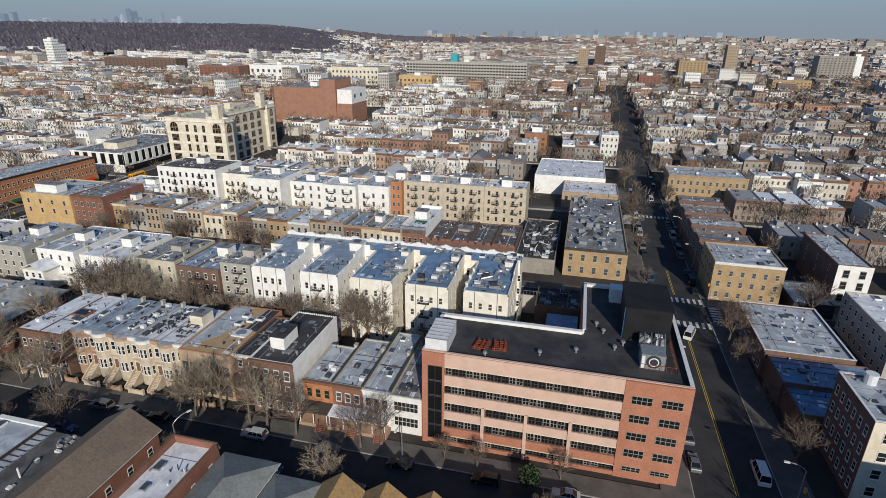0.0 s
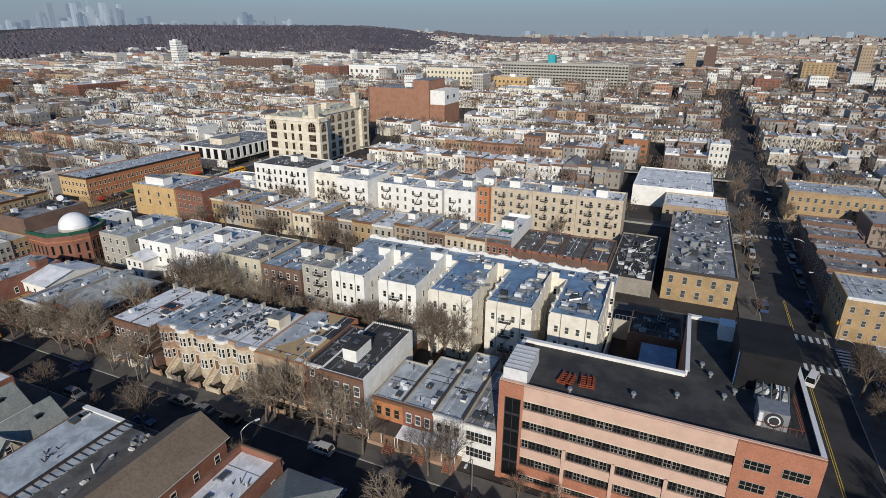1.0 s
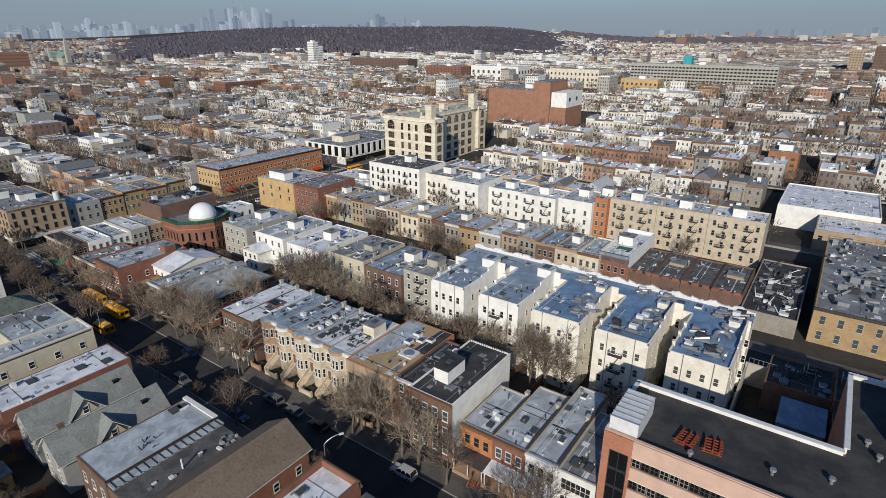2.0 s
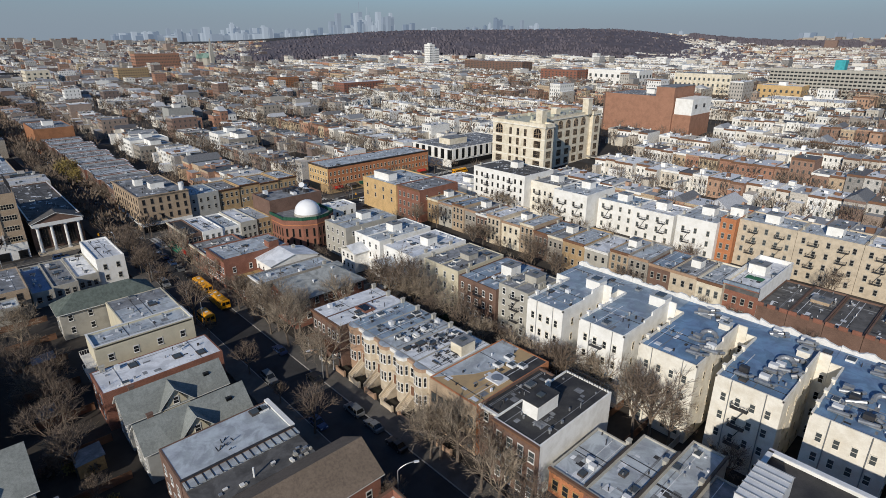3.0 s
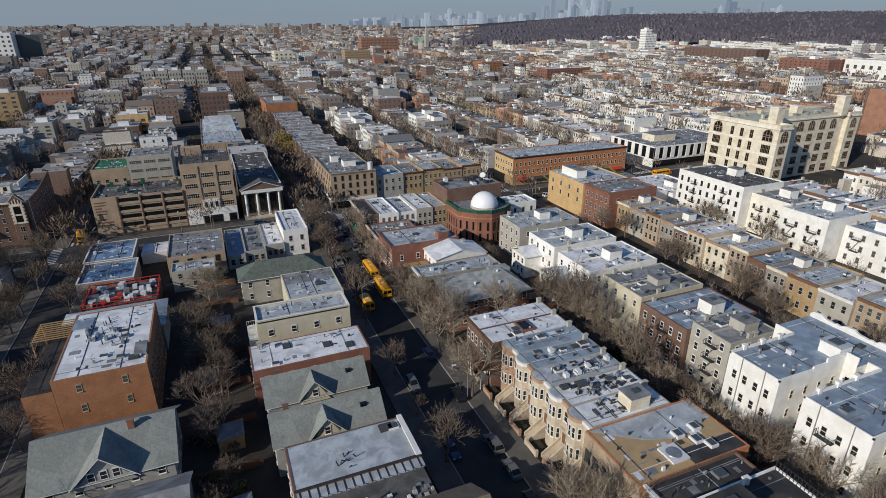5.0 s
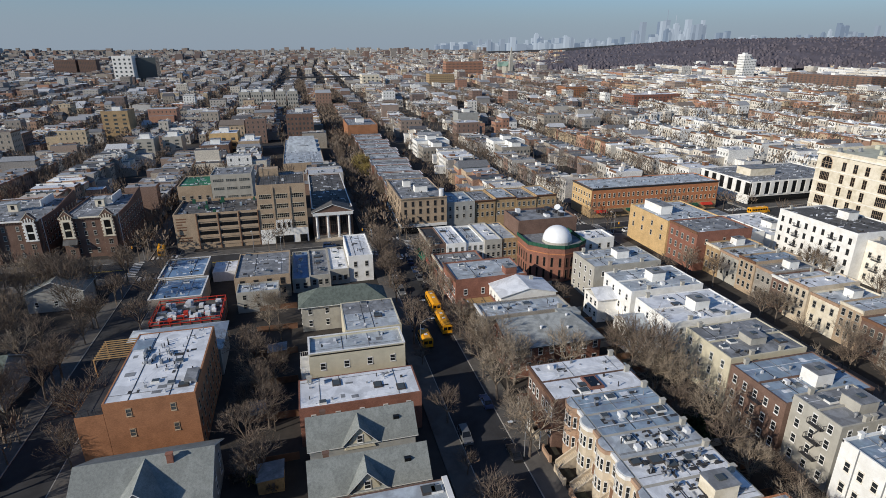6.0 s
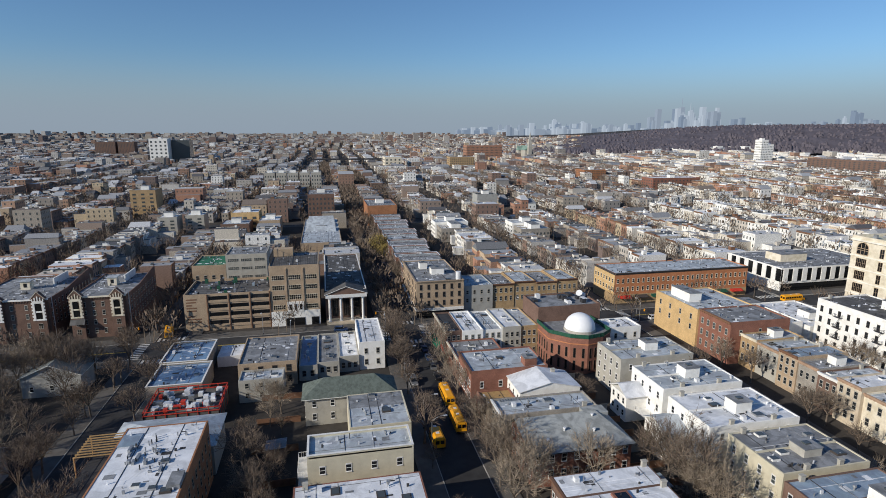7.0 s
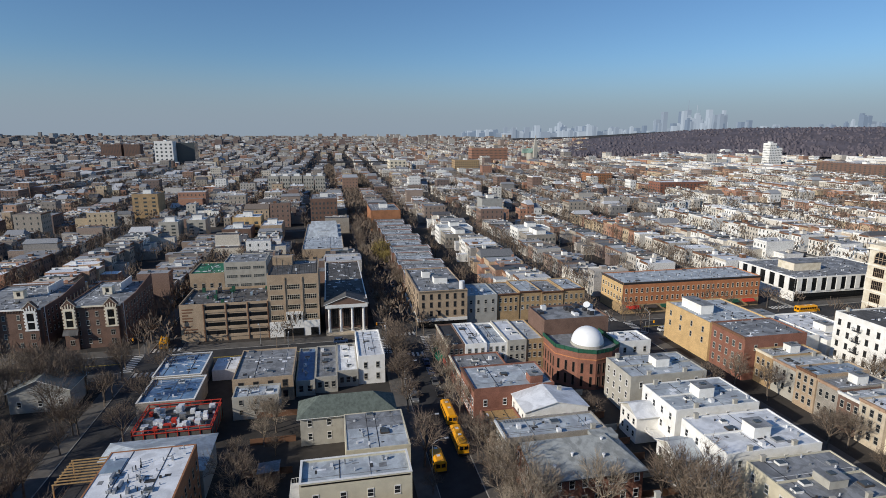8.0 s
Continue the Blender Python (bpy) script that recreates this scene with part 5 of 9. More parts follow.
b = flat_house("low_brick_house", "two-storey brick house with a snow-white roof", -122.4, -113.0, 35.0, 57.0, 8.0, "brick_red", "roof_white", faces={"E": (5, [1.4, 4.9], 0.9, 1.5), "S": (2, [1.4, 4.9], 1.0, 1.6), "N": (3, [1.4, 4.9], 1.0, 1.6)}, parapet=0.1, bits=6, chims=[(-121.5, 37)], cap_mat="")
for px, py in ((0.5, 3.5), (2.2, 7.6), (-2.0, -4)):
    sk = part("skylight", Soup().box(px - 1.0, px + 1.0, py - 0.8, py + 0.8, 7.7, 8.15), ["trim_dark"], b)
    part("pane", Soup().box(px - 0.8, px + 0.8, py - 0.6, py + 0.6, 8.15, 8.2), ["pane_soft"], sk)
cross_gable("narrow house with grey shingle roof and side gable", -111.8, -104.3, 36.5, 54.0, "shingle_grey", 1)
cross_gable("narrow house with grey-green shingle roof and cream gable", -101.2, -93.8, 36.5, 54.0, "shingle_grey", 2)
b = flat_house("long_white_roof_house", "long two-storey house with stained white roof and white parapet", -89.8, -80.6, 37.6, 55.6, 9.0, "brick_brown", "roof_silver", faces={"N": (3, [1.6, 5.2], 1, 1.7), "S": (3, [1.6, 5.2], 1, 1.7)}, parapet=0.12, bits=2, clutter=False)
rng = random.Random(64)
for k in range(9):
    px, py = rng.gauss(1.5, 0.9), rng.gauss(-1.0, 0.9)
    part("vent_pipe", Soup().tube((px, py, 8.9), (px + rng.uniform(-0.5, 0.5), py + rng.uniform(-0.5, 0.5), 8.95 + rng.uniform(0.3, 1.0)), 0.09, 0.09, 6), ["metal_dark"], b)
part("parapet_cap", Soup().box(-4.7, 4.7, 8.35, 9.15, 9.0, 9.35), ["trim_white"], b, "broad white front parapet")
part("side_wing", Soup().box(4.6, 11.7, -8.9, 8.9, -1, 8.2), ["brick_brown"], b, "lower brick wing")
part("side_roof", Soup().box(4.6, 11.6, -8.8, 8.8, 8.2, 8.3), ["roof_slate"], b, "dark tarred flat roof")
part("roof_strip", Soup().box(4.62, 6.3, -8.7, 9.1, 8.3, 8.62), ["roof_silver"], b, "pale metal strip along the higher roof")
for k in range(15):
    part("roof_rib", Soup().box(4.62, 6.6, -8.4 + k * 1.2, -8.3 + k * 1.2, 8.62, 8.72), ["metal_dark"], b)
part("edge_beam", Soup().box(4.55, 4.8, -9.0, 9.0, 9.0, 9.22), ["metal_dark"], b)
for k in range(16):
    px, py = rng.uniform(9.0, 11.4), rng.gauss(6.5, 1.2) if k % 3 else rng.uniform(-6, 4)
    part("rubble", Soup().box(px - 0.25, px + rng.uniform(0.1, 0.4), py - 0.2, min(py + rng.uniform(0.1, 0.5), 8.7), 8.3, 8.3 + rng.uniform(0.15, 0.5)), [rng.choice(["trim_white", "stucco_grey", "metal_grey"])], b)
part("vent_pipe", Soup().tube((10.2, -0.5, 8.2), (10.2, -0.5, 10.0), 0.16, 0.16, 8), ["metal_white"], b, "white roof stack")
pitched("brown_shingle_house", "brick house with a broad brown shingle gable roof", -73.4, -63.2, 30, 60.0, 8.2, 11.3, "y", "brick_red", "shingle_brown", {"E": (7, [4.6], 1.1, 1.6), "N": (3, [1.6, 4.8], 1.0, 1.6)}, 0.5)
b = flat_house("brown_parapet_house", "flat house with deep brown mansard edge and white roof", -59.4, -51.4, 34, 59.5, 8.6, "brick_red", "roof_white", parapet=1.3, bits=5, cap_mat="trim_brown", faces={"E": (6, [1.4, 4.6], 0.9, 1.5)})
part("mansard", Soup().solid([(-4.0, 12.6, 7.2), (4.0, 12.6, 7.2), (4.0, 13.3, 7.2), (-4.0, 13.3, 7.2)], [(-4.0, 12.45, 8.75), (4.0, 12.45, 8.75), (4.0, 12.6, 8.75), (-4.0, 12.6, 8.75)]), ["shingle_brown"], b)
pitched("grey_hip_house", "house with a wide grey hipped roof and skylight", -50.4, -41.2, 36, 59.6, 6.6, 8.8, "y", "siding_grey", "shingle_grey", {"E": (5, [1.4, 4.2], 0.9, 1.5)}, 0.4, 0.6)
pitched("grey_hip_house", "lower house with a grey hipped roof", -40.6, -33.2, 36, 58.0, 6.0, 7.8, "y", "siding_grey", "shingle_grey", {"E": (4, [1.4, 3.6], 0.9, 1.5)}, 0.4, 0.6)
for k in range(3):
    pitched("orange_gable_house", "small house with orange-tan shingle gable roof", -32.8 + k * 7.0, -26.6 + k * 7.0, 38, 58.4, 6.0, 8.4, "y", "brick_tan", "timber", {"E": (4, [2.0], 0.9, 1.5)}, 0.35)
for k in range(3):
    flat_house("row_house", "brick row house with grey flat roof near the avenue", -11 + k * 7.0, -4.05 + k * 7.0, 38, 57.5, 8.5, "brick_red", "roof_grey", faces={"N": (3, [1.6, 4.9], 1, 1.6)}, bits=4, seed=k)

b = pitched("green_hip_house", "pale stucco house with half green, half grey hipped roof", -164.6, -157.0, 35.8, 56.8, 7.3, 10.0, "y", "stucco_grey", "shingle_green", {"E": (5, [1.4, 4.6], 1.0, 1.6), "S": (2, [1.4, 4.6], 1.0, 1.6)}, 0.7, 0.5)
b = flat_house("low_grey_house", "low pale house with patched grey and silver roof", -155.8, -140.8, 45.4, 58.3, 7.5, "siding_cream", "roof_silver", faces={"E": (3, [1.4, 4.6], 1.0, 1.5)}, parapet=0.2, bits=6)
part("roof_patch", Soup().box(-7.3, -1.0, -6.2, 6.2, 7.38, 7.42), ["roof_grey"], b, "darker roof patch")
flat_house("back_house", "tan two-storey house with timber posts and grey roof", -200.5, -180.3, 17.8, 33.0, 7.0, "brick_tan", "roof_grey", faces={"E": (4, [1.2, 4.2], 1.3, 1.7)}, bits=5, frame="trim_dark")
flat_house("back_house", "small pale house with a grey roof", -178.5, -172, 19, 30, 6.0, "stucco_grey", "roof_silver", faces={"E": (3, [1.2, 3.8], 1.0, 1.4)}, bits=3)
# blue roof colour imitates shade
flat_house("low_shop", "one-storey shop with a roof coloured blue for shade", -205.8, -182, 33.4, 38.4, 4.4, "stucco_grey", "roof_deep", faces={"E": (2, [1.2], 1.2, 1.8)}, bits=9, group="low shops")
flat_house("low_shop", "one-storey shop with cluttered grey roof", -206, -183, 38.45, 44.4, 4.6, "stucco_grey", "roof_grey", faces={"E": (3, [1.5], 1.1, 1.7)}, bits=14, group="low shops")
flat_house("low_shop", "one-storey shop with white roof", -206.2, -185.6, 44.45, 50.1, 4.8, "stucco_grey", "roof_white", faces={"E": (3, [1.2], 1.1, 1.7)}, bits=12, group="low shops")
flat_house("corner_shop_house", "two-storey white corner house with bare white roof", -207, -186.2, 50.2, 57.6, 8.4, "stucco_white", "roof_white", faces={"E": (2, [1.5, 4.8], 1.0, 1.6), "N": (4, [1.5, 4.8], 1.0, 1.6)}, bits=3)

# ---- houses towards the next street ----
def big_brick():
    b = flat_house("white_roof_apartments", "orange brick apartment building with bright white roof and many pipes", -140.6, -116.0, 3.9, 18.3, 12.5, "brick_burnt", "roof_white", parapet=0.15, bits=6, seed=9,
                   faces={"E": (2, [5.6, 9.6], 0.9, 1.4), "N": (9, [1.4, 4.8, 8.2], 1.0, 1.7)}, frame="brick_tan", category="apartment building")
    part("side_deck", Soup().box(-12.3, 12.3, -11.6, -7.25, -1, 10.6), ["brick_burnt"], b)
    part("deck_floor", Soup().box(-12.2, 12.2, -11.5, -7.3, 10.6, 10.7), ["roof_black"], b)
    s = Soup()
    rails(s, [(12.2, -7.3, 10.7), (12.2, -11.5, 10.7), (-12.2, -11.5, 10.7)], 1.1, 0.05, 0.9)
    part("deck_railing", s, ["metal_dark"], b)
    s = Soup().box(-12, -4.4, -13.5, -13.3, 11.6, 11.8)
    pg = part("pergola", s, ["timber"], b, "bare timber pergola frame")
    part("beam", Soup().box(-12, -4.4, -7.6, -7.4, 11.6, 11.8), ["timber"], pg)
    for k in range(9):
        part("rafter", Soup().box(-12 + k * 0.9, -11.8 + k * 0.9, -13.6, -7.4, 11.8, 11.95), ["timber"], pg)
    for x in (-12, -4.6):
        part("post", Soup().box(x, x + 0.2, -13.5, -13.3, -1, 11.6), ["timber"], pg)
    rng = random.Random(8)
    z = 12.43
    for k in range(24):
        x, y = rng.gauss(-1.5, 2.6), rng.gauss(-1.5, 2.2)
        if abs(x) < 11 and abs(y) < 6.6:
            part("vent_pipe", Soup().tube((x, y, z), (x, y, z + rng.uniform(0.3, 1.0)), 0.1, 0.1, 7), [rng.choice(["metal_grey", "metal_dark"])], b)
    for k in range(9):
        x, y = rng.gauss(-1, 2.5), rng.gauss(-1.5, 2.0)
        part("duct", Soup().box(x, x + rng.uniform(0.6, 2.0), y, y + 0.45, z, z + rng.uniform(0.3, 0.8)), ["metal_grey"], b)
    part("hatch", Soup().box(5.4, 9.2, 5.0, 7.0, z, z + 0.9), ["roof_grey"], b, "grey roof hatch")
    part("tarpaulin", Soup().box(-9.8, -5.6, -6.9, -3.6, z, z + 0.12), ["roof_blue"], b)
    return b


big_brick()
b = pitched("villa", "detached grey house with complex shingle roof, dormer and chimney", -110.2, -97.0, 4.0, 22.0, 6.4, 10.4, "y", "siding_grey", "shingle_grey", {"E": (5, [1.6, 4.2], 1.1, 1.5), "N": (3, [1.6, 4.2], 1.0, 1.5)}, 0.7)
r = Soup()
for e in (-1, 1):
    ring = [(0.3, 0, 10.2), (7.6, 0, 10.2), (7.6, e * 4.6, 5.7), (0.3, e * 4.6, 5.7)]
    ring = ring[::-1] if e > 0 else ring
    r.solid(ring, [(x, y, z + 0.18) for x, y, z in ring], (1, 0, 1), True)
part("cross_roof", r, ["shingle_grey", "trim_white"], b)
part("gable_wall", Soup().solid([(6.4, -4.1, 5.0), (7.0, -4.1, 5.0), (7.0, 4.1, 5.0), (6.4, 4.1, 5.0)], [(6.4, -0.1, 9.9), (7.0, -0.1, 9.9), (7.0, 0.1, 9.9), (6.4, 0.1, 9.9)]), ["siding_grey"], b)
for u in (-1.6, 0.0, 1.6):
    put_window(b, "E", u, 7.02, 6.2, 1.0, 1.5)
chimney(b, 1.2, 3.6, 9.0, 2.2, "brick_red")
pitched("villa", "lower dark-roofed house beside the villa", -94.5, -84.0, 4, 24, 5.0, 7.6, "y", "siding_grey", "roof_grey", {"E": (4, [1.6], 1.1, 1.5)}, 0.5)
for k in range(1):
    pitched("villa", "detached house with grey shingle roof among bare trees", -80 + k * 15, -69 + k * 15, 4 + k % 2 * 2, 22, 6.0, 9.0, "y", "siding_cream" if k % 2 else "siding_grey", "shingle_grey" if k % 3 else "shingle_brown", {"N": (3, [1.6, 4.2], 1.0, 1.5), "E": (4, [1.6, 4.2], 1.0, 1.5)}, 0.5)
pitched("grey_hip_house", "wide low house with flat grey hipped roof", -153.8, -141.5, -1.0, 18.6, 6.8, 8.6, "y", "siding_grey", "roof_silver", {"E": (5, [1.4, 4.2], 1.0, 1.5)}, 0.6, 0.7)


def red_scaffold_lot():
    b = thing("building_site", "half-built lot with bright red steel frame and stacked pallets", "building site", (-168.5, 7.8, 0))
    part("slab", Soup().box(-6.2, 6.2, -8.2, 8.2, -0.5, 3.6), ["concrete"], b)
    s = Soup()
    for x in (-6.3, 6.3):
        for k in range(8):
            y = -8.2 + 16.4 * k / 7
            s.box(x - 0.07, x + 0.07, y - 0.07, y + 0.07, 0, 4.8)
    for y in (-8.2, 8.2):
        for k in range(6):
            x = -6.3 + 12.6 * k / 5
            s.box(x - 0.07, x + 0.07, y - 0.07, y + 0.07, 0, 4.8)
    for z in (3.7, 4.6):
        s.box(-6.5, 6.5, -8.3, -8.1, z, z + 0.16).box(-6.5, 6.5, 8.1, 8.3, z, z + 0.16).box(-6.4, -6.2, -8.2, 8.2, z, z + 0.16).box(6.2, 6.4, -8.2, 8.2, z, z + 0.16)
    part("steel_frame", s, ["scaffold_red"], b, "bright red steel guard frame")
    rng = random.Random(2)
    for k in range(52):
        x, y = rng.uniform(-5.4, 4.6), rng.uniform(-7.4, 6.6)
        part("pallet", Soup().box(x, x + rng.uniform(0.6, 1.5), y, y + rng.uniform(0.6, 1.6), 3.6, 3.6 + rng.uniform(0.4, 1.5)), [rng.choice(["metal_white", "metal_grey", "roof_white", "metal_white", "scaffold_red", "metal_dark"])], b)
    return b


red_scaffold_lot()
# the blue of both shed roofs is sky-lit shade put into the colour
flat_house("shade_blue_shed", "long low shed with roof coloured blue for sky-lit shade", -189.5, -175.4, -3.6, 9.8, 5.0, "brick_grey", "roof_deep", faces={"E": (3, [1.4], 1.2, 1.6)}, bits=4, cap_mat="trim_white")
flat_house("shade_blue_shed", "low corner shed with roof coloured blue for sky-lit shade", -205.3, -189.6, -4.0, 8.4, 5.4, "brick_grey", "roof_deep", faces={"E": (2, [1.4], 1.2, 1.6)}, bits=5, cap_mat="trim_white")
flat_house("white_cabin", "long white cabin beside the pavement", -205.5, -196.5, 9.6, 17.0, 3.2, "metal_white", "roof_white", bits=0, parapet=0.1)

# ---- across the far avenue ----
CLOSE[0] = False
def school():
    b = flat_house("school_building", "six-storey tan brick institute with white stone entrance", -252.0, -229.4, 22.2, 39.2, 22.0, "brick_tan", "roof_grey", parapet=0.5, bits=3, category="school building")
    X, y0 = 11.3, -8.5
    lev = [4.8, 8.4, 12.0, 15.6]
    for z in lev:
        for u in (-5.6, 0.0, 5.6):
            w = put_window(b, "E", u, X, z + 1.2, 4.2, 1.7, "stucco_cream", "pane_dark", "grid")
    for u in (-2.9, 2.9):
        part("pilaster", Soup().box(X, X + 0.25, u - 0.25, u + 0.25, 5.5, 21.0), ["brick_tan"], b)
    part("entrance", Soup().box(X, X + 0.5, -8.4, 8.4, -0.5, 5.4), ["stucco_white"], b, "white stone entrance storey")
    part("balcony_bay", Soup().box(X, X + 0.6, -2.8, 2.8, 5.0, 8.8), ["trim_white"], b)
    for u in (-1.8, 0, 1.8):
        put_window(b, "E", u, X + 0.6, 5.8, 1.1, 2.2, "trim_white", "pane_dark", "fixed")
    for u, w in ((-0.2, 6.5), (6.6, 2.6)):
        s = part("doorway", Soup().box(X + 0.5, X + 0.62, u - w / 2, u + w / 2, 0, 2.9), ["metal_dark"], b)
        part("pane", Soup().box(X + 0.62, X + 0.66, u - w / 2 + 0.2, u + w / 2 - 0.2, 0.2, 2.7), ["pane_dark"], s)
    for k, w in enumerate((3.4, 4.6, 2.2)):
        part("sign_bar", Soup().box(X + 0.5, X + 0.54, -4.6 + 0 * k, -4.6 + w, 4.2 - 0.5 * k, 4.45 - 0.5 * k), ["trim_dark"], b)
    s = Soup()
    rails(s, [(-6, -8, 22.0), (X - 0.3, -8, 22.0), (X - 0.3, 8, 22.0), (-6, 8, 22.0)], 3.2, 0.06, 0.8)
    part("roof_cage", s, ["metal_dark"], b, "dark wire fence round the roof court")
    part("roof_court", Soup().box(-6, X - 0.5, -7.8, 7.8, 21.58, 21.62), ["roof_slate"], b)
    part("plant_room", Soup().box(-9, -5, -8, -1, 21.5, 24.5), ["brick_tan"], b)
    return b


school()
b = flat_house("garage_building", "four-level tan brick garage with open dark decks and sign wall", -250.0, -229.4, -6.2, 22.1, 13.2, "brick_tan", "roof_slate", parapet=0.9, bits=2, category="garage building")
X = 10.3
for k in range(4):
    z = 2.3 + k * 2.9
    for u in (-3.0, 4.0, 11.0):
        w = part("opening", Soup().box(X - 0.05, X + 0.02, u - 3.2, u + 3.0, z, z + 1.35), ["metal_dark"], b)
        part("pane", Soup().box(X + 0.02, X + 0.03, u - 3.0, u + 2.8, z + 0.1, z + 1.25), ["pane_dark"], w)
    part("deck_edge", Soup().box(X, X + 0.22, -6.6, 14.0, z - 0.95, z - 0.1), ["brick_tan"], b)
for u in (-6.6, 0.5, 7.5, 14.0):
    part("post", Soup().box(X, X + 0.35, u - 0.15, u + 0.15, -0.5, 13.1), ["trim_brown"], b)
rng = random.Random(4)
for k in range(9):
    w = rng.uniform(3.0, 5.0) * (0.5 if k in (2, 6) else 1)
    if k != 5:
        part("sign_bar", Soup().box(X, X + 0.04, -13.4, -13.4 + w, 11.2 - k * 1.0, 11.65 - k * 1.0), ["trim_brown"], b)
for k in range(26):
    u, x = rng.uniform(-13, 13), rng.uniform(-9, 9)
    part("roof_unit", Soup().box(x, x + rng.uniform(0.4, 1.5), u, u + rng.uniform(0.4, 1.3), 12.3, 12.3 + rng.uniform(0.8, 2.2)), [rng.choice(["metal_dark", "trim_green", "metal_grey", "roof_blue"])], b)
flat_house("stepped_block", "pale blue-white stepped block behind the garage", -283, -266, 2, 18, 19, "stucco_grey", "roof_grey", faces={"E": (3, [5, 9, 12.6, 16], 4.2, 1.2, "grid")}, bits=6, category="apartment building")
flat_house("stepped_block", "tan brick block with bright green roof court", -286, -266, -11, 1.9, 15, "brick_tan", "roof_green", faces={"E": (4, [5, 9], 1.2, 1.8)}, bits=3, category="apartment building")


def portico():
    # roof material darkened to slate in place of the school's cast shade
    b = flat_house("columned_hall", "brick hall with white columned portico and pediment", -292, -231.5, 41.0, 55.8, 11.5, "brick_brown", "roof_slate", parapet=0.5, bits=5, category="hall", cap_mat="trim_white")
    X = 30.25
    part("steps", Soup().box(X, X + 5.0, -7.2, 7.2, -0.5, 0.5).box(X, X + 4.2, -7.2, 7.2, 0.5, 0.9), ["limestone"], b)
    for k in range(4):
        y = -5.9 + k * 3.93
        part("column", Soup().tube((X + 3.3, y, 0.9), (X + 3.3, y, 9.3), 0.5, 0.42, 14).box(X + 2.7, X + 3.9, y - 0.6, y + 0.6, 9.3, 9.7).box(X + 2.7, X + 3.9, y - 0.6, y + 0.6, 0.9, 1.2), ["trim_white"], b, "white stone column")
    part("entablature", Soup().box(X, X + 4.2, -7.3, 7.3, 9.7, 10.9), ["trim_white"], b)
    part("pediment", Soup().solid([(X, -7.3, 10.9), (X + 4.0, -7.3, 10.9), (X + 4.0, 7.3, 10.9), (X, 7.3, 10.9)], [(X, -0.05, 13.6), (X + 4.0, -0.05, 13.6), (X + 4.0, 0.05, 13.6), (X, 0.05, 13.6)]), ["brick_brown"], b)
    r = Soup()
    for e in (-1, 1):
        ring = [(X - 4, 0, 13.7), (X + 4.4, 0, 13.7), (X + 4.4, e * 7.7, 10.85), (X - 4, e * 7.7, 10.85)]
        ring = ring[::-1] if e > 0 else ring
        r.solid(ring, [(x, y, z + 0.2) for x, y, z in ring], (1, 0, 1), True)
    part("pediment_roof", r, ["roof_slate", "trim_white"], b)
    for u in (-3.9, 0, 3.9):
        put_window(b, "E", u, X, 1.6, 2.2, 6.5, "trim_dark", "pane_dark", "grid")


portico()
b = flat_house("corner_apartments", "four-storey tan brick corner apartments with pale shop band", -262, -227.6, 73.8, 91.8, 14.0, "brick_tan", "roof_grey", faces={"E": (6, [4.6, 7.8, 10.8], 1.0, 1.8), "S": (10, [4.6, 7.8, 10.8], 1.0, 1.8)}, cornice="brick_tan:SE", bits=16, category="apartment building", frame="trim_dark",
               bulk=[(-240, 84, 4, 5, 2.4), (-249, 80, 3, 3, 2.6)])
part("shop_band", Soup().box(17.2, 17.5, -9.0, 9.0, 2.6, 3.7).box(-17.2, 17.5, -9.3, -9.0, 2.6, 3.7), ["trim_white"], b, "pale shop sign band")
part("shop_front", Soup().box(17.2, 17.3, -8.8, 8.8, 0.1, 2.6), ["pane_dark"], b)
part("water_tank", Soup().tube((15.0, 7.4, 13.6), (15.0, 7.4, 16.6), 1.0, 1.0, 12), ["metal_white"], b, "white roof tank")
flat_house("blue_row_house", "dark blue-grey three-storey row house", -245, -229.0, 91.9, 103.6, 11.0, "siding_grey", "roof_blue", faces={"E": (4, [4.4, 7.6], 1.0, 1.6)}, bits=4)
for k in range(4):
    flat_house("row_house", "yellow brick row house with brown cornice and ivy", -246, -229.6 - 0.3 * (k % 2), 103.7 + k * 8.8, 112.4 + k * 8.8, 10.8 + 0.5 * (k % 2), "brick_yellow", "roof_silver" if k % 2 else "roof_grey", faces={"E": (4, [4.2, 7.4], 1.0, 1.7)}, cornice="trim_brown:E", bits=4, seed=k, group="row houses on the avenue")
b = flat_house("long_orange_building", "long three-storey orange brick row with pale shop fronts", -246, -229.0, 154.5, 216, 12.6, "brick_orange", "roof_silver", front={"S": "brick_gold"}, faces={"E": (27, [5.0, 8.4], 0.95, 1.7), "S": (7, [5.0, 8.4], 1.0, 1.7)}, cornice="trim_dark:SE", bits=20, category="apartment building", frame="stucco_cream", parapet=0.4)
part("shop_band", Soup().box(8.5, 8.75, -30.7, 30.7, 0.0, 3.6).box(-8.5, 8.75, -31.0, -30.75, 0, 3.9), ["brick_yellow"], b)
for k in range(8):
    part("awning", Soup().solid([(8.75, -29 + k * 7.4, 2.6), (10.2, -29 + k * 7.4, 2.3), (10.2, -23.5 + k * 7.4, 2.3), (8.75, -23.5 + k * 7.4, 2.6)], [(8.75, -29 + k * 7.4, 3.3), (10.2, -29 + k * 7.4, 2.4), (10.2, -23.5 + k * 7.4, 2.4), (8.75, -23.5 + k * 7.4, 3.3)], bottom=True), [("scaffold_red", "trim_dark", "trim_green", "scaffold_red")[k % 4]], b)
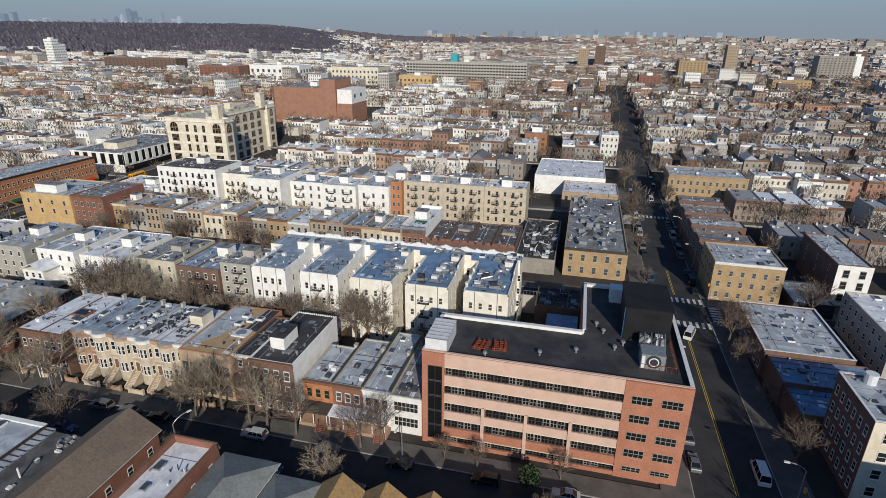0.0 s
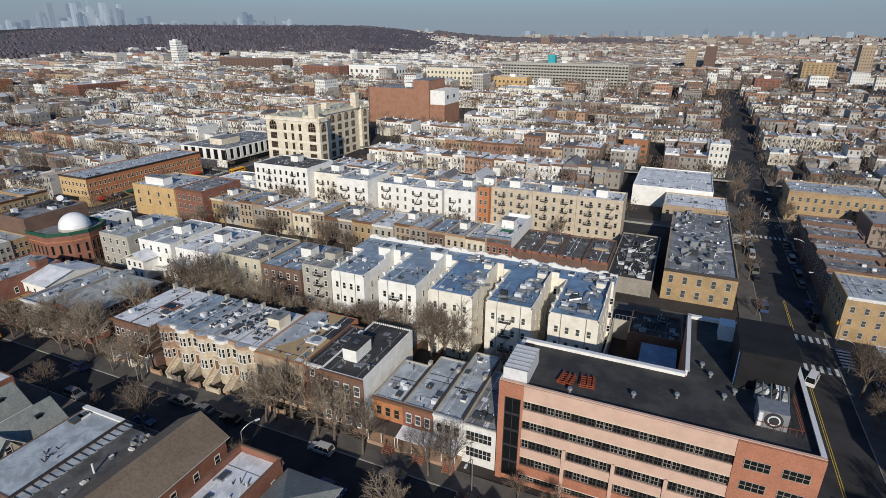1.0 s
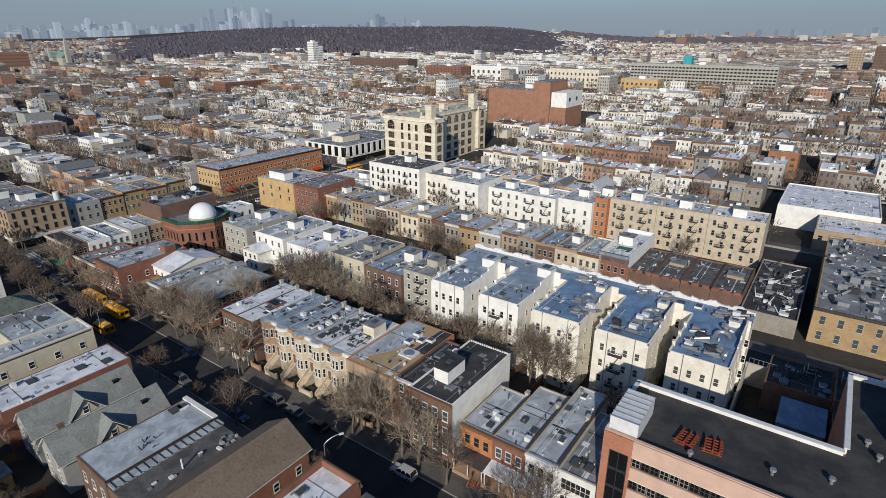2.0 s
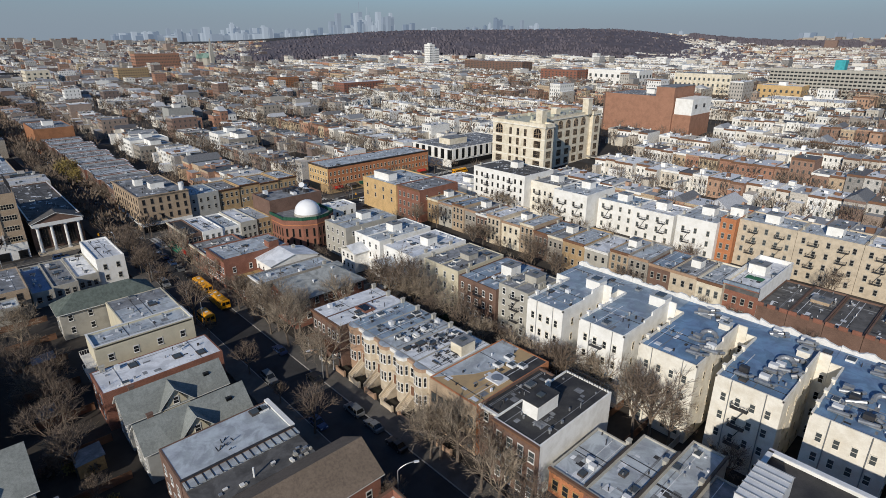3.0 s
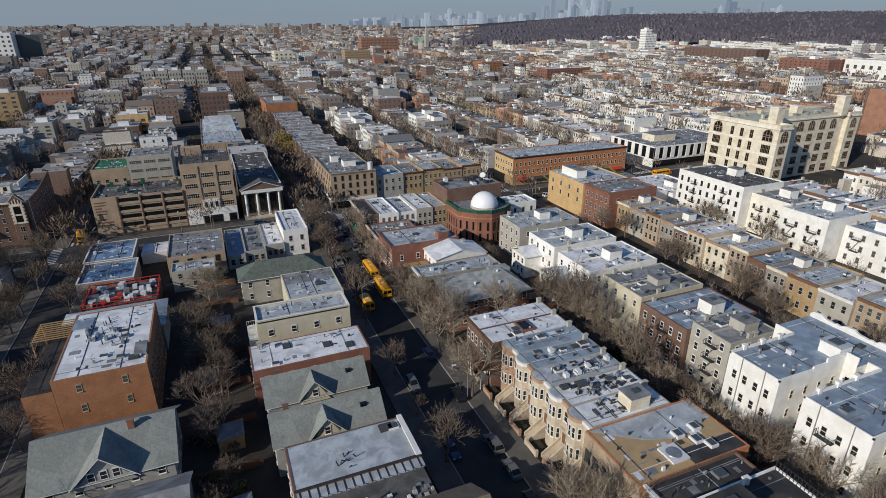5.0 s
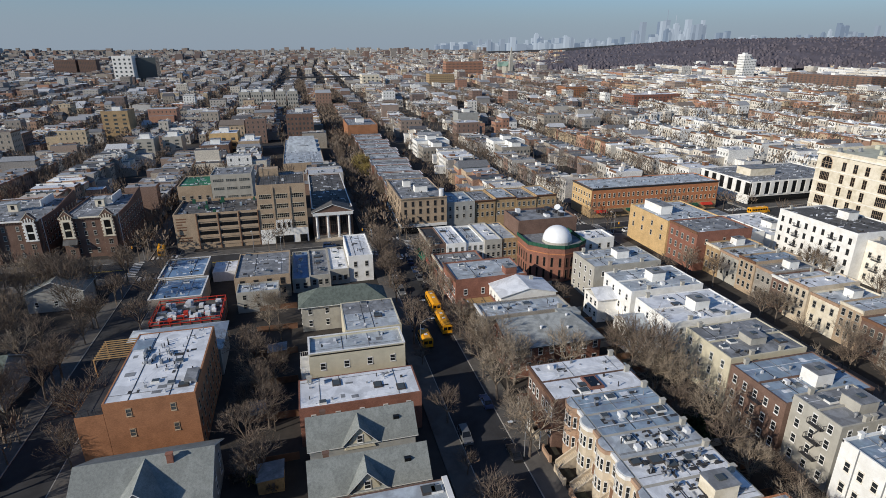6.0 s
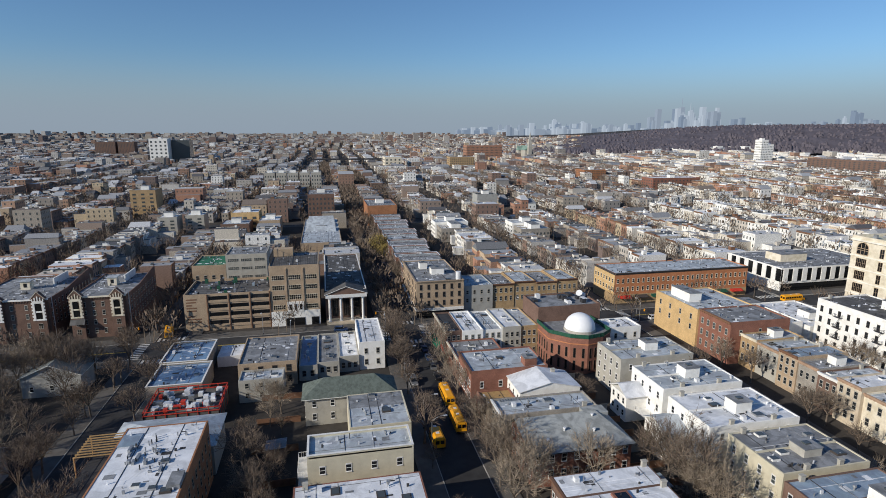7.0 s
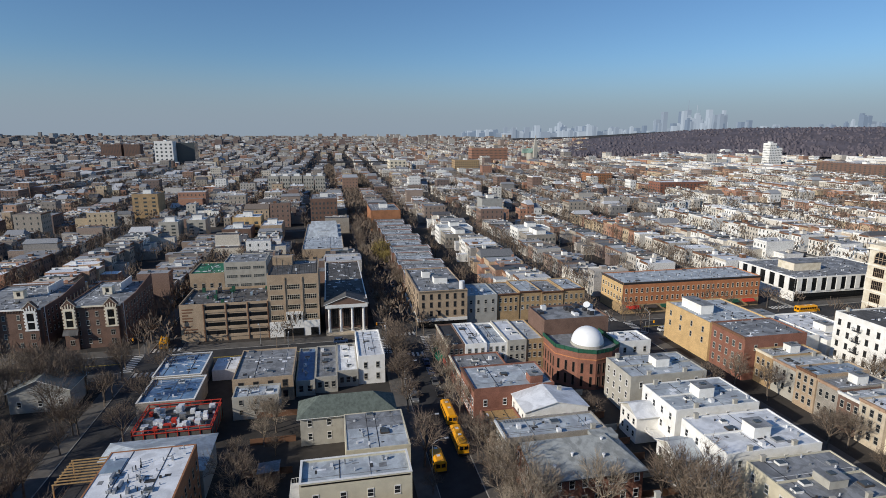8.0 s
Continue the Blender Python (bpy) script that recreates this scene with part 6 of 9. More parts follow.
b = flat_house("modern_block", "modern three-storey white block with black window strips", -262, -229.0, 233, 288, 10.8, "stucco_white", "roof_grey", bits=10, category="office building", bulk=[(-245, 250, 9, 14, 3.4)], bulk_wall="stucco_cream")
part("dark_band", Soup().box(16.5, 16.6, -27.4, 27.4, 4.8, 10.2).box(-16.4, 16.5, -27.6, -27.5, 4.8, 10.2), ["pane_dark"], b, "black glazed upper storeys")
part("dark_band", Soup().box(16.5, 16.6, -27, 27, 0.5, 3.8), ["pane_dark"], b)
for k in range(11):
    part("white_panel", Soup().box(16.6, 16.85, -26.6 + k * 4.9, -24.2 + k * 4.9, 4.6, 10.4), ["stucco_white"], b)
for k in range(6):
    part("white_panel", Soup().box(-15.6 + k * 5.4, -13.2 + k * 5.4, -27.85, -27.6, 4.6, 10.4), ["stucco_white"], b)


def castle(y0, y1, towers, stone, tint):
    """Dark apartments whose tower bays carry a pale toothed stone surround, a tall arched window and a small gable."""
    b = flat_house("gothic_apartments", f"dark brown brick apartments with {tint} gothic tower surrounds", -264, -230.5, y0, y1, 14.2, "brick_brown", "roof_grey", faces={"E": (6, [1.6, 4.7, 7.8, 10.8], 0.95, 1.6), "N": (12, [4.7, 7.8, 10.8], 1.0, 1.7)}, bits=16, parapet=0.5, category="apartment building", frame="stucco_grey", group="gothic apartments")
    X, Y = 16.75, (y1 - y0) / 2
    part("cornice", Soup().box(X, X + 0.5, -Y, Y, 14.0, 14.45), [stone], b, tint + " stone cornice")
    for k in range(int(Y * 2 / 0.8)):
        part("bracket", Soup().box(X, X + 0.35, -Y + 0.3 + k * 0.8, -Y + 0.6 + k * 0.8, 13.4, 14.0), ["brick_brown"], b)
    for u in towers:
        u -= (y0 + y1) / 2
        part("tower", Soup().box(X, X + 1.1, u - 1.9, u + 1.9, -0.5, 14.6), ["brick_brown"], b, "brick tower bay")
        s = Soup()
        for e in (-1, 1):
            s.box(X + 1.1, X + 1.3, min(u + e * 1.0, u + e * 1.6), max(u + e * 1.0, u + e * 1.6), 7.4, 14.0)
            for k in range(6):  # toothed outer edge
                s.box(X + 1.1, X + 1.28, min(u + e * 1.6, u + e * 1.95), max(u + e * 1.6, u + e * 1.95), 7.4 + k * 1.1, 7.95 + k * 1.1)
        s.box(X + 1.1, X + 1.3, u - 1.0, u + 1.0, 13.2, 14.0).box(X + 1.1, X + 1.28, u - 1.0, u + 1.0, 7.4, 7.9).box(X + 1.1, X + 1.24, u - 0.9, u + 0.9, 10.1, 10.6)
        for k in range(5):  # scallops under the gable
            s.box(X + 1.1, X + 1.3, u - 1.75 + k * 0.8, u - 1.45 + k * 0.8, 14.0, 14.7 + 0.45 * (2 - abs(k - 2)))
        part("tower_crown", s, [stone], b, tint + " toothed stone surround")
        part("tower_gable", Soup().solid([(X - 0.6, u - 2.1, 14.6), (X + 1.1, u - 2.1, 14.6), (X + 1.1, u + 2.1, 14.6), (X - 0.6, u + 2.1, 14.6)], [(X - 0.6, u - 0.1, 16.9), (X + 1.1, u - 0.1, 16.9), (X + 1.1, u + 0.1, 16.9), (X - 0.6, u + 0.1, 16.9)]), ["brick_brown"], b)
        for e in (-1, 1):
            part("gable_coping", Soup().tube((X + 1.1, u + e * 2.15, 14.6), (X + 1.1, u, 17.0), 0.13, 0.13, 5), ["limestone"], b)
        part("finial", Soup().tube((X + 1.0, u, 16.8), (X + 1.0, u, 17.9), 0.12, 0.05, 5), ["limestone"], b)
        part("arch_window", Soup().prism([(X + 1.1, u - 0.85), (X + 1.18, u - 0.85), (X + 1.18, u + 0.85), (X + 1.1, u + 0.85)], 7.9, 12.7).prism([(X + 1.1, u - 0.5), (X + 1.18, u - 0.5), (X + 1.18, u + 0.5), (X + 1.1, u + 0.5)], 12.7, 13.2), ["pane_dark"], b, "tall arched tower window")
        for zz in (1.6, 4.6):
            put_window(b, "E", u, X + 1.1, zz, 1.3, 1.8, "stucco_grey", "pane_dark", "grid")
    part("entrance_hood", Soup().solid([(X + 1.1, towers[0] - (y0 + y1) / 2 - 2.2, 6.1), (X + 2.4, towers[0] - (y0 + y1) / 2 - 2.2, 5.4), (X + 2.4, towers[0] - (y0 + y1) / 2 + 2.2, 5.4), (X + 1.1, towers[0] - (y0 + y1) / 2 + 2.2, 6.1)], [(X + 1.1, towers[0] - (y0 + y1) / 2 - 2.2, 7.0), (X + 1.2, towers[0] - (y0 + y1) / 2 - 2.2, 7.0), (X + 1.2, towers[0] - (y0 + y1) / 2 + 2.2, 7.0), (X + 1.1, towers[0] - (y0 + y1) / 2 + 2.2, 7.0)]), ["roof_slate"], b)
    part("roof_house", Soup().box(-1.2, 1.4, -2, 1.0, 13.6, 16.6), ["stucco_cream"], b, "small cream roof house")
    part("roof_house_cap", Soup().box(-1.5, 1.7, -2.3, 1.3, 16.6, 16.85), ["roof_silver"], b)
    part("roof_house_window", Soup().box(1.4, 1.46, -1.0, 0.0, 14.6, 16.0), ["pane_dark"], b)
    part("firewall", Soup().box(-14.5, -3.0, Y - 6.6, Y - 6.2, 13.6, 16.4), ["stucco_white"], b, "long white wall standing on the roof")
    part("downpipe", Soup().tube((X - 2.0, Y + 0.12, 0), (X - 2.0, Y + 0.12, 14.6), 0.12, 0.12, 6), ["metal_white"], b)
    part("end_parapet", Soup().solid([(-16.7, Y - 0.3, 14.2), (2, Y - 0.3, 14.2), (2, Y, 14.2), (-16.7, Y, 14.2)], [(-16.7, Y - 0.3, 16.6), (-6, Y - 0.3, 15.2), (-6, Y, 15.2), (-16.7, Y, 16.6)]), ["brick_brown"], b)
    return b


castle(-73, -47.2, (-70.5, -62.0, -49.8), "stucco_white", "white")
castle(-41.4, -24.0, (-38.9, -26.7), "stucco_cream", "cream")
pitched("villa", "dark detached house with a gable roof among trees", -196, -186, -36, -22, 5.6, 8.6, "x", "siding_grey", "shingle_grey", {"E": (3, [1.6], 1.0, 1.5)}, 0.5)
pitched("villa", "blue-grey detached house with a steep roof", -150, -138, -38, -22, 6.0, 9.4, "y", "siding_grey", "shingle_green", {"E": (3, [1.6, 4.2], 1.0, 1.5)}, 0.5)
pitched("villa", "brown detached house under bare trees", -122, -110, -40, -24, 6.0, 9.4, "y", "shingle_brown", "shingle_brown", {"N": (3, [1.6, 4.2], 1.0, 1.5)}, 0.5)


# ---- the next block to the north ----
b = flat_house("yellow_corner_building", "three-storey golden brick corner building with white bulkhead", -204.2, -181.5, 156.8, 178, 12.6, "brick_gold", "roof_silver", faces={"S": (4, [5.2, 8.6], 1.0, 1.7), "E": (4, [8.6], 1, 1.6)}, bits=6, bulk=[(-195, 162, 10, 4.5, 3.0)], category="apartment building")
flat_house("brick_row_house", "deep red brick row house with bay windows", -181.4, -167.5, 157.5, 178, 13.0, "brick_red", "roof_grey", faces={"S": (5, [1.8, 5.2, 8.8], 1.1, 1.8), "E": (3, [8.8], 1, 1.6)}, bits=4, cornice="trim_brown")
cols = ["brick_yellow", "brick_tan", "brick_brown", "stucco_grey", "brick_brown", "limestone", "brick_tan", "brick_grey", "stucco_cream", "brick_grey"]
rfs = ["roof_silver", "roof_white", "roof_silver", "roof_grey", "roof_blue", "roof_silver"]
x, k = -167.4, 0
rng = random.Random(21)
while x < -58:
    w = rng.choice([6.0, 6.2, 7.4, 8.0])
    h = rng.choice([9.2, 9.6, 10.4])
    if x + w > -57.5:
        w = -54.5 - x
    c = cols[(k * 3) % 10]
    flat_house("row_house", {"brick_yellow": "golden brick", "brick_tan": "tan brick", "brick_brown": "brown brick", "stucco_cream": "cream rendered", "brick_red": "red brick", "limestone": "limestone", "brick_grey": "grey brick", "stucco_grey": "grey rendered"}[c] + " street row house with bracketed cornice",
               x, x + w - 0.03, 161.0 + rng.uniform(-0.4, 0.6), 177, h, c, rfs[(k * 5) % 6], faces={"S": (3, [1.6, 4.6, 7.2][: 3 if h > 10 else 2] if h > 10 else [1.9, 5.6], 1.0, 1.8), "E": (2, [6.0], 0.9, 1.5)},
               cornice=rng.choice(["trim_brown", "trim_white", "stucco_cream", "brownstone"]), bits=5, seed=k, group="row houses across the second street", bulk=[(x + w / 2, 170, 2.6, 3.2, 2.1)] if k % 3 == 0 else None, chims=[(x + 0.4, 174)])
    x += w
    k += 1
b = flat_house("terrace_house", "narrow red brick house with slate mansard and white roof terrace", -55.2, -46.6, 162.8, 188, 10.6, "stucco_white", "roof_white", front={"S": "brick_red"}, faces={"S": (4, [1.8, 5.2], 1.0, 1.7)}, bits=2, cornice="roof_blue", parapet=1.2, bulk=[(-51.6, 177, 4.2, 4, 2.6)], bulk_wall="stucco_white")
part("terrace_mat", Soup().box(-2.0, 2.2, -4.5, -2.0, 9.45, 9.52), ["roof_green"], b, "green mat on the terrace")
part("mansard", Soup().solid([(-4.3, -12.9, 8.4), (4.3, -12.9, 8.4), (4.3, -12.3, 8.4), (-4.3, -12.3, 8.4)], [(-4.3, -12.5, 10.75), (4.3, -12.5, 10.75), (4.3, -12.3, 10.75), (-4.3, -12.3, 10.75)]), ["roof_slate"], b, "slate mansard front")
for k, (a, c) in enumerate(((-46.7, -40.0), (-39.9, -32.4), (-32.3, -24.8), (-24.7, -17.2))):
    b = flat_house("low_brick_garage", "low brick building with dark roof and stepped parapet", a, c, 163.0, 184.5, 6.7 + 0.3 * (k % 2), "brick_brown", "roof_slate", bits=3, parapet=0.5, bulk=[((a + c) / 2, 176, 4.0, 3.6, 0.8)] if k % 2 else None, bulk_wall="brick_tan", group="low brick buildings")
    s = Soup()
    for i in range(3):
        s.box(-3.6 + i * 2.6, -1.8 + i * 2.6, -11.0, -10.7, 6.5, 7.5)
    part("stepped_parapet", s, ["brick_red"], b, "wavy red brick parapet")
b = flat_house("golden_brick_building", "two-storey golden brick building crowded with roof ducts", -2.0, 16.6, 161.2, 222, 9.2, "brick_yellow", "roof_grey", faces={"S": (5, [1.2, 5.2], 1.2, 2.2), "E": (24, [5.2], 1.0, 1.7)}, bits=10, cornice="trim_dark", parapet=0.6, category="commercial building", frame="trim_white")
rng = random.Random(31)
for k in range(46):
    px, py = rng.uniform(-8.4, 7.6), rng.uniform(-27, 28)
    q = rng.random()
    if q < 0.55:
        s = Soup().box(px, px + rng.uniform(0.7, 3.0), py, py + rng.uniform(0.5, 1.8), 8.6, 8.6 + rng.uniform(0.6, 2.0))
    else:
        s = Soup().tube((px, py, 9.2), (px + rng.uniform(-3, 3), py + rng.uniform(-2, 4), 9.6), 0.35, 0.35, 8)
    part("roof_duct", s, [rng.choice(["metal_grey", "roof_grey", "metal_grey", "metal_dark"])], b)
b = flat_house("yard_building", "low yard building with open metal racks beside the golden building", -16.9, -4.5, 160, 200, 5.0, "brick_grey", "roof_black", bits=8)
for k in range(30):
    px, py = rng.uniform(-5, 4), rng.uniform(-19, 17)
    part("metal_rack", Soup().tube((px, py, 5.0), (px + rng.uniform(-3, 4), py + rng.uniform(-3, 3), 6.4), 0.1, 0.1, 5).box(px, px + rng.uniform(0.5, 2.2), py, py + rng.uniform(0.4, 1.4), 4.5, 4.8 + rng.uniform(0.1, 1.0)), [rng.choice(["metal_grey", "metal_white", "metal_dark"])], b)
flat_house("low_white_shop", "low white commercial building with a cluttered pale roof", -204.0, -180.0, 180.0, 196.0, 6.4, "stucco_white", "roof_silver", faces={"W": (5, [1.4], 1.6, 1.8)}, bits=14, category="commercial building", bulk=[(-198, 190, 6, 5, 2.6)])
flat_house("low_white_shop", "low white garage with a plain roof", -204.0, -178.0, 197.0, 216.0, 5.2, "stucco_white", "roof_white", bits=10, category="commercial building", bulk=[(-188, 206, 5, 4, 2.2)])
# north row of that block
TEN = [(-176.5, -147.8, 15.6, "stucco_white", "roof_slate", 9, 196.8), (-147.7, -133.2, 13.4, "stucco_pale", "roof_grey", 5, 201.0), (-133.1, -118.0, 13.4, "stucco_white", "roof_silver", 4, 196.6), (-117.0, -102.0, 11.6, "stucco_white", "roof_blue", 4, 203.0), (-101.9, -87.0, 11.6, "stucco_white", "roof_white", 4, 201.5), (-84.8, -71.9, 13.2, "stucco_white", "roof_silver", 3, 199.0),
       (-71.8, -67.2, 15, "brick_orange", "roof_silver", 2, 201.0), (-67.1, -51.0, 15, "limestone", "roof_silver", 5, 203.5), (-50.9, -34.6, 15, "limestone", "roof_silver", 5, 203.5), (-34.5, -18.4, 15, "limestone", "roof_white", 5, 203.5)]
for k, (a, c, h, wall, roof, n, y0) in enumerate(TEN):
    lv = [1.5 + i * 3.4 for i in range(int((h - 1) / 3.4))]
    b = flat_house("tenement", {"stucco_white": "white rendered", "stucco_grey": "grey rendered", "brick_grey": "grey brick", "brick_orange": "narrow orange brick", "limestone": "tan stone-faced", "stucco_pale": "cream rendered"}[wall] + " tenement with fire escapes and a pale roof", a, c, y0, 216, h, wall, roof, faces={"S": (n, lv, 1.0, 1.7)}, bits=8, seed=k + 5,
                   category="apartment building", group="far tenements", bulk=[((a + c) / 2, 209, 4, 4, 2.6)], frame="trim_dark" if k == 0 else "trim_white", chims=[(a + 0.5, y0 + 4), (c - 0.5, y0 + 2)])
    for u in ((c - a) * -0.22, (c - a) * 0.24)[: 0 if k == 6 else 1 if k in (3, 5) else 2]:
        fire_escape(b, "S", u, y0 - (y0 + 216) / 2, lv[1:])
# corner block north of the third street
flat_house("white_flank_building", "plain white-flanked commercial building", -19.5, 12.0, 252, 290, 8.6, "stucco_white", "roof_white", bits=8, category="commercial building", z=1.0, low=-3)
b = flat_house("tan_commercial_building", "tan brick commercial building with arched upper windows", -6.0, 17.0, 232, 251.9, 7.5, "brick_tan", "roof_white", faces={"S": (7, [3.8], 1.4, 1.8)}, bits=4, category="commercial building", z=0.3, low=-3)


# ---- east of the near avenue ----
b = flat_house("corner_apartments", "three-storey golden brick house facing the avenue corner", 38.6, 56.4, 153.6, 170, 12.0, "brick_yellow", "roof_silver", faces={"S": (6, [1.6, 4.8, 8.0], 1.0, 1.6), "W": (5, [4.8, 8.0], 1.0, 1.6)}, bits=6, cornice="trim_white", category="apartment building")
# brown walls and grey roofs put the avenue's shade into the colour
for k in range(8):
    flat_house("row_house", "brick shop house along the shaded avenue", 38.9, 56.0 - (k % 3), 170.1 + k * 7.6, 177.6 + k * 7.6, 9 + (k % 2), "brick_brown", ("roof_silver", "roof_grey", "roof_grey")[k % 3], faces={"W": (3, [4.4, 7.0], 0.9, 1.5), "E": (2, [4.4], 0.9, 1.5)}, bits=5, seed=k, group="shop houses on the near avenue")
b = flat_house("corner_apartments", "amber brick three-storey corner building with bracketed cornice", 38.4, 70.5, 253.5, 272, 12.6, "brick_yellow", "roof_silver", faces={"S": (12, [1.4, 5.0, 8.4], 1.1, 1.8), "W": (5, [5.0, 8.4], 1.0, 1.7)}, bits=8, cornice="brick_tan", category="apartment building", z=0.6, low=-3, chims=[(55, 268)])
b = flat_house("low_roof_shop", "low shop with grey roof in the avenue's shade", 42.5, 60.0, 116.8, 141.0, 6.6, "brick_brown", "roof_silver", faces={"W": (8, [1.4], 1.6, 1.8)}, bits=10, cap_mat="metal_white")
# the shaded stretch of low roofs is coloured deep blue on these two
flat_house("low_roof_shop", "low shop with shade painted deep blue on its roof", 43.6, 66.0, 96.5, 106.0, 5.2, "brick_brown", "roof_deep", bits=6)
flat_house("low_roof_shop", "second low shop with a roof coloured deep blue for shade", 43.2, 62.0, 106.1, 116.6, 5.6, "brick_brown", "roof_deep", bits=8)
# never in view: added only to throw shade over the avenue and pavement
flat_house("unseen_shade_block", "plain brown block out of view, added to shade the avenue", 47.0, 76.0, 20.0, 55.5, 21.0, "brick_brown", "roof_grey", bits=4, category="apartment building")
b = flat_house("brown_corner_house", "brown brick corner house with pale bays and white roof edge", 47.0, 64, 82.0, 95.6, 15.5, "brick_brown", "roof_silver", front={"S": "stucco_cream"}, faces={"W": (6, [1.6, 5.0, 8.4, 11.8], 1.0, 1.7), "S": (4, [1.6, 5.0, 8.4, 11.8], 1.4, 1.8)}, bits=5, cap_mat="metal_white")
part("water_tank", Soup().tube((-4.5, 5.0, 15.0), (-4.5, 5.0, 17.0), 1.0, 1.0, 12), ["metal_white"], b, "white roof tank")
flat_house("white_arched_house", "white three-storey house with arched windows", 70.8, 79.4, 160, 187, 12.0, "brick_brown", "roof_silver", front={"S": "stucco_white"}, faces={"S": (2, [1.4, 5.0, 8.4], 1.6, 2.2), "W": (3, [5.0, 8.4], 0.9, 1.6)}, bits=3)
flat_house("pale_block", "pale rendered apartment block with small windows", 67.2, 95, 120.6, 145.0, 10.5, "stucco_grey", "roof_white", faces={"W": (8, [1.4, 4.6, 7.6], 1.0, 1.5), "S": (6, [1.4, 4.6, 7.6], 1.0, 1.5)}, bits=6, category="apartment building")
flat_house("scaffold_shed", "low shed with blue tarpaulin and boards", 58.6, 68.5, 150, 165, 4.0, "metal_dark", "roof_blue", bits=6)

# ---- landmarks farther off ----
def arch_window(b, side, u, at, z, w, h, frame="brick_tan"):
    """A window with a round head: a proud frame of voussoirs, bars and a dark pane."""
    n, r = 8, w / 2
    def ring(r, lo, hi):
        return [(-r, lo), (r, lo)] + [(r * math.cos(math.pi * k / n), hi + r * math.sin(math.pi * k / n)) for k in range(n + 1)]
    outer, inner = ring(r + 0.22, -0.1, h - r), ring(r, 0.1, h - r)
    s = Soup()
    for k in range(len(outer)):
        j = (k + 1) % len(outer)
        (a, c), (d, e), (f, g), (p, q) = outer[k], outer[j], inner[j], inner[k]
        s.face([(a, -0.16, c), (d, -0.16, e), (f, -0.16, g), (p, -0.16, q)])
        s.face([(d, -0.16, e), (a, -0.16, c), (a, 0.0, c), (d, 0.0, e)])
    for x in (-r / 3, r / 3):
        s.box(x - 0.08, x + 0.08, -0.12, -0.04, 0.1, h - r * 0.2)
    for z0 in (h * 0.36, h - r):
        s.box(-r, r, -0.12, -0.04, z0 - 0.08, z0 + 0.08)
    x, y = (u, at) if side in "SN" else (at, u)
    w0 = part("window", s, [frame], b, at=pose(x, y, z, 0, 0, TURN[side]))
    g = Soup()
    g.face([(p, -0.05, q) for p, q in inner])
    part("pane", g, ["pane_dark"], w0)


def factory():
    zz = lie(-190, 240)
    b = thing("factory_building", "six-storey cream factory loft with arched top windows and towers", "factory", (-207.5, 243, zz))
    H = 28.6 - zz
    part("wall", Soup().prism([(0, 0), (34, 0), (34, 7), (19.5, 7), (19.5, 61), (21.5, 61), (21.5, 69), (0, 69)], -6, H - 0.7, bottom=False), ["stucco_cream"], b)
    part("roof", Soup().prism([(0.4, 0.4), (33.6, 0.4), (33.6, 6.6), (19.1, 6.6), (19.1, 61.4), (21.1, 61.4), (21.1, 68.6), (0.4, 68.6)], H - 0.7, H - 0.6), ["roof_pale"], b)
    for x0, x1, y0, y1 in ((-0.2, 34.2, -0.2, 0.5), (-0.2, 0.5, 0.5, 69), (33.5, 34.2, 0.5, 7.2), (19.0, 33.5, 6.5, 7.2), (19.0, 19.7, 7.2, 61), (19.0, 21.7, 60.8, 61.4), (21.0, 21.7, 61.4, 69)):
        part("parapet", Soup().box(x0, x1, y0, y1, H - 0.9, H + 0.4), ["stucco_cream"], b)
        part("cornice", Soup().box(x0 - 0.35, x1 + 0.35, y0 - 0.35, y1 + 0.35, H - 1.5, H - 0.9), ["stucco_pale"], b)
    for px, py, hh in ((27.0, 3.6, 6.2), (19.3, 55.6, 7.4), (9.0, 40.0, 2.6)):
        part("stair_tower", Soup().box(px - 1.9, px + 1.9, py, py + 4.0, H - 1, H + hh), ["stucco_cream"], b)
        part("tower_cap", Soup().box(px - 2.1, px + 2.1, py - 0.2, py + 4.2, H + hh, H + hh + 0.4), ["stucco_pale"], b)
    for r in range(5):
        z = H - 6.6 - r * 4.9
        for u in (4.6, 29.4):
            if r == 0:
                arch_window(b, "S", u, 0, z, 4.4, 4.6)
            else:
                put_window(b, "S", u, 0, z, 4.2, 3.4, "brick_tan", "pane_dark", "grid")
        for u in (12.2, 17.0, 21.8):
            put_window(b, "S", u, 0, z, 1.7, 3.5, "brick_tan", "pane_dark", "grid")
        for k in range(7):
            u = 11.0 + k * 7.2
            (arch_window if r == 0 else put_window)(b, "E", u, 19.5, z, 3.8, 4.2 if r == 0 else 3.4, *(() if r == 0 else ("brick_tan", "pane_dark", "grid")))
        (arch_window if r == 0 else put_window)(b, "E", 3.5, 34, z, 3.8, 4.4 if r == 0 else 3.4, *(() if r == 0 else ("brick_tan", "pane_dark", "grid")))
        (arch_window if r == 0 else put_window)(b, "E", 65, 21.5, z, 3.6, 4.2 if r == 0 else 3.4, *(() if r == 0 else ("brick_tan", "pane_dark", "grid")))
        part("sill_band", Soup().box(-0.12, 34.12, -0.12, 0.02, z - 0.9, z - 0.5), ["stucco_pale"], b)
    rng = random.Random(28)
    for k in range(16):
        px, py = rng.uniform(2, 17), rng.uniform(2, 60)
        part("roof_unit", Soup().box(px, px + rng.uniform(0.8, 3), py, py + rng.uniform(0.8, 2.4), H - 0.6, H + rng.uniform(0.2, 1.2)), [rng.choice(["metal_grey", "roof_grey", "roof_pale"])], b)
    return b


factory()


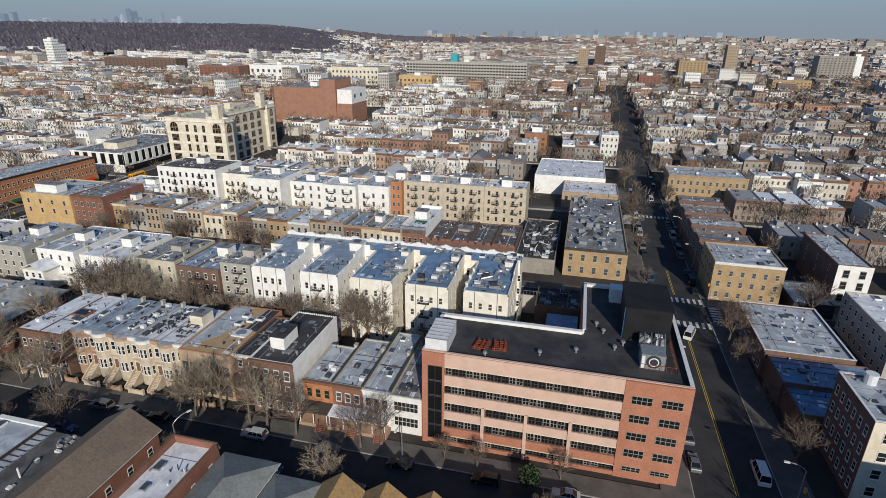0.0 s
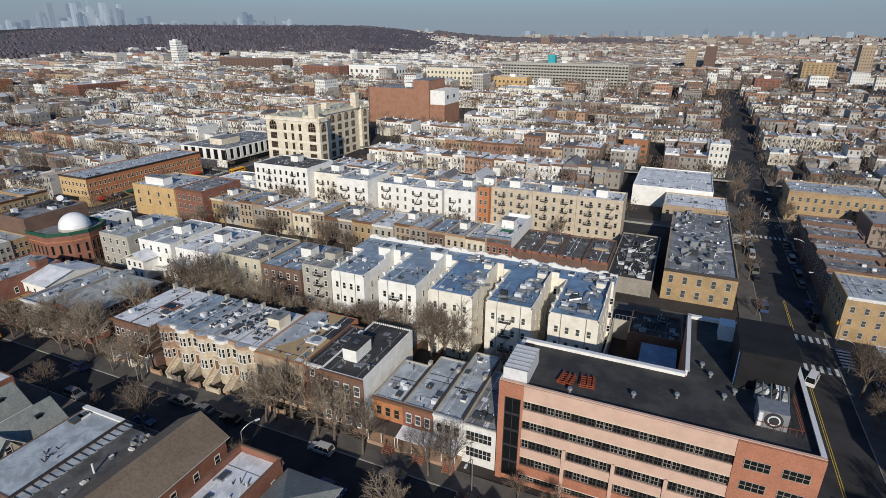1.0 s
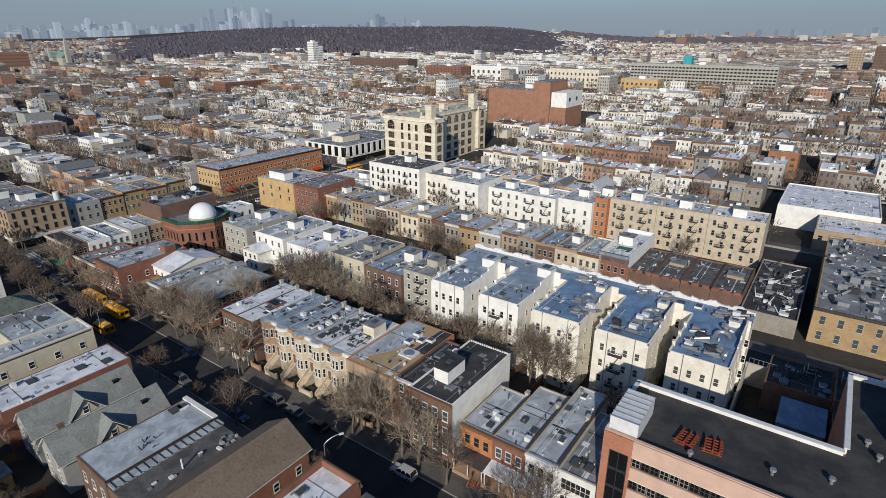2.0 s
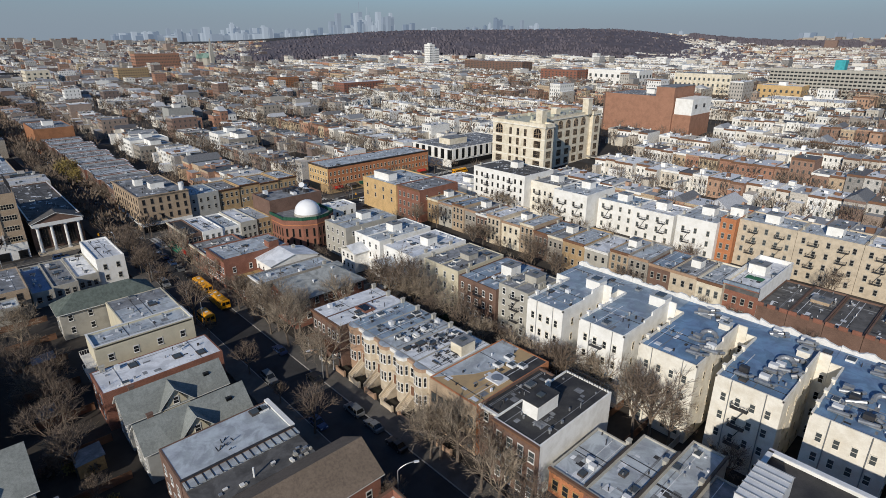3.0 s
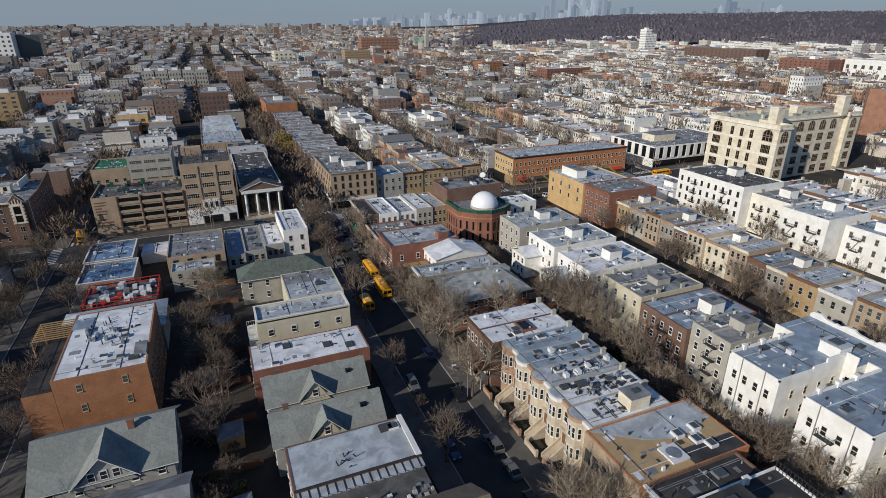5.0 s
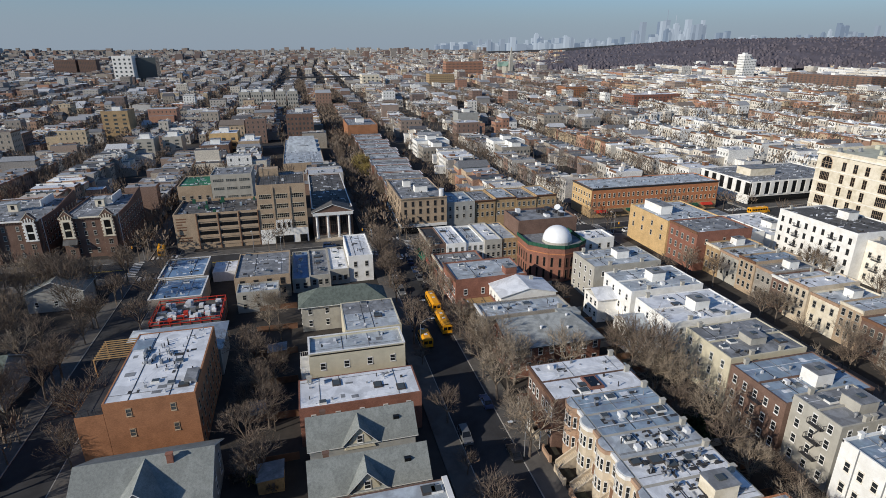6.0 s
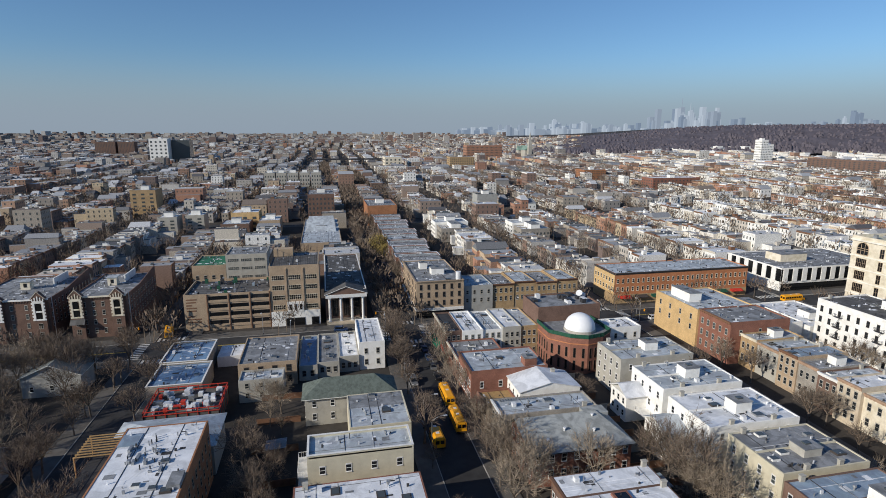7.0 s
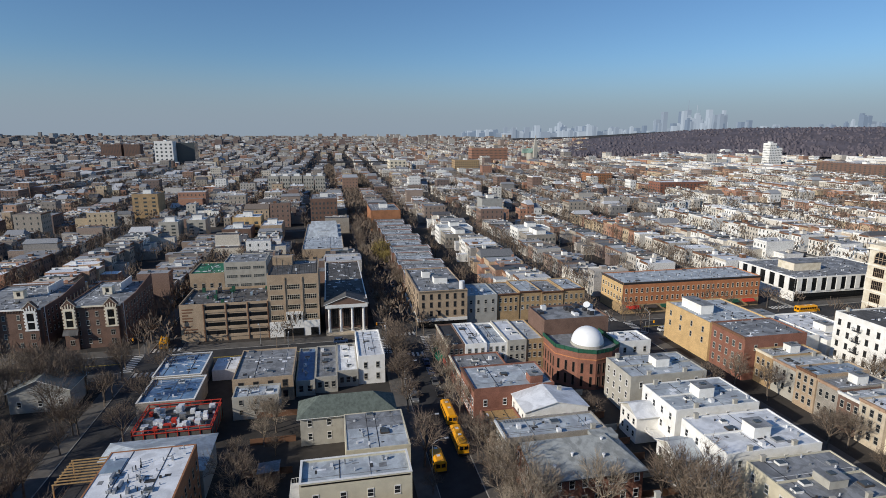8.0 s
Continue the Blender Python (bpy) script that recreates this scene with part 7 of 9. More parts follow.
def slab_block(name, label, x0, x1, y0, y1, h, wall, roof, cols, rows, cat="building", sides="SE", part_open=0.2, pane="pane_soft"):
    """A large building of the distance, its windows joined."""
    zz = lie((x0 + x1) / 2, (y0 + y1) / 2)
    b = flat_house(name, label, x0, x1, y0, y1, h, wall, roof, bits=4, category=cat, z=zz, low=-6, bulk=[((x0 + x1) / 2, (y0 + y1) / 2, 6, 6, 3)])
    X, Y, s = (x1 - x0) / 2, (y1 - y0) / 2, Soup()
    step = (h - 3) / max(rows, 1)
    for side in sides:
        a = X if side == "S" else Y
        n = cols if side == "S" else max(2, int(cols * Y / X))
        for r in range(rows):
            for k in range(n):
                u, w, z = -a + 2 * a * (k + 0.5) / n, 2 * a / n * part_open, 2.0 + r * step
                if side == "S":
                    s.box(u - w, u + w, -Y - 0.08, -Y, z, z + step * 0.46)
                else:
                    s.box(X, X + 0.08, u - w, u + w, z, z + step * 0.46)
    if s.v:
        tagged(part("window_grid", s, [pane], b), kind="stuff")
    return b


b = slab_block("red_warehouse", "huge plain red-brown brick warehouse", -229, -178.2, 385, 425, 25.0, "brick_rust", "roof_grey", 1, 0, "warehouse", sides="")
part("penthouse", Soup().box(12.5, 25.0, -19.4, 10.0, 24.5, 31.0), ["brick_rust"], b, "brick lift house on the roof edge")
part("penthouse_roof", Soup().box(12.3, 25.2, -19.6, 10.2, 31.0, 31.3), ["roof_grey"], b)
part("corner_pier", Soup().box(-25.6, -24.6, -20.3, -19.9, -4, 25.2), ["brick_brown"], b)
b = slab_block("red_warehouse", "red-brown warehouse with a white upper block", -178, -166, 386, 415, 14.5, "brick_rust", "roof_white", 1, 0, "warehouse", sides="")
part("upper_block", Soup().box(-5.6, 5.9, -14.0, 14.0, 14.2, 24.5), ["stucco_white"], b, "white rendered upper block")
for u in (-10.0, 2.0):
    part("vent_opening", Soup().box(5.9, 6.0, u, u + 3.0, 18.5, 21.0), ["metal_dark"], b)
b = slab_block("grid_office_slab", "long grey office slab with a grid of windows", -203.5, -66, 636, 656, 25, "stucco_grey", "roof_grey", 40, 7, "office building", "S", 0.36, "pane")
part("plant_box", Soup().box(-18, -10, -6, 4, 24.5, 33), ["tile_teal"], b, "turquoise roof plant box")
slab_block("peach_block", "low peach-coloured brick block before the office slab", -196, -160, 585, 606, 13, "brick_gold", "roof_white", 8, 2, "building")
slab_block("white_roof_hall", "low hall with a bright white roof", -176, -116, 540, 572, 7, "stucco_pale", "roof_white", 10, 1, "hall")
slab_block("orange_gable_building", "narrow orange brick building with pointed top", -33, -20, 330, 348, 12, "brick_burnt", "roof_grey", 3, 3, "apartment building")
slab_block("cream_block", "broad cream industrial block", -281, -225, 600, 640, 19, "stucco_cream", "roof_grey", 12, 3, "industrial building")
slab_block("brick_block", "red brick apartment block", -452, -399, 600, 630, 17, "brick_red", "roof_grey", 10, 5, "apartment building")
slab_block("white_arch_block", "white hall with black arched openings", -397, -331, 620, 650, 18, "stucco_white", "roof_white", 9, 2, "hall")
slab_block("white_tower", "white ten-storey tower on the rise", -888, -872, 790, 803, 41, "stucco_white", "roof_white", 6, 9, "tower")
slab_block("white_tower", "lower white wing of the tower on the rise", -888, -872, 803.2, 815, 33, "stucco_white", "roof_white", 6, 7, "tower")
slab_block("brown_apartments", "long brown brick apartment block", -705, -580, 720, 745, 18, "brick_brown", "roof_grey", 18, 6, "apartment building")
slab_block("balcony_block", "orange brick cube with pale bands", -735, -710, 378, 409, 14, "brick_burnt", "roof_grey", 10, 5, "apartment building")
slab_block("balcony_block", "long red brick block with white balconies", -597, -575, 392, 450, 12, "brick_red", "roof_white", 5, 3, "apartment building")
slab_block("tan_apartments", "seven-storey tan brick apartment block", -538, -518, -110, -91, 22, "brick_yellow", "roof_grey", 4, 6, "apartment building")
for dx in (0, 24):
    slab_block("grey_flats", "plain grey apartment block", -444 - dx * 0.3, -429 - dx * 0.3, -67 + dx * 0.65, -55 + dx * 0.65, 12, "stucco_grey", "roof_white", 3, 4, "apartment building")
slab_block("white_hospital", "white and glass hospital tower", -1375, -1342, -321, -284, 51, "stucco_white", "roof_white", 4, 6, "tower")
slab_block("glass_tower", "dark blue glass block beside the hospital", -1405, -1370, -283.5, -246, 47, "pane_soft", "roof_grey", 8, 10, "tower")
for dx in (0, 60):
    slab_block("brown_towers", "dark brown apartment tower block", -1660, -1632, -530 + dx * 0.9, -482 + dx * 0.75, 36, "brick_brown", "roof_grey", 8, 11, "tower")
slab_block("brick_block", "large red brick school block", -1300, -1270, 363, 448, 32, "brick_rust", "roof_grey", 10, 5, "school building")
slab_block("brick_block", "tan brick apartment block", -1060, -1032, 270, 316, 22, "brick_yellow", "roof_grey", 8, 5, "apartment building")
slab_block("cream_block", "cream rendered block behind the far row houses", -1140, -1100, 158, 190, 21, "stucco_cream", "roof_white", 6, 3, "building")
b = thing("elevated_railway", "dark steel elevated railway crossing the far streets", "railway", (-1210, 92, lie(-1210, 92)))
part("deck", Soup().box(-4, 4, -72, 72, 10.5, 11.4).box(3.7, 4.0, -72, 72, 11.4, 13.4).box(-4.0, -3.7, -72, 72, 11.4, 13.4), ["metal_dark"], b)
for k in range(10):
    part("pier", Soup().box(-3.4, -2.6, -0.4, 0.4, -3, 10.4).box(2.6, 3.4, -0.4, 0.4, -3, 10.4).box(-3.8, 3.8, -0.5, 0.5, 9.5, 10.4), ["metal_dark"], b, at=pose(0, -67.5 + k * 15, 0))
slab_block("tan_towers", "tan brick apartment tower", 112, 146, 800, 825, 25, "brick_yellow", "roof_grey", 8, 8, "tower")
slab_block("tan_towers", "long tan brick apartment block", 180, 215, 640, 660, 14, "brick_yellow", "roof_grey", 10, 4, "apartment building")
slab_block("brick_block", "red brick apartment block beside the avenue", 52, 74, 640, 662, 15, "brick_red", "roof_grey", 6, 5, "apartment building")
slab_block("brown_towers", "grey brown apartment tower with a white flank", 288, 330, 850, 872, 32, "brick_grey", "roof_grey", 10, 10, "tower")
slab_block("brown_towers", "white flank of the grey brown tower", 330.2, 338, 850, 872, 32, "stucco_white", "roof_grey", 1, 0, "tower", sides="")
for k, x0 in enumerate((-20, 8, 210, 400)):
    slab_block("brown_towers", "far brown brick apartment tower", x0, x0 + 17, 1010 + 30 * (k % 2), 1030 + 30 * (k % 2), 34 + 4 * (k % 3), "brick_brown" if k % 2 else "brick_tan", "roof_grey", 5, 9, "tower")
for y0, x0 in ((112, -397), (160.5, -385)):
    slab_block("white_row_end", "plain white three-storey row end block", x0, x0 + 15, y0, y0 + 22, 10.5, "stucco_white", "roof_silver", 5, 3, "house")
    for k in range(2):
        slab_block("row_house", "grey brick row house with a pale roof", x0 + 15.2 + k * 7, x0 + 22 + k * 7, y0 + 1, y0 + 20, 8.8, "brick_grey", "roof_white", 3, 2, "house")
slab_block("blank_wall_block", "dark slate blank-walled block among row houses", -532, -515, 177.5, 196.5, 13, "siding_grey", "roof_black", 1, 0, "building", sides="")
slab_block("red_flank_block", "row end with a plain red-brown flank wall", -476, -436, 72.5, 94, 15.5, "brick_burnt", "roof_grey", 1, 0, "building", sides="")
slab_block("dark_apartments", "dark brown five-storey apartment block", -506, -470, 29.5, 49.5, 21, "brick_brown", "roof_grey", 14, 5, "apartment building")
for k in range(5):
    slab_block("grey_row_block", "pale grey four-storey row block with dark windows", -734, -716, -26 + k * 13.4, -14.2 + k * 13.4, 21, "stucco_grey", "roof_silver", 7, 4, "apartment building")
slab_block("brown_back_block", "two-storey brown brick block with a pale roof", -424, -404.5, -23.5, -6, 10, "brick_brown", "roof_silver", 4, 2, "building")
slab_block("brown_back_block", "brown brick block beside a pale roof", -436, -412.5, -1.0, 12.5, 10.5, "brick_tan", "roof_white", 4, 2, "building")
slab_block("cream_back_block", "cream rendered upper block behind the brown roofs", -444, -425, -20, -2, 14.5, "brick_gold", "roof_white", 4, 3, "building")
b = slab_block("broad_low_hall", "broad low hall with a pale blue-grey roof", -424, -336, 28.5, 50.5, 9, "brick_tan", "roof_silver", 20, 1, "hall")
for k in range(3):
    q = Soup()
    q.solid([(-40 + k * 17, -9, 8.6), (-26 + k * 17, -9, 8.6), (-26 + k * 17, 9, 8.6), (-40 + k * 17, 9, 8.6)], [(-33.2 + k * 17, -8, 12.4), (-32.8 + k * 17, -8, 12.4), (-32.8 + k * 17, 8, 12.4), (-33.2 + k * 17, 8, 12.4)])
    part("roof_gable", q, ["roof_silver"], b, "pale gabled roof light")
CLOSE[0] = False
for k in range(19):
    x = -264.6 - k * 8.9
    flat_house("row_house", "brick row house with a long pale ribbed roof", x - 8.7, x, 74.6 + 0.5 * (k % 3), 93.0 + 1.1 * (k % 4), 9.4 - 0.1 * (k % 4), "brick_red" if k % 4 else "brick_brown", ("roof_silver", "sheet_grey", "roof_grey", "sheet_grey")[k % 4], front={"S": "brick_brown"},
               faces={"S": (3, [5.4], 1.0, 1.7)}, bits=2, seed=k, group="long row with pale roofs", parapet=0.15 + 0.3 * (k % 2), cap_mat="roof_white" if k % 2 else "roof_grey")
# church with a green roof and a thin spire
b = thing("church", "stone church with green copper roof and slender spire", "church", (-1300, 515, lie(-1300, 515)))
part("nave", Soup().box(-25, 25, -9, 9, -5, 16), ["stucco_grey"], b)
part("roof", Soup().solid([(-26, -10, 16), (26, -10, 16), (26, 10, 16), (-26, 10, 16)], [(-26, -0.1, 26), (26, -0.1, 26), (26, 0.1, 26), (-26, 0.1, 26)]), ["roof_copper"], b)
part("transept", Soup().box(-16, -2, -16, -9, -5, 15), ["stucco_grey"], b)
part("roof", Soup().solid([(-17, -17, 15), (-1, -17, 15), (-1, 0, 15), (-17, 0, 15)], [(-9.1, -16.5, 24), (-8.9, -16.5, 24), (-8.9, 0, 24), (-9.1, 0, 24)]), ["roof_copper"], b)
part("turret", Soup().box(-25, -20, -14, -9, -5, 24).solid([(-25, -14, 24), (-20, -14, 24), (-20, -9, 24), (-25, -9, 24)], [(-22.6, -11.6, 38), (-22.4, -11.6, 38), (-22.4, -11.4, 38), (-22.6, -11.4, 38)]), ["stucco_grey"], b)
part("spire", Soup().box(26, 34, -4, 4, -5, 30).solid([(26, -4, 30), (34, -4, 30), (34, 4, 30), (26, 4, 30)], [(29.9, -0.1, 58), (30.1, -0.1, 58), (30.1, 0.1, 58), (29.9, 0.1, 58)]), ["stucco_grey"], b)

# ---- the rest of the city, block by block ----
KEEP = [(-206, 26, -4, 218), (-1142, -1098, 156, 192), (-1215, -1205, 18, 166), (-1330, -1262, 495, 530), (-264, -226, 66, 96), (-250, -226, 96, 138), (-296, -226, 38, 60), (-290, -226, -14, 42), (-266, -226, -74, -22), (-250, -226, 150, 220), (34, 98, 70, 180), (34, 60, 180, 236), (66, 84, 156, 190), (36, 73, 250, 275), (40, 80, 15, 60), (-264, -226, 230, 290), (-212, -168, 238, 316), (-233, -157, 381, 429), (-22, 20, 230, 292), (-207, -62, 632, 660), (-200, -156, 580, 610), (-180, -112, 536, 576), (108, 150, 796, 830), (176, 220, 636, 664), (48, 78, 636, 666), (284, 342, 846, 876), (-285, -221, 596, 644), (-456, -395, 596, 634), (-401, -327, 616, 654),
        (-900, -860, 786, 820), (-709, -576, 716, 750), (-739, -706, 374, 413), (-601, -571, 388, 454), (-542, -514, -114, -89), (-455, -426, -70, -36), (-1410, -1338, -325, -242), (-1665, -1628, -535, -428), (-1304, -1266, 359, 452), (-1064, -1028, 266, 320), (-206, 26, -90, -16), (-400, -368, 110, 136), (-388, -356, 158, 186), (-534, -486, 172, 200), (-480, -262, 70, 98), (-510, -466, 26, 53), (-738, -712, -30, 42), (-448, -400, -27, 16), (-428, -332, 25, 54), (-37, -16, 326, 352), (-1330, -1260, 500, 530)]


def taken(x0, x1, y0, y1):
    return any(x1 > a and x0 < c and y1 > d and y0 < e for a, c, d, e in KEEP)


def seen(x, y):
    """Whether a spot can come into view at all: ahead of the two ends of the path, with room to spare."""
    a = math.degrees(math.atan2(-(x + 5), y + 5))
    return -38 < a < 128


def fill_house(s, x0, x1, y0, y1, z, h, rng, wins, near, tone=(0, 1)):
    """A house of the distance: walls, roof in its own colour, parapets, windows and small roof huts. Near ones come as (walls, roof, windows)."""
    walls, roof, win = near or (s, s, s)
    wl, rf = (0, 1) if near else tone
    walls.box(x0, x1, y0, y1, z - 3, z + h, wl, wl, False)
    i = 0.12
    if not near and rng.random() < (0.14 if x0 < -420 and y0 < 330 else 0.05):
        m, up = (x0 + x1) / 2, min(3.2, (x1 - x0) * 0.36)
        roof.solid([(x0 - 0.3, y0 - 0.3, z + h), (x1 + 0.3, y0 - 0.3, z + h), (x1 + 0.3, y1 + 0.3, z + h), (x0 - 0.3, y1 + 0.3, z + h)], [(m - 0.1, y0 + 0.6, z + h + up), (m + 0.1, y0 + 0.6, z + h + up), (m + 0.1, y1 - 0.6, z + h + up), (m - 0.1, y1 - 0.6, z + h + up)], (5, 5, 5))
    else:
        roof.box(x0 + i, x1 - i, y0 + i, y1 - i, z + h - 0.1, z + h + 0.06, rf, rf, False)
        if wins:
            p = rng.choice([wl, 4, 6, wl] if rf == 5 else [2, 4, 6, wl])
            if x1 - x0 < y1 - y0:
                walls.box(x0, x0 + 0.3, y0, y1, z + h, z + h + rng.uniform(0.25, 0.7), p if not near else 3, None, False)
            else:
                walls.box(x0, x1, y0, y0 + 0.3, z + h, z + h + rng.uniform(0.25, 0.7), p if not near else 3, None, False)
        for k in range(rng.choice([0, 1, 1])):
            bx, by, a = rng.uniform(x0 + 1.5, x1 - 1.5), rng.uniform(y0 + 3, y1 - 3), rng.uniform(0.6, 1.2)
            walls.box(bx - a, bx + a, by - a * 1.2, by + a * 1.2, z + h, z + h + rng.uniform(0.6, 2.2), rng.choice([wl, wl, 3, 2] if rf == 5 else [wl, 2, 3, 2]) if not near else rng.choice([0, 2, 3]), rf, False)
    if wins:
        fy, e = (y0, -1) if (y0 + y1) / 2 > 40 else (y1, 1)
        walls.box(x0, x1, min(fy, fy + 0.3 * e), max(fy, fy + 0.3 * e), z + h - 0.7, z + h + 0.25, rng.choice([wl, wl, 3, 3] if rf == 5 else [wl, 2, 3, 3]) if not near else rng.choice([0, 2, 3]))
        walls.box(x0 + 0.3, x0 + 0.9, y1 - 2.5, y1 - 1.5, z + h, z + h + 1.2, wl, wl, False)
        for k in range(4):
            px, py, a = rng.uniform(x0 + 1, x1 - 1), rng.uniform(y0 + 2, y1 - 2), rng.uniform(0.2, 0.6)
            walls.box(px - a, px + a, py - a, py + a, z + h, z + h + rng.uniform(0.2, 0.8), rng.choice([2, 4, 4]), None, False)
        n = max(2, int((x1 - x0) / 2.1))
        m = int((h - 0.6) / 3.0)
        for r in range(m):
            for k in range(n):
                u, v = x0 + (x1 - x0) * (k + 0.5) / n, z + 1.1 + r * (h - 0.8) / m
                if near:
                    win.box(u - 0.45, u + 0.45, min(fy, fy + 0.06 * e), max(fy, fy + 0.06 * e), v, v + 1.5, 4, 4, False)
                else:
                    q = [(u - 0.4, fy + 0.06 * e, v), (u + 0.4, fy + 0.06 * e, v), (u + 0.4, fy + 0.06 * e, v + 1.5), (u - 0.4, fy + 0.06 * e, v + 1.5)]
                    win.face(q if e < 0 else q[::-1], 4)
        if wins > 1:
            n = max(2, int((y1 - y0) / 3.2))
            for r in range(m):
                for k in range(n):
                    u, v = y0 + (y1 - y0) * (k + 0.5) / n, z + 1.1 + r * (h - 0.8) / m
                    win.face([(x1 + 0.06, u - 0.4, v), (x1 + 0.06, u + 0.4, v), (x1 + 0.06, u + 0.4, v + 1.5), (x1 + 0.06, u - 0.4, v + 1.5)], 4)


TREE_SPOTS = []
HOUSE_WALLS = ["brick_brown", "brick_grey", "brick_tan", "stucco_grey", "stucco_pale", "stucco_white", "limestone", "stucco_cream", "stucco_white", "stucco_pale"]
# darker materials that put shade into near houses on the southern and north-eastern sides
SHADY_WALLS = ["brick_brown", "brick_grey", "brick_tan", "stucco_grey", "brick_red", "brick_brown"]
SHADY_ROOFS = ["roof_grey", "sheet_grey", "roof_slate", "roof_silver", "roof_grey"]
HOUSE_ROOFS = ["roof_silver", "roof_white", "roof_silver", "roof_grey", "roof_blue", "roof_white"]
# the paler pane in this list stands in for haze over far windows
FAR_SLOTS = ["far_walls", "far_roofs", "stucco_white", "trim_brown", "pane_soft", "dull_roofs", "dull_walls", "warm_walls", "pale_walls"]
rng = random.Random(77)


def bearing(x, y):
    """Degrees to the left of north, as seen from the path."""
    return math.degrees(math.atan2(-(x + 30), y - 30))


def fill_row(s, x0, x1, d0, d1, r, front, rng, along="x"):
    """One row of houses between two ends, its fronts on the outer side."""
    far, x = r > 900, x0
    base = rng.choice([8.0, 8.6, 9.2, 9.8] if r < 330 else [6.4, 7.0, 7.6, 8.2, 8.8])
    same, run, tone, now = rng.random() < 0.45, 0, (0, 1), 0.0
    while x < x1 - 4:
        w = rng.choice([5.8, 6.2, 7.0, 9.5] if r < 700 else ([7.0, 9.0, 13.0] if not far else [10, 15, 22]))
        if rng.random() < 0.06:
            x += w
            continue
        if run <= 0:  # the next few houses are one builder's work
            run, now = rng.choice([2, 3, 4, 6, 8, 10]), rng.choice([-0.8, -0.4, 0, 0, 0.5, 1.0])
            # southern rows and outer bearings get darker sets, shade put into the colour
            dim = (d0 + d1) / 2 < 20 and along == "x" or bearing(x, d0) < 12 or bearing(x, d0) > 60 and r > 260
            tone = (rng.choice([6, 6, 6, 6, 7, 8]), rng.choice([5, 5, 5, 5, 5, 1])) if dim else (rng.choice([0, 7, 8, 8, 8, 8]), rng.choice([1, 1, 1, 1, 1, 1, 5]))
        run -= 1
        h = base + now + (0 if same else rng.choice([-0.4, 0, 0, 0.3])) + (rng.uniform(2.5, 6) if rng.random() < 0.03 else 0)
        w = min(w, x1 - x)
        big = r > 300 and (x == x0 or x + w > x1 - 12) and rng.random() < ((0.35 if r < 1300 else 0.2) if bearing(x, d0) > 62 and along == "x" else 0.1)
        if big:  # apartment houses stand at the ends of the rows
            w, h = min(rng.uniform(13, 24), x1 - x), rng.uniform(10.5, 14) if tone[0] in (0, 8) else rng.uniform(12, 19)
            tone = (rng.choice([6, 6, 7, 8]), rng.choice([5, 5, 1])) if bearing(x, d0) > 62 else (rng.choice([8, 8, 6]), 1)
            run = 0
        back, bay = rng.uniform(-5.5, 1.0), rng.choice([-0.9, -0.5, 0, 0, 0.3, 1.4])
        e0, e1 = (d0 + bay, d1 + back) if front < 0 else (d0 - back, d1 - bay)
        a, b, c, d = (x, x + w - 0.04, e0, e1) if along == "x" else (e0, e1, x, x + w - 0.04)
        if not taken(a, b, c, d):
            z = lie((a + b) / 2, (c + d) / 2)
            end = x + w > x1 - 5 or along == "y" or rng.random() < 0.12
            near = (Soup(), Soup(), Soup()) if r < 228 else None
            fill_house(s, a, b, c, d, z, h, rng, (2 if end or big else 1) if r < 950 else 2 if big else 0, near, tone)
            if rng.random() < 0.65 and r < 1100:
                ext, u, v = rng.uniform(3, 9), a + (b - a) * rng.uniform(0, 0.3), b - (b - a) * rng.uniform(0, 0.4)
                q = (u, v, d, d + ext) if front < 0 else (u, v, c - ext, c)
                q = q if along == "x" else (b, b + ext * 0.6, c + 1, d - 2) if front < 0 else (a - ext * 0.6, a, c + 1, d - 2)
                (near[0] if near else s).box(*q, z - 2, z + h * rng.uniform(0.35, 0.8), *((0, 1) if near else tone), False)
            if near:
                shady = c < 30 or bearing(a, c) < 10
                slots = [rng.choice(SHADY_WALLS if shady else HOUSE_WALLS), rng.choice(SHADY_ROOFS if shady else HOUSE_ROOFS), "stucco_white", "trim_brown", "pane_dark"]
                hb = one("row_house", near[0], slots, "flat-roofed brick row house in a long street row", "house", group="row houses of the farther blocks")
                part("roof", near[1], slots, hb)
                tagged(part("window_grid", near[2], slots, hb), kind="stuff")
        x += w


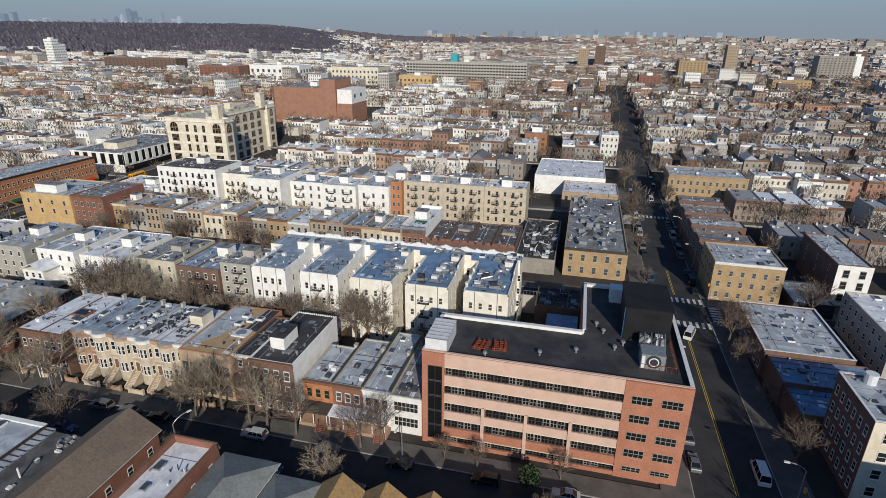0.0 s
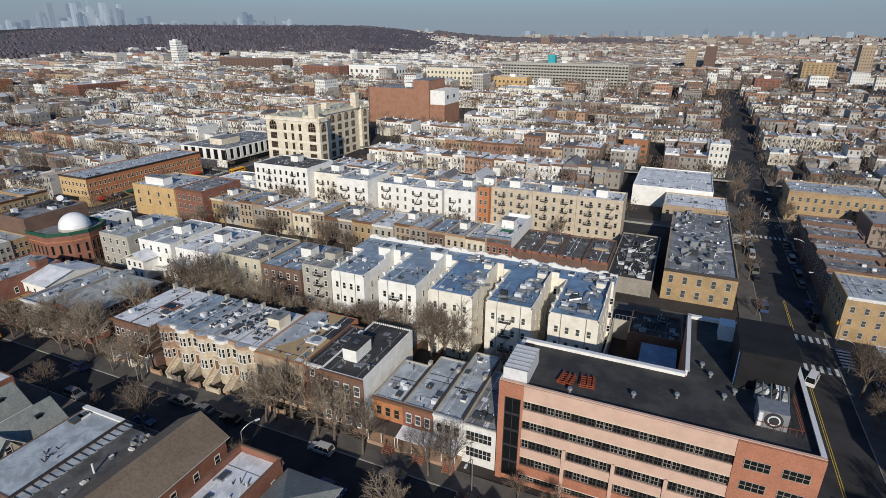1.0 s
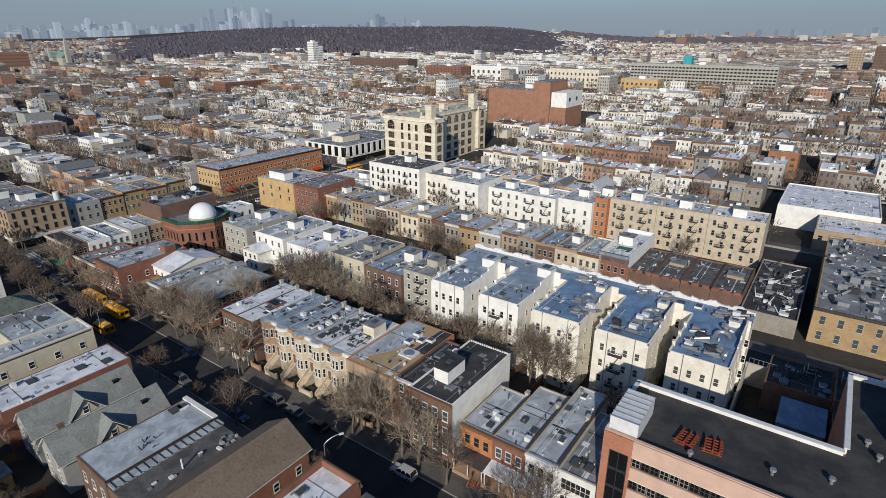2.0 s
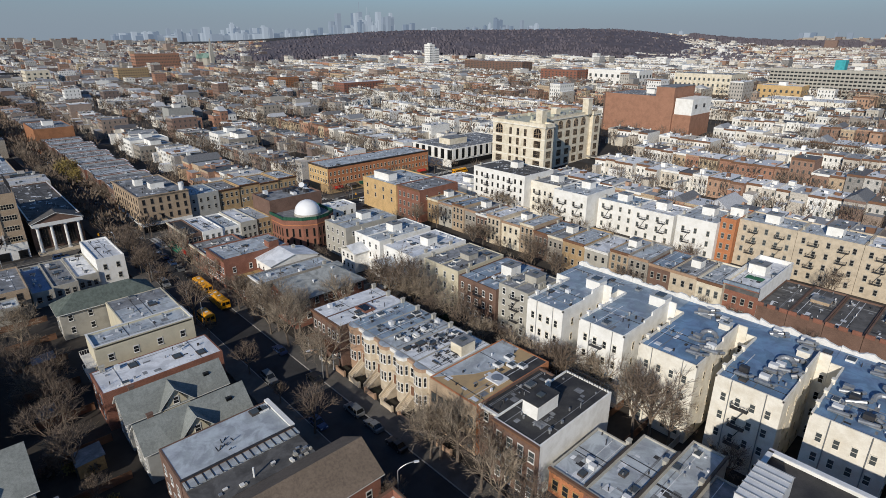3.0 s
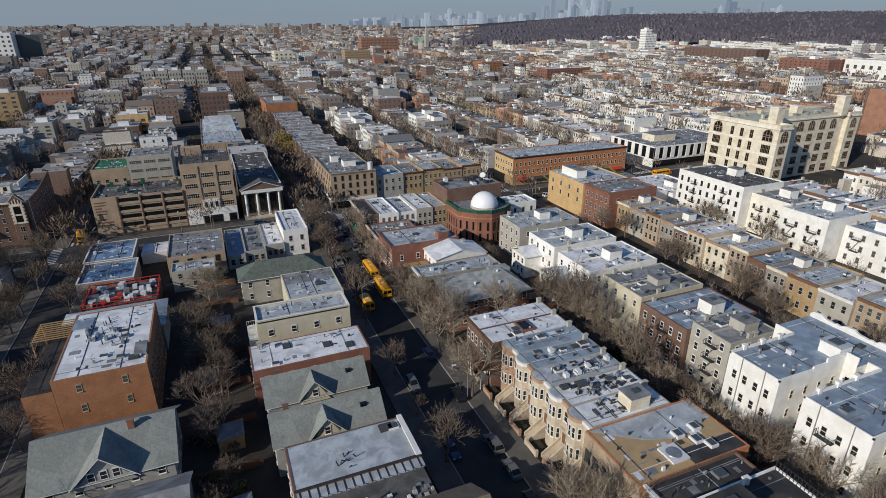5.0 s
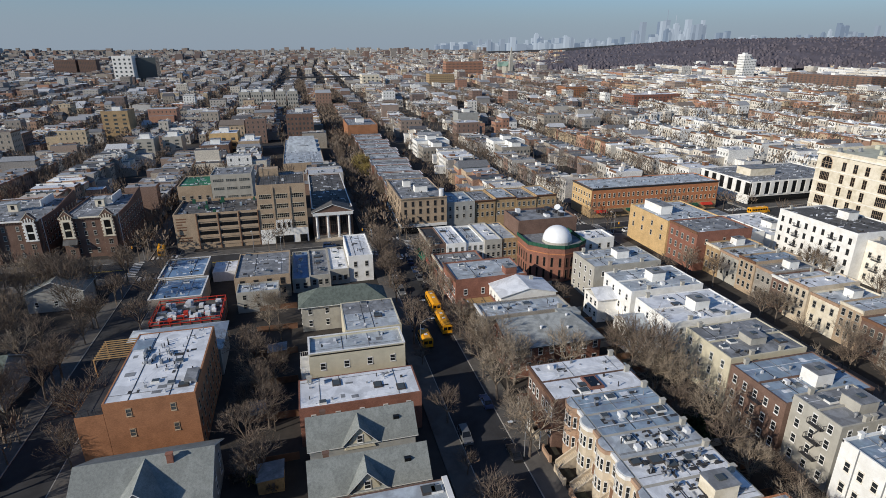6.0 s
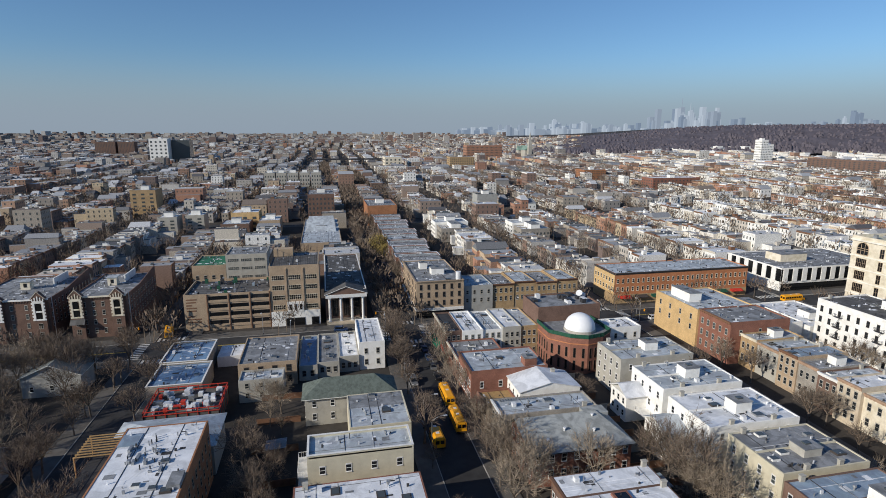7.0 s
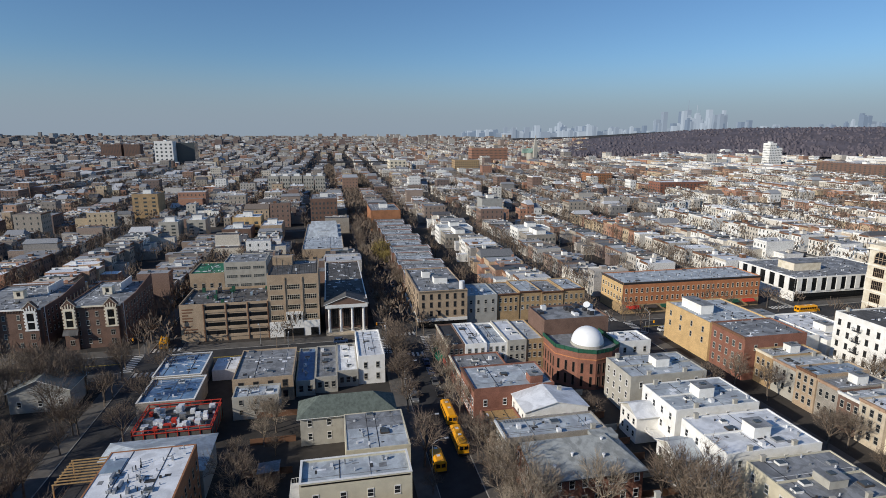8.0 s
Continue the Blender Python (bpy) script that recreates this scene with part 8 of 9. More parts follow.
SHIFT = {ax: random.Random(int(ax) + 5000).uniform(-24, 24) if ax < -900 else 0.0 for ax in AVENUES}
JOG = {sy: rng.uniform(-45, 45) if sy > 640 else 0.0 for sy in STREETS}
for ax in AVENUES:
    far_soup = Soup()
    north, south = (rng.uniform(2, 11), -rng.uniform(2, 11)) if ax < -700 else (0, 0)
    for sy in STREETS:
        dy = SHIFT[ax] if ax < -900 else north if sy > 100 or ax < -1300 and sy > 0 else south if sy < -50 or ax < -1300 else 0
        x0, x1, y0, y1 = ax + 11 + JOG[sy], ax + 233 + JOG[sy], sy + 10.2 + dy, sy + 66.8 + dy
        cx, cy = (x0 + x1) / 2, (y0 + y1) / 2
        r = math.hypot(cx + 20, cy - 30)
        if r > 3300 or not (seen(cx, cy) or seen(x0, y1) or seen(x1, y0) or seen(x0, y0) or seen(x1, y1)):
            continue
        a = math.degrees(math.atan2(-(cx + 30), cy - 30))
        if r > 1390 and 24 < a < 65:
            continue
        if r > 520 and abs(cy - 67.5) > 60 and rng.random() < 0.34:
            u = x0
            while u + 44 < x1:
                fill_row(far_soup, y0, y1, u, u + 15, r, -1, rng, "y")
                fill_row(far_soup, y0, y1, u + 26, u + 41, r, 1, rng, "y")
                u += 41 + rng.choice([14, 16, 18])
            lines = [y0 - 3, y1 + 3, cy + rng.uniform(-25, 25), cy + rng.uniform(-25, 25)]
        else:
            fill_row(far_soup, x0, x1, y0, y0 + 17, r, -1, rng)
            if sy == 144.5 and dy > 18:
                fill_row(far_soup, x0, x1, y0 - dy + 1, y0 - 6, r, -1, rng)
            if sy == -86.5 and dy < -18:
                fill_row(far_soup, x0, x1, y1 + 6, y1 - dy - 1, r, -1, rng)
            fill_row(far_soup, x0, x1, y1 - 17, y1, r, 1, rng)
            lines = [y0 - 3.4, y1 + 3.4, y0 - 4.2, y1 + 4.2, cy, cy]
        for k in range((96 if r < 900 else 18) + (70 if a < 14 else 44 if a > 62 else 20)):
            yy, xx = rng.choice(lines) + rng.gauss(0, 1.2), rng.uniform(x0 - 8, x1 + 8)
            if abs(yy - cy) < 14:
                yy += rng.uniform(-7, 7)
            if not taken(xx - 1, xx + 1, yy - 1, yy + 1):
                TREE_SPOTS.append((xx, yy, r))
    for k in range(110 if ax in (-458, -702, -946, -1190) else 0):
        TREE_SPOTS.append((ax + rng.uniform(0, 240), 67.5 + SHIFT[ax] + rng.uniform(-6.6, 6.6), 500))
    if ax in (-458, -702):
        fill_row(far_soup, ax + 11, ax + (118 if ax == -458 else 233), -18.0, -2.0, 400, -1, rng)
    if -720 < ax < -400:
        for k in range(40):
            TREE_SPOTS.append((ax + rng.uniform(60, 240), rng.uniform(-16, -3), 500))
    if far_soup.v:
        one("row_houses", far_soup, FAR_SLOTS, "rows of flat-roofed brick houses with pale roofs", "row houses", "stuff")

# ---- woods on the rise, city on the horizon ----
def woods():
    """The bare canopy of a large park as one rough sheet, ragged along its edges, with single crowns standing out of it."""
    rng = random.Random(6)
    na, nr = 400, 64
    s = Soup()
    for i in range(na + 1):
        for k in range(nr + 1):
            a = 19 + 50 * i / na
            r = 1390 + 1300 * (k / nr) ** 1.5 + 22 * noise.noise((a * 1.3, k * 0.4, 0))
            x, y = -30 - r * math.sin(radians(a)), 30 + r * math.cos(radians(a))
            edge = min(1, k / 1.5, (a - 19) * 0.16 + 0.25 * noise.noise((k * 0.7, a, 1)), (69 - a) * 0.2 + 0.25 * noise.noise((k * 0.7, a, 2)))
            h = (9.5 + 6 * noise.noise((x * 0.006, y * 0.006, 3)) + 3 * noise.noise((x * 0.02, y * 0.02, 5)) + rng.uniform(-1.8, 1.8)) * edge - 1.5
            s.v.append((x, y, lie(x, y) + h))
    for i in range(na):
        for k in range(nr):
            p = i * (nr + 1) + k
            s.f.append((p, p + 1, p + nr + 2, p + nr + 1))
            s.m.append(0)
    for k in range(3200):
        a, t = rng.gauss(45, 13) if k % 3 else rng.uniform(19.5, 68.5), rng.random() ** 1.6
        r = 1375 + 1250 * t
        x, y = -30 - r * math.sin(radians(a)), 30 + r * math.cos(radians(a))
        w, h, z, u = rng.uniform(3.5, 8), rng.uniform(8, 15), lie(x, y), rng.uniform(0, 1.5)
        ring = [(x + w * math.cos(u + q * 1.2566), y + w * math.sin(u + q * 1.2566)) for q in range(5)]
        s.solid([(p, q, z + h * 0.3) for p, q in ring], [(x + (p - x) * 0.4, y + (q - y) * 0.4, z + h * rng.uniform(0.85, 1)) for p, q in ring])
    ob = one("woods", s, ["far_woods"], "brown leafless woods of a park on the rise", "woods", "stuff")
    ob.data.polygons.foreach_set("use_smooth", [True] * len(ob.data.polygons))
    return ob


woods()


def far_ridge():
    """A low wooded ridge closing the view to the north."""
    s, rng = Soup(), random.Random(9)
    for k in range(2600):
        a, r = rng.uniform(-4, 24), rng.uniform(2500, 3100)
        x, y = -30 - r * math.sin(radians(a)), 30 + r * math.cos(radians(a))
        z, w, h = lie(x, y), rng.uniform(8, 16), rng.uniform(10, 24) * min(1, (a + 5) / 12)
        s.solid([(x - w, y - 6, z - 4), (x + w, y - 6, z - 4), (x + w, y + 6, z - 4), (x - w, y + 6, z - 4)], [(x - w * 0.5, y - 2, z + h), (x + w * 0.5, y - 2, z + h), (x + w * 0.5, y + 2, z + h), (x - w * 0.5, y + 2, z + h)])
    return one("woods", s, ["far_woods"], "thin brown wooded ridge beyond the houses", "woods", "stuff")


far_ridge()


# grey-blue colour and emission imitate distance haze; the towers are no light sources
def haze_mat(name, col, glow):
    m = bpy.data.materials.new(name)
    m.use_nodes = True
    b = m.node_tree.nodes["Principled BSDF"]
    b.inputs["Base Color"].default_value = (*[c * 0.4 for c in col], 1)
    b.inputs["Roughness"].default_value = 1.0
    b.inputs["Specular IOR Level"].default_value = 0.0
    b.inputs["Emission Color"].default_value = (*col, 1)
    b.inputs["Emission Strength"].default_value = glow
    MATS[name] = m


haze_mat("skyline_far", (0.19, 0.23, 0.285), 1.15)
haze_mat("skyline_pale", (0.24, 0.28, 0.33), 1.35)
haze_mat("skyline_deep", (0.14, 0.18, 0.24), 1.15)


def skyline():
    """Horizon towers, haze put into colour and glow: clusters by heading (to the left of north), spread, height and
    number.
    """
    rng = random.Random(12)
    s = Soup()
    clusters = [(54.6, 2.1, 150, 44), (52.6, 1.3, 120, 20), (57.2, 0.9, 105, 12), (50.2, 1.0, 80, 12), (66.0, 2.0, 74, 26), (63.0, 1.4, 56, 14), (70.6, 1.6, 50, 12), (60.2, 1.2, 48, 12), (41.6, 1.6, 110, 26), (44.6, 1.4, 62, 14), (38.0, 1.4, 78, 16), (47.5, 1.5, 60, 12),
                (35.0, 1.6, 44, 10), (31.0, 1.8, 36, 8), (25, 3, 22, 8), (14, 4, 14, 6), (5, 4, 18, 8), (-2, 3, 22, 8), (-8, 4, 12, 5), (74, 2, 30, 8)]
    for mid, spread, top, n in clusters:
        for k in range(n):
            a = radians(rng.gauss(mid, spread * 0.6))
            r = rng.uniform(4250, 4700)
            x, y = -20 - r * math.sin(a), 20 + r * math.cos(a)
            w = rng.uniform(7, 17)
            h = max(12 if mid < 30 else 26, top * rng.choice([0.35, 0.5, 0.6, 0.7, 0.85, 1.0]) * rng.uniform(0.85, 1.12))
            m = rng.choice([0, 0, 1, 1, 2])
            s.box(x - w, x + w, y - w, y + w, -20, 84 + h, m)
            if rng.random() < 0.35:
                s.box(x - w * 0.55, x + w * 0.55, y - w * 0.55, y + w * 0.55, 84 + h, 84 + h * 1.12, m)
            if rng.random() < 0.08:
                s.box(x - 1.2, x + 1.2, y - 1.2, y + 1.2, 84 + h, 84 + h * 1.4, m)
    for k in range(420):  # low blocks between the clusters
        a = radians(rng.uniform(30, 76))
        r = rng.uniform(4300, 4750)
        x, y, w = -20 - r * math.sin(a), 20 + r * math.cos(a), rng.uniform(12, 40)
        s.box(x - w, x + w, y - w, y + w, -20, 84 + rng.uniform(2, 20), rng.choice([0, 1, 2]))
    return one("backdrop", s, ["skyline_far", "skyline_pale", "skyline_deep"], "city towers on the horizon with haze painted into their blue-grey", "skyline", "structure")


skyline()


def far_belt():
    s = Soup()
    rng = random.Random(15)
    for k in range(5200):
        a = rng.uniform(-42, 130)
        r = 2400 + 2200 * rng.random() ** 0.9
        if 16 < a < 71:
            continue
        x, y = -20 - r * math.sin(radians(a)), 20 + r * math.cos(radians(a))
        w, d, h = rng.uniform(6, 26), rng.uniform(6, 16), rng.uniform(7, 15) + (rng.uniform(5, 22) if rng.random() < 0.07 else 0)
        z = lie(x, y)
        s.box(x - w, x + w, y - d, y + d, z - 6, z + h, 0, 0, False)
        s.face([(x - w, y - d, z + h + 0.2), (x + w, y - d, z + h + 0.2), (x + w, y + d, z + h + 0.2), (x - w, y + d, z + h + 0.2)], 1)
    # dulled walls and roofs replace the hazy dark of this distance
    return one("far_houses", s, ["dull_walls", "dull_roofs"], "distant low houses, colours dulled for haze toward the horizon", "houses", "stuff")


far_belt()


# ---- trees ----
def grow(s, p, d, length, r, level, rng, last):
    """Branches: each ends in thinner ones that bend upwards."""
    q = p + d * length
    if level >= 2:
        u = d.orthogonal().normalized()
        u.rotate(Matrix.Rotation(rng.uniform(0, 3.14), 3, d))
        u *= r * (1.0 if level == 2 else 2.2 if last == 4 else 1.5)
        s.face([tuple(p - u), tuple(p + u), tuple(q + u * 0.3), tuple(q - u * 0.3)], 0)
    else:
        s.tube(p, q, r, r * 0.62, 4, 0, False)
    if level == last:
        return
    n = (5, 4, 4, 3, 2)[level] if last == 4 else (6, 5, 5)[level]
    for k in range(n):
        t = rng.uniform(0.45, 1.0) if k else 1.0
        e = (d + Vector((rng.gauss(0, 0.48), rng.gauss(0, 0.48), rng.gauss(0.12, 0.3)))).normalized()
        grow(s, p + d * length * t, e, length * rng.uniform(0.55, 0.8), r * (0.5 if level < 2 else 0.6), level + 1, rng, last)


TREES = []
for seed, (H, lean, mat) in enumerate(((12.5, 0.75, "twigs"), (10.5, 0.95, "twigs"), (14.0, 0.6, "twigs"), (9.0, 1.0, "twigs_pale"), (13.0, 0.8, "twigs_pale"), (7.0, 0.9, "twigs"), (11.0, 0.8, "twigs"), (10.0, 0.95, "twigs_pale"), (8.0, 0.9, "twigs"))):
    rng = random.Random(seed + 100)
    tr, cr = Soup(), Soup()
    top = Vector((rng.uniform(-0.3, 0.3), rng.uniform(-0.3, 0.3), H * 0.3))
    tr.tube((0, 0, -0.6), (top.x * 0.4, top.y * 0.4, H * 0.15), H * 0.021, H * 0.016, 8, 0, False)
    tr.tube((top.x * 0.4, top.y * 0.4, H * 0.15), top, H * 0.016, H * 0.013, 8, 0, True)
    for k in range(6):
        a = 2 * math.pi * k / 6 + rng.uniform(-0.4, 0.4)
        d = Vector((lean * math.cos(a) * rng.uniform(0.5, 1), lean * math.sin(a) * rng.uniform(0.5, 1), 1)).normalized() if k else Vector((0.05, 0.05, 1)).normalized()
        grow(cr, top * rng.uniform(0.8, 1), d, H * rng.uniform(0.2, 0.27), H * 0.0085, 0, rng, 4 if seed < 6 else 3)
    TREES.append((tr.mesh("trunk", ["bark"]), cr.mesh("crown", [mat])))


def plant(x, y, kind, size=1.0, turn=0.0, label="bare winter street tree with fine brown twigs", group="bare trees"):
    t = thing("tree", label, "tree", (x, y, lie(x, y)), group=group)
    t.matrix_basis = pose(x, y, lie(x, y), 0, 0, turn) @ Matrix.Diagonal((size, size, size, 1))
    part("trunk", TREES[kind][0], (), t)
    part("crown", TREES[kind][1], (), t)
    return t


rng = random.Random(51)
spots = []
x = -196
while x < 14:
    if not -62 < x < -59 and not -24 < x < 2:
        spot = (x + rng.uniform(-1.5, 1.5), 73.4, rng.choice([0, 1, 3, 4]))
        if not -122 < x < -72 or int(x * 3) % 2:
            spots.append(spot)
    if rng.random() < 0.5:
        spots.append((x + rng.uniform(-2, 2), 61.6, rng.choice([0, 1, 2, 5])))
    x += rng.uniform(6.0, 10.0) if x < -108 else rng.uniform(7, 11) if x < -62 else rng.uniform(11, 17)
for px, py, kd in ((-56, 74.2, 2), (-66, 74.6, 0), (-71, 75.5, 3), (-30, 75.0, 1), (-34, 62.2, 3), (-18, 74, 5), (-12, 73.5, 5), (2, 74.5, 5)):
    spots.append((px, py, kd))
for k in range(13):  # back gardens behind the first row
    spots.append((rng.uniform(-168, -24), rng.uniform(100.5, 107), rng.choice([0, 1, 2, 4])))
for px, py, kd in ((-46, 103.0, 9), (-43.5, 104.5, 9), (-112, 105, 9), (-118, 104.5, 9), (-58, 105, 4), (-66, 106, 1), (-30, 104, 1), (-96, 106, 4), (-101, 104, 1), (-106, 107, 4), (-110, 104.5, 4), (-115, 107, 0), (-120, 106, 4), (-88, 106, 3), (-82, 107, 1), (-74, 106.5, 3)):
    spots.append((px, py, kd))
for k in range(44):  # gardens on the near side
    px, py, kd = rng.uniform(-178, -12), rng.uniform(23, 32), rng.choice([5, 5, 3])
    if px < -148 or k % 2:
        spots.append((px, py, kd))
for k in range(22):  # along the street to the south
    spots.append((rng.uniform(-205, -60), rng.choice([-3.4, -15.6]) + rng.uniform(-0.6, 0.6), rng.choice([0, 1, 2])))
for k in range(26):
    spots.append((rng.uniform(-205, -120), rng.uniform(-58, -17), rng.choice([0, 1, 2, 4])))
for k in range(34):  # second street, both sides
    spots.append((rng.uniform(-170, -20), rng.choice([138.2, 151.0, 155.5]), rng.choice([0, 1, 3, 5])))
for k in range(13):
    spots.append((rng.uniform(-168, -20), rng.uniform(180, 193), rng.choice([0, 1, 4])))
for k in range(16):  # near avenue
    spots.append((rng.choice([22.0, 38.6]), rng.uniform(158, 300), rng.choice([1, 5, 3])))
for px, py, kd in ((41, 88, 1), (39, 118, 1), (38.5, 128, 0), (39, 133, 1), (63, 152, 2), (62, 147, 0), (41, 104, 5)):
    spots.append((px, py, kd))
for k in range(30):  # trees south of the next street and along the far avenue
    spots.append((rng.uniform(-208, -140), rng.uniform(-56, -16), rng.choice([0, 2, 2])))
for k in range(40):  # first street beyond the far avenue
    spots.append((rng.uniform(-440, -235), rng.choice([61.8, 73.2]), rng.choice([0, 1, 3])))
for px, py, kd in ((-113, 61.9, 1), (-99, 61.7, 5), (-86.5, 62.2, 1), (-119, 76.5, 4), (-122, 79, 4), (-126, 75.5, 0), (-131, 76.2, 4), (-136, 75, 3), (-141, 74.5, 4), (-146, 75.5, 0), (-117, 83, 3), (-120, 90, 4), (-63, 75.8, 4), (-69, 76.2, 3), (-52, 73.6, 4), (-127, 27, 2), (-120, 29, 0), (-112, 26, 0), (-132, 30, 1), (-136, 25, 2), (-104, 28, 0)):
    spots.append((px, py, kd))
for px, py in ((-188, 61.5), (-193, 62), (-181, 62), (-206, 63.0)):
    spots.append((px, py, 0))
for px, py, kd in spots:
    if px < -215 or py > 150:
        kd = 6 + kd % 3
    plant(px, py, kd if kd < 9 else 2, rng.uniform(0.85, 1.25) if kd < 9 else rng.uniform(1.2, 1.35), rng.uniform(0, 360))


def leafy(x, y, h, w, mat, label, n=420):
    rng = random.Random(int(x * 10))
    t = thing("tree" if h > 3 else "shrub", label, "tree" if h > 3 else "shrub", (x, y, lie(x, y)))
    part("trunk", Soup().tube((0, 0, -0.5), (0, 0, h * 0.6), h * 0.02, h * 0.01, 6), ["bark"], t)
    s = Soup()
    for k in range(n):
        a, v = rng.uniform(0, 2 * math.pi), rng.uniform(-1, 1)
        q = rng.random() ** 0.4 * rng.uniform(0.75, 1.1)
        c = Vector((w * q * math.cos(a) * math.sqrt(1 - v * v), w * q * math.sin(a) * math.sqrt(1 - v * v), h * 0.56 + h * 0.44 * q * v))
        u = Vector((rng.gauss(0, 1), rng.gauss(0, 1), rng.gauss(0, 1))).normalized() * rng.uniform(0.12, 0.34)
        e = u.orthogonal().normalized() * rng.uniform(0.1, 0.28)
        s.face([tuple(c - u), tuple(c + e), tuple(c + u), tuple(c - e)])
    part("crown", s, [mat], t)
    return t


leafy(-337, 70.5, 13, 6.5, "leaves_dry", "street tree still holding olive-yellow leaves", 3400)
leafy(-326, 72.5, 10, 4.5, "leaves_dry", "smaller tree with thinning yellow leaves", 1300)
for px, py, h, w in ((-96.5, 105.5, 3.4, 2.2), (-99, 107, 4.0, 2.4), (-101.5, 106, 3.2, 2.0), (-118.5, 111, 5.0, 1.6), (-132, 109, 4.5, 1.5), (-64, 104, 2.6, 1.6)):
    leafy(px, py, h, w, "leaves_ever", "dark evergreen garden shrub", 500)
for px, py, h, w in ((-3, 71.5, 4.2, 2.0), (-72, 35, 6.5, 2.4)):
    leafy(px, py, h, w, "leaves_ever", "dense green conifer by the pavement", 700)
for k in range(9):
    leafy(rng.uniform(-120, -80), rng.uniform(24, 34), rng.uniform(1.6, 2.8), rng.uniform(1.2, 2.2), "leaves_dry" if k % 2 else "twigs", "withered brown garden shrub", 260)


def far_trees():
    rng = random.Random(88)
    soups = [Soup(), Soup(), Soup()]
    for x, y, r in TREE_SPOTS:
        s = soups[0 if r < 420 else 1 if r < 900 else 2]
        z = lie(x, y)
        H = rng.uniform(7.5, 13)
        n = 66 if r < 420 else 18 if r < 900 else 3
        k = 1.35 if r < 420 else 4.0 if r < 900 else 10.0
        if r < 900:
            s.tube((x, y, z), (x, y, z + H * 0.45), 0.2, 0.12, 3, 1, False)
        for j in range(n):
            t, v, f = rng.uniform(0, 6.2832), rng.uniform(-1, 1), rng.random() ** 0.5
            c = math.sqrt(1 - v * v) * f
            p = Vector((c * math.cos(t) * H * 0.3, c * math.sin(t) * H * 0.3, H * (0.6 + 0.27 * v * f)))
            d = (p - Vector((0, 0, H * 0.25)) + Vector((rng.gauss(0, 0.12), rng.gauss(0, 0.12), rng.gauss(0, 0.12))) * H).normalized()
            p += Vector((x, y, z))
            q = p + d * H * rng.uniform(0.08, 0.2)
            u = d.orthogonal().normalized()
            u.rotate(Matrix.Rotation(rng.uniform(0, 6.28), 3, d))
            u *= 0.075 * k * rng.uniform(0.6, 1.4)
            s.face([tuple(p - u), tuple(p + u), tuple(q + u * 0.5), tuple(q - u * 0.5)], 0)
    for s in soups:
        one("far_trees", s, ["twigs", "bark"], "bare brown trees among the far houses", "trees", "stuff")


far_trees()


# ---- vehicles ----
def car_parts(kind):
    """Body, glass and wheels, nose towards +x."""
    L, Wd, Hh = {"sedan": (4.6, 1.8, 1.45), "suv": (4.8, 1.95, 1.75), "van": (5.6, 2.05, 2.35)}[kind]
    l, w = L / 2, Wd / 2
    body = Soup()
    zb, zm = 0.28, {"sedan": 0.86, "suv": 1.0, "van": 1.1}[kind]
    body.solid([(-l, -w * 0.92, zb), (l, -w * 0.88, zb), (l, w * 0.88, zb), (-l, w * 0.92, zb)], [(-l + 0.06, -w, zm - 0.08), (l - 0.1, -w * 0.94, zm - 0.18), (l - 0.1, w * 0.94, zm - 0.18), (-l + 0.06, w, zm - 0.08)], bottom=True)
    body.solid([(-l + 0.06, -w, zm - 0.08), (l - 0.1, -w * 0.94, zm - 0.18), (l - 0.1, w * 0.94, zm - 0.18), (-l + 0.06, w, zm - 0.08)], [(-l + 0.15, -w * 0.93, zm + 0.04), (l - 0.5, -w * 0.85, zm), (l - 0.5, w * 0.85, zm), (-l + 0.15, w * 0.93, zm + 0.04)])
    f0, f1 = {"sedan": (l - 1.35, l - 2.1), "suv": (l - 1.3, l - 1.95), "van": (l - 0.9, l - 1.6)}[kind]
    r0, r1 = {"sedan": (-l + 0.55, -l + 1.25), "suv": (-l + 0.15, -l + 0.45), "van": (-l + 0.1, -l + 0.2)}[kind]
    cab = [(r0, -w * 0.9, zm), (f0, -w * 0.86, zm), (f0, w * 0.86, zm), (r0, w * 0.9, zm)]
    roof = [(r1, -w * 0.74, Hh), (f1, -w * 0.72, Hh), (f1, w * 0.72, Hh), (r1, w * 0.74, Hh)]
    glassy = Soup().solid(cab, [(x, y, z - 0.06) for x, y, z in roof], (0, 0, 0))
    body.solid([(x, y, z - 0.06) for x, y, z in roof], roof)
    for t in (0.0, 0.36, 0.68, 1.0):
        for e in (0, 1):
            a, b = (cab[0], cab[1]) if e == 0 else (cab[3], cab[2])
            c, d = (roof[0], roof[1]) if e == 0 else (roof[3], roof[2])
            lo, hi = Vector(a) + (Vector(b) - Vector(a)) * t, Vector(c) + (Vector(d) - Vector(c)) * t
            body.tube(lo, hi, 0.05, 0.05, 4)
    wheel = Soup().tube((0, -0.11, 0), (0, 0.11, 0), 0.33, 0.33, 12, 0).tube((0, -0.12, 0), (0, -0.11, 0), 0.2, 0.2, 10, 1).tube((0, 0.11, 0), (0, 0.12, 0), 0.2, 0.2, 10, 1)
    lamp = Soup().box(l - 0.13, l - 0.05, -0.22, 0.22, zm - 0.34, zm - 0.18)
    return body, glassy, wheel, lamp, l, w


CARS = {}


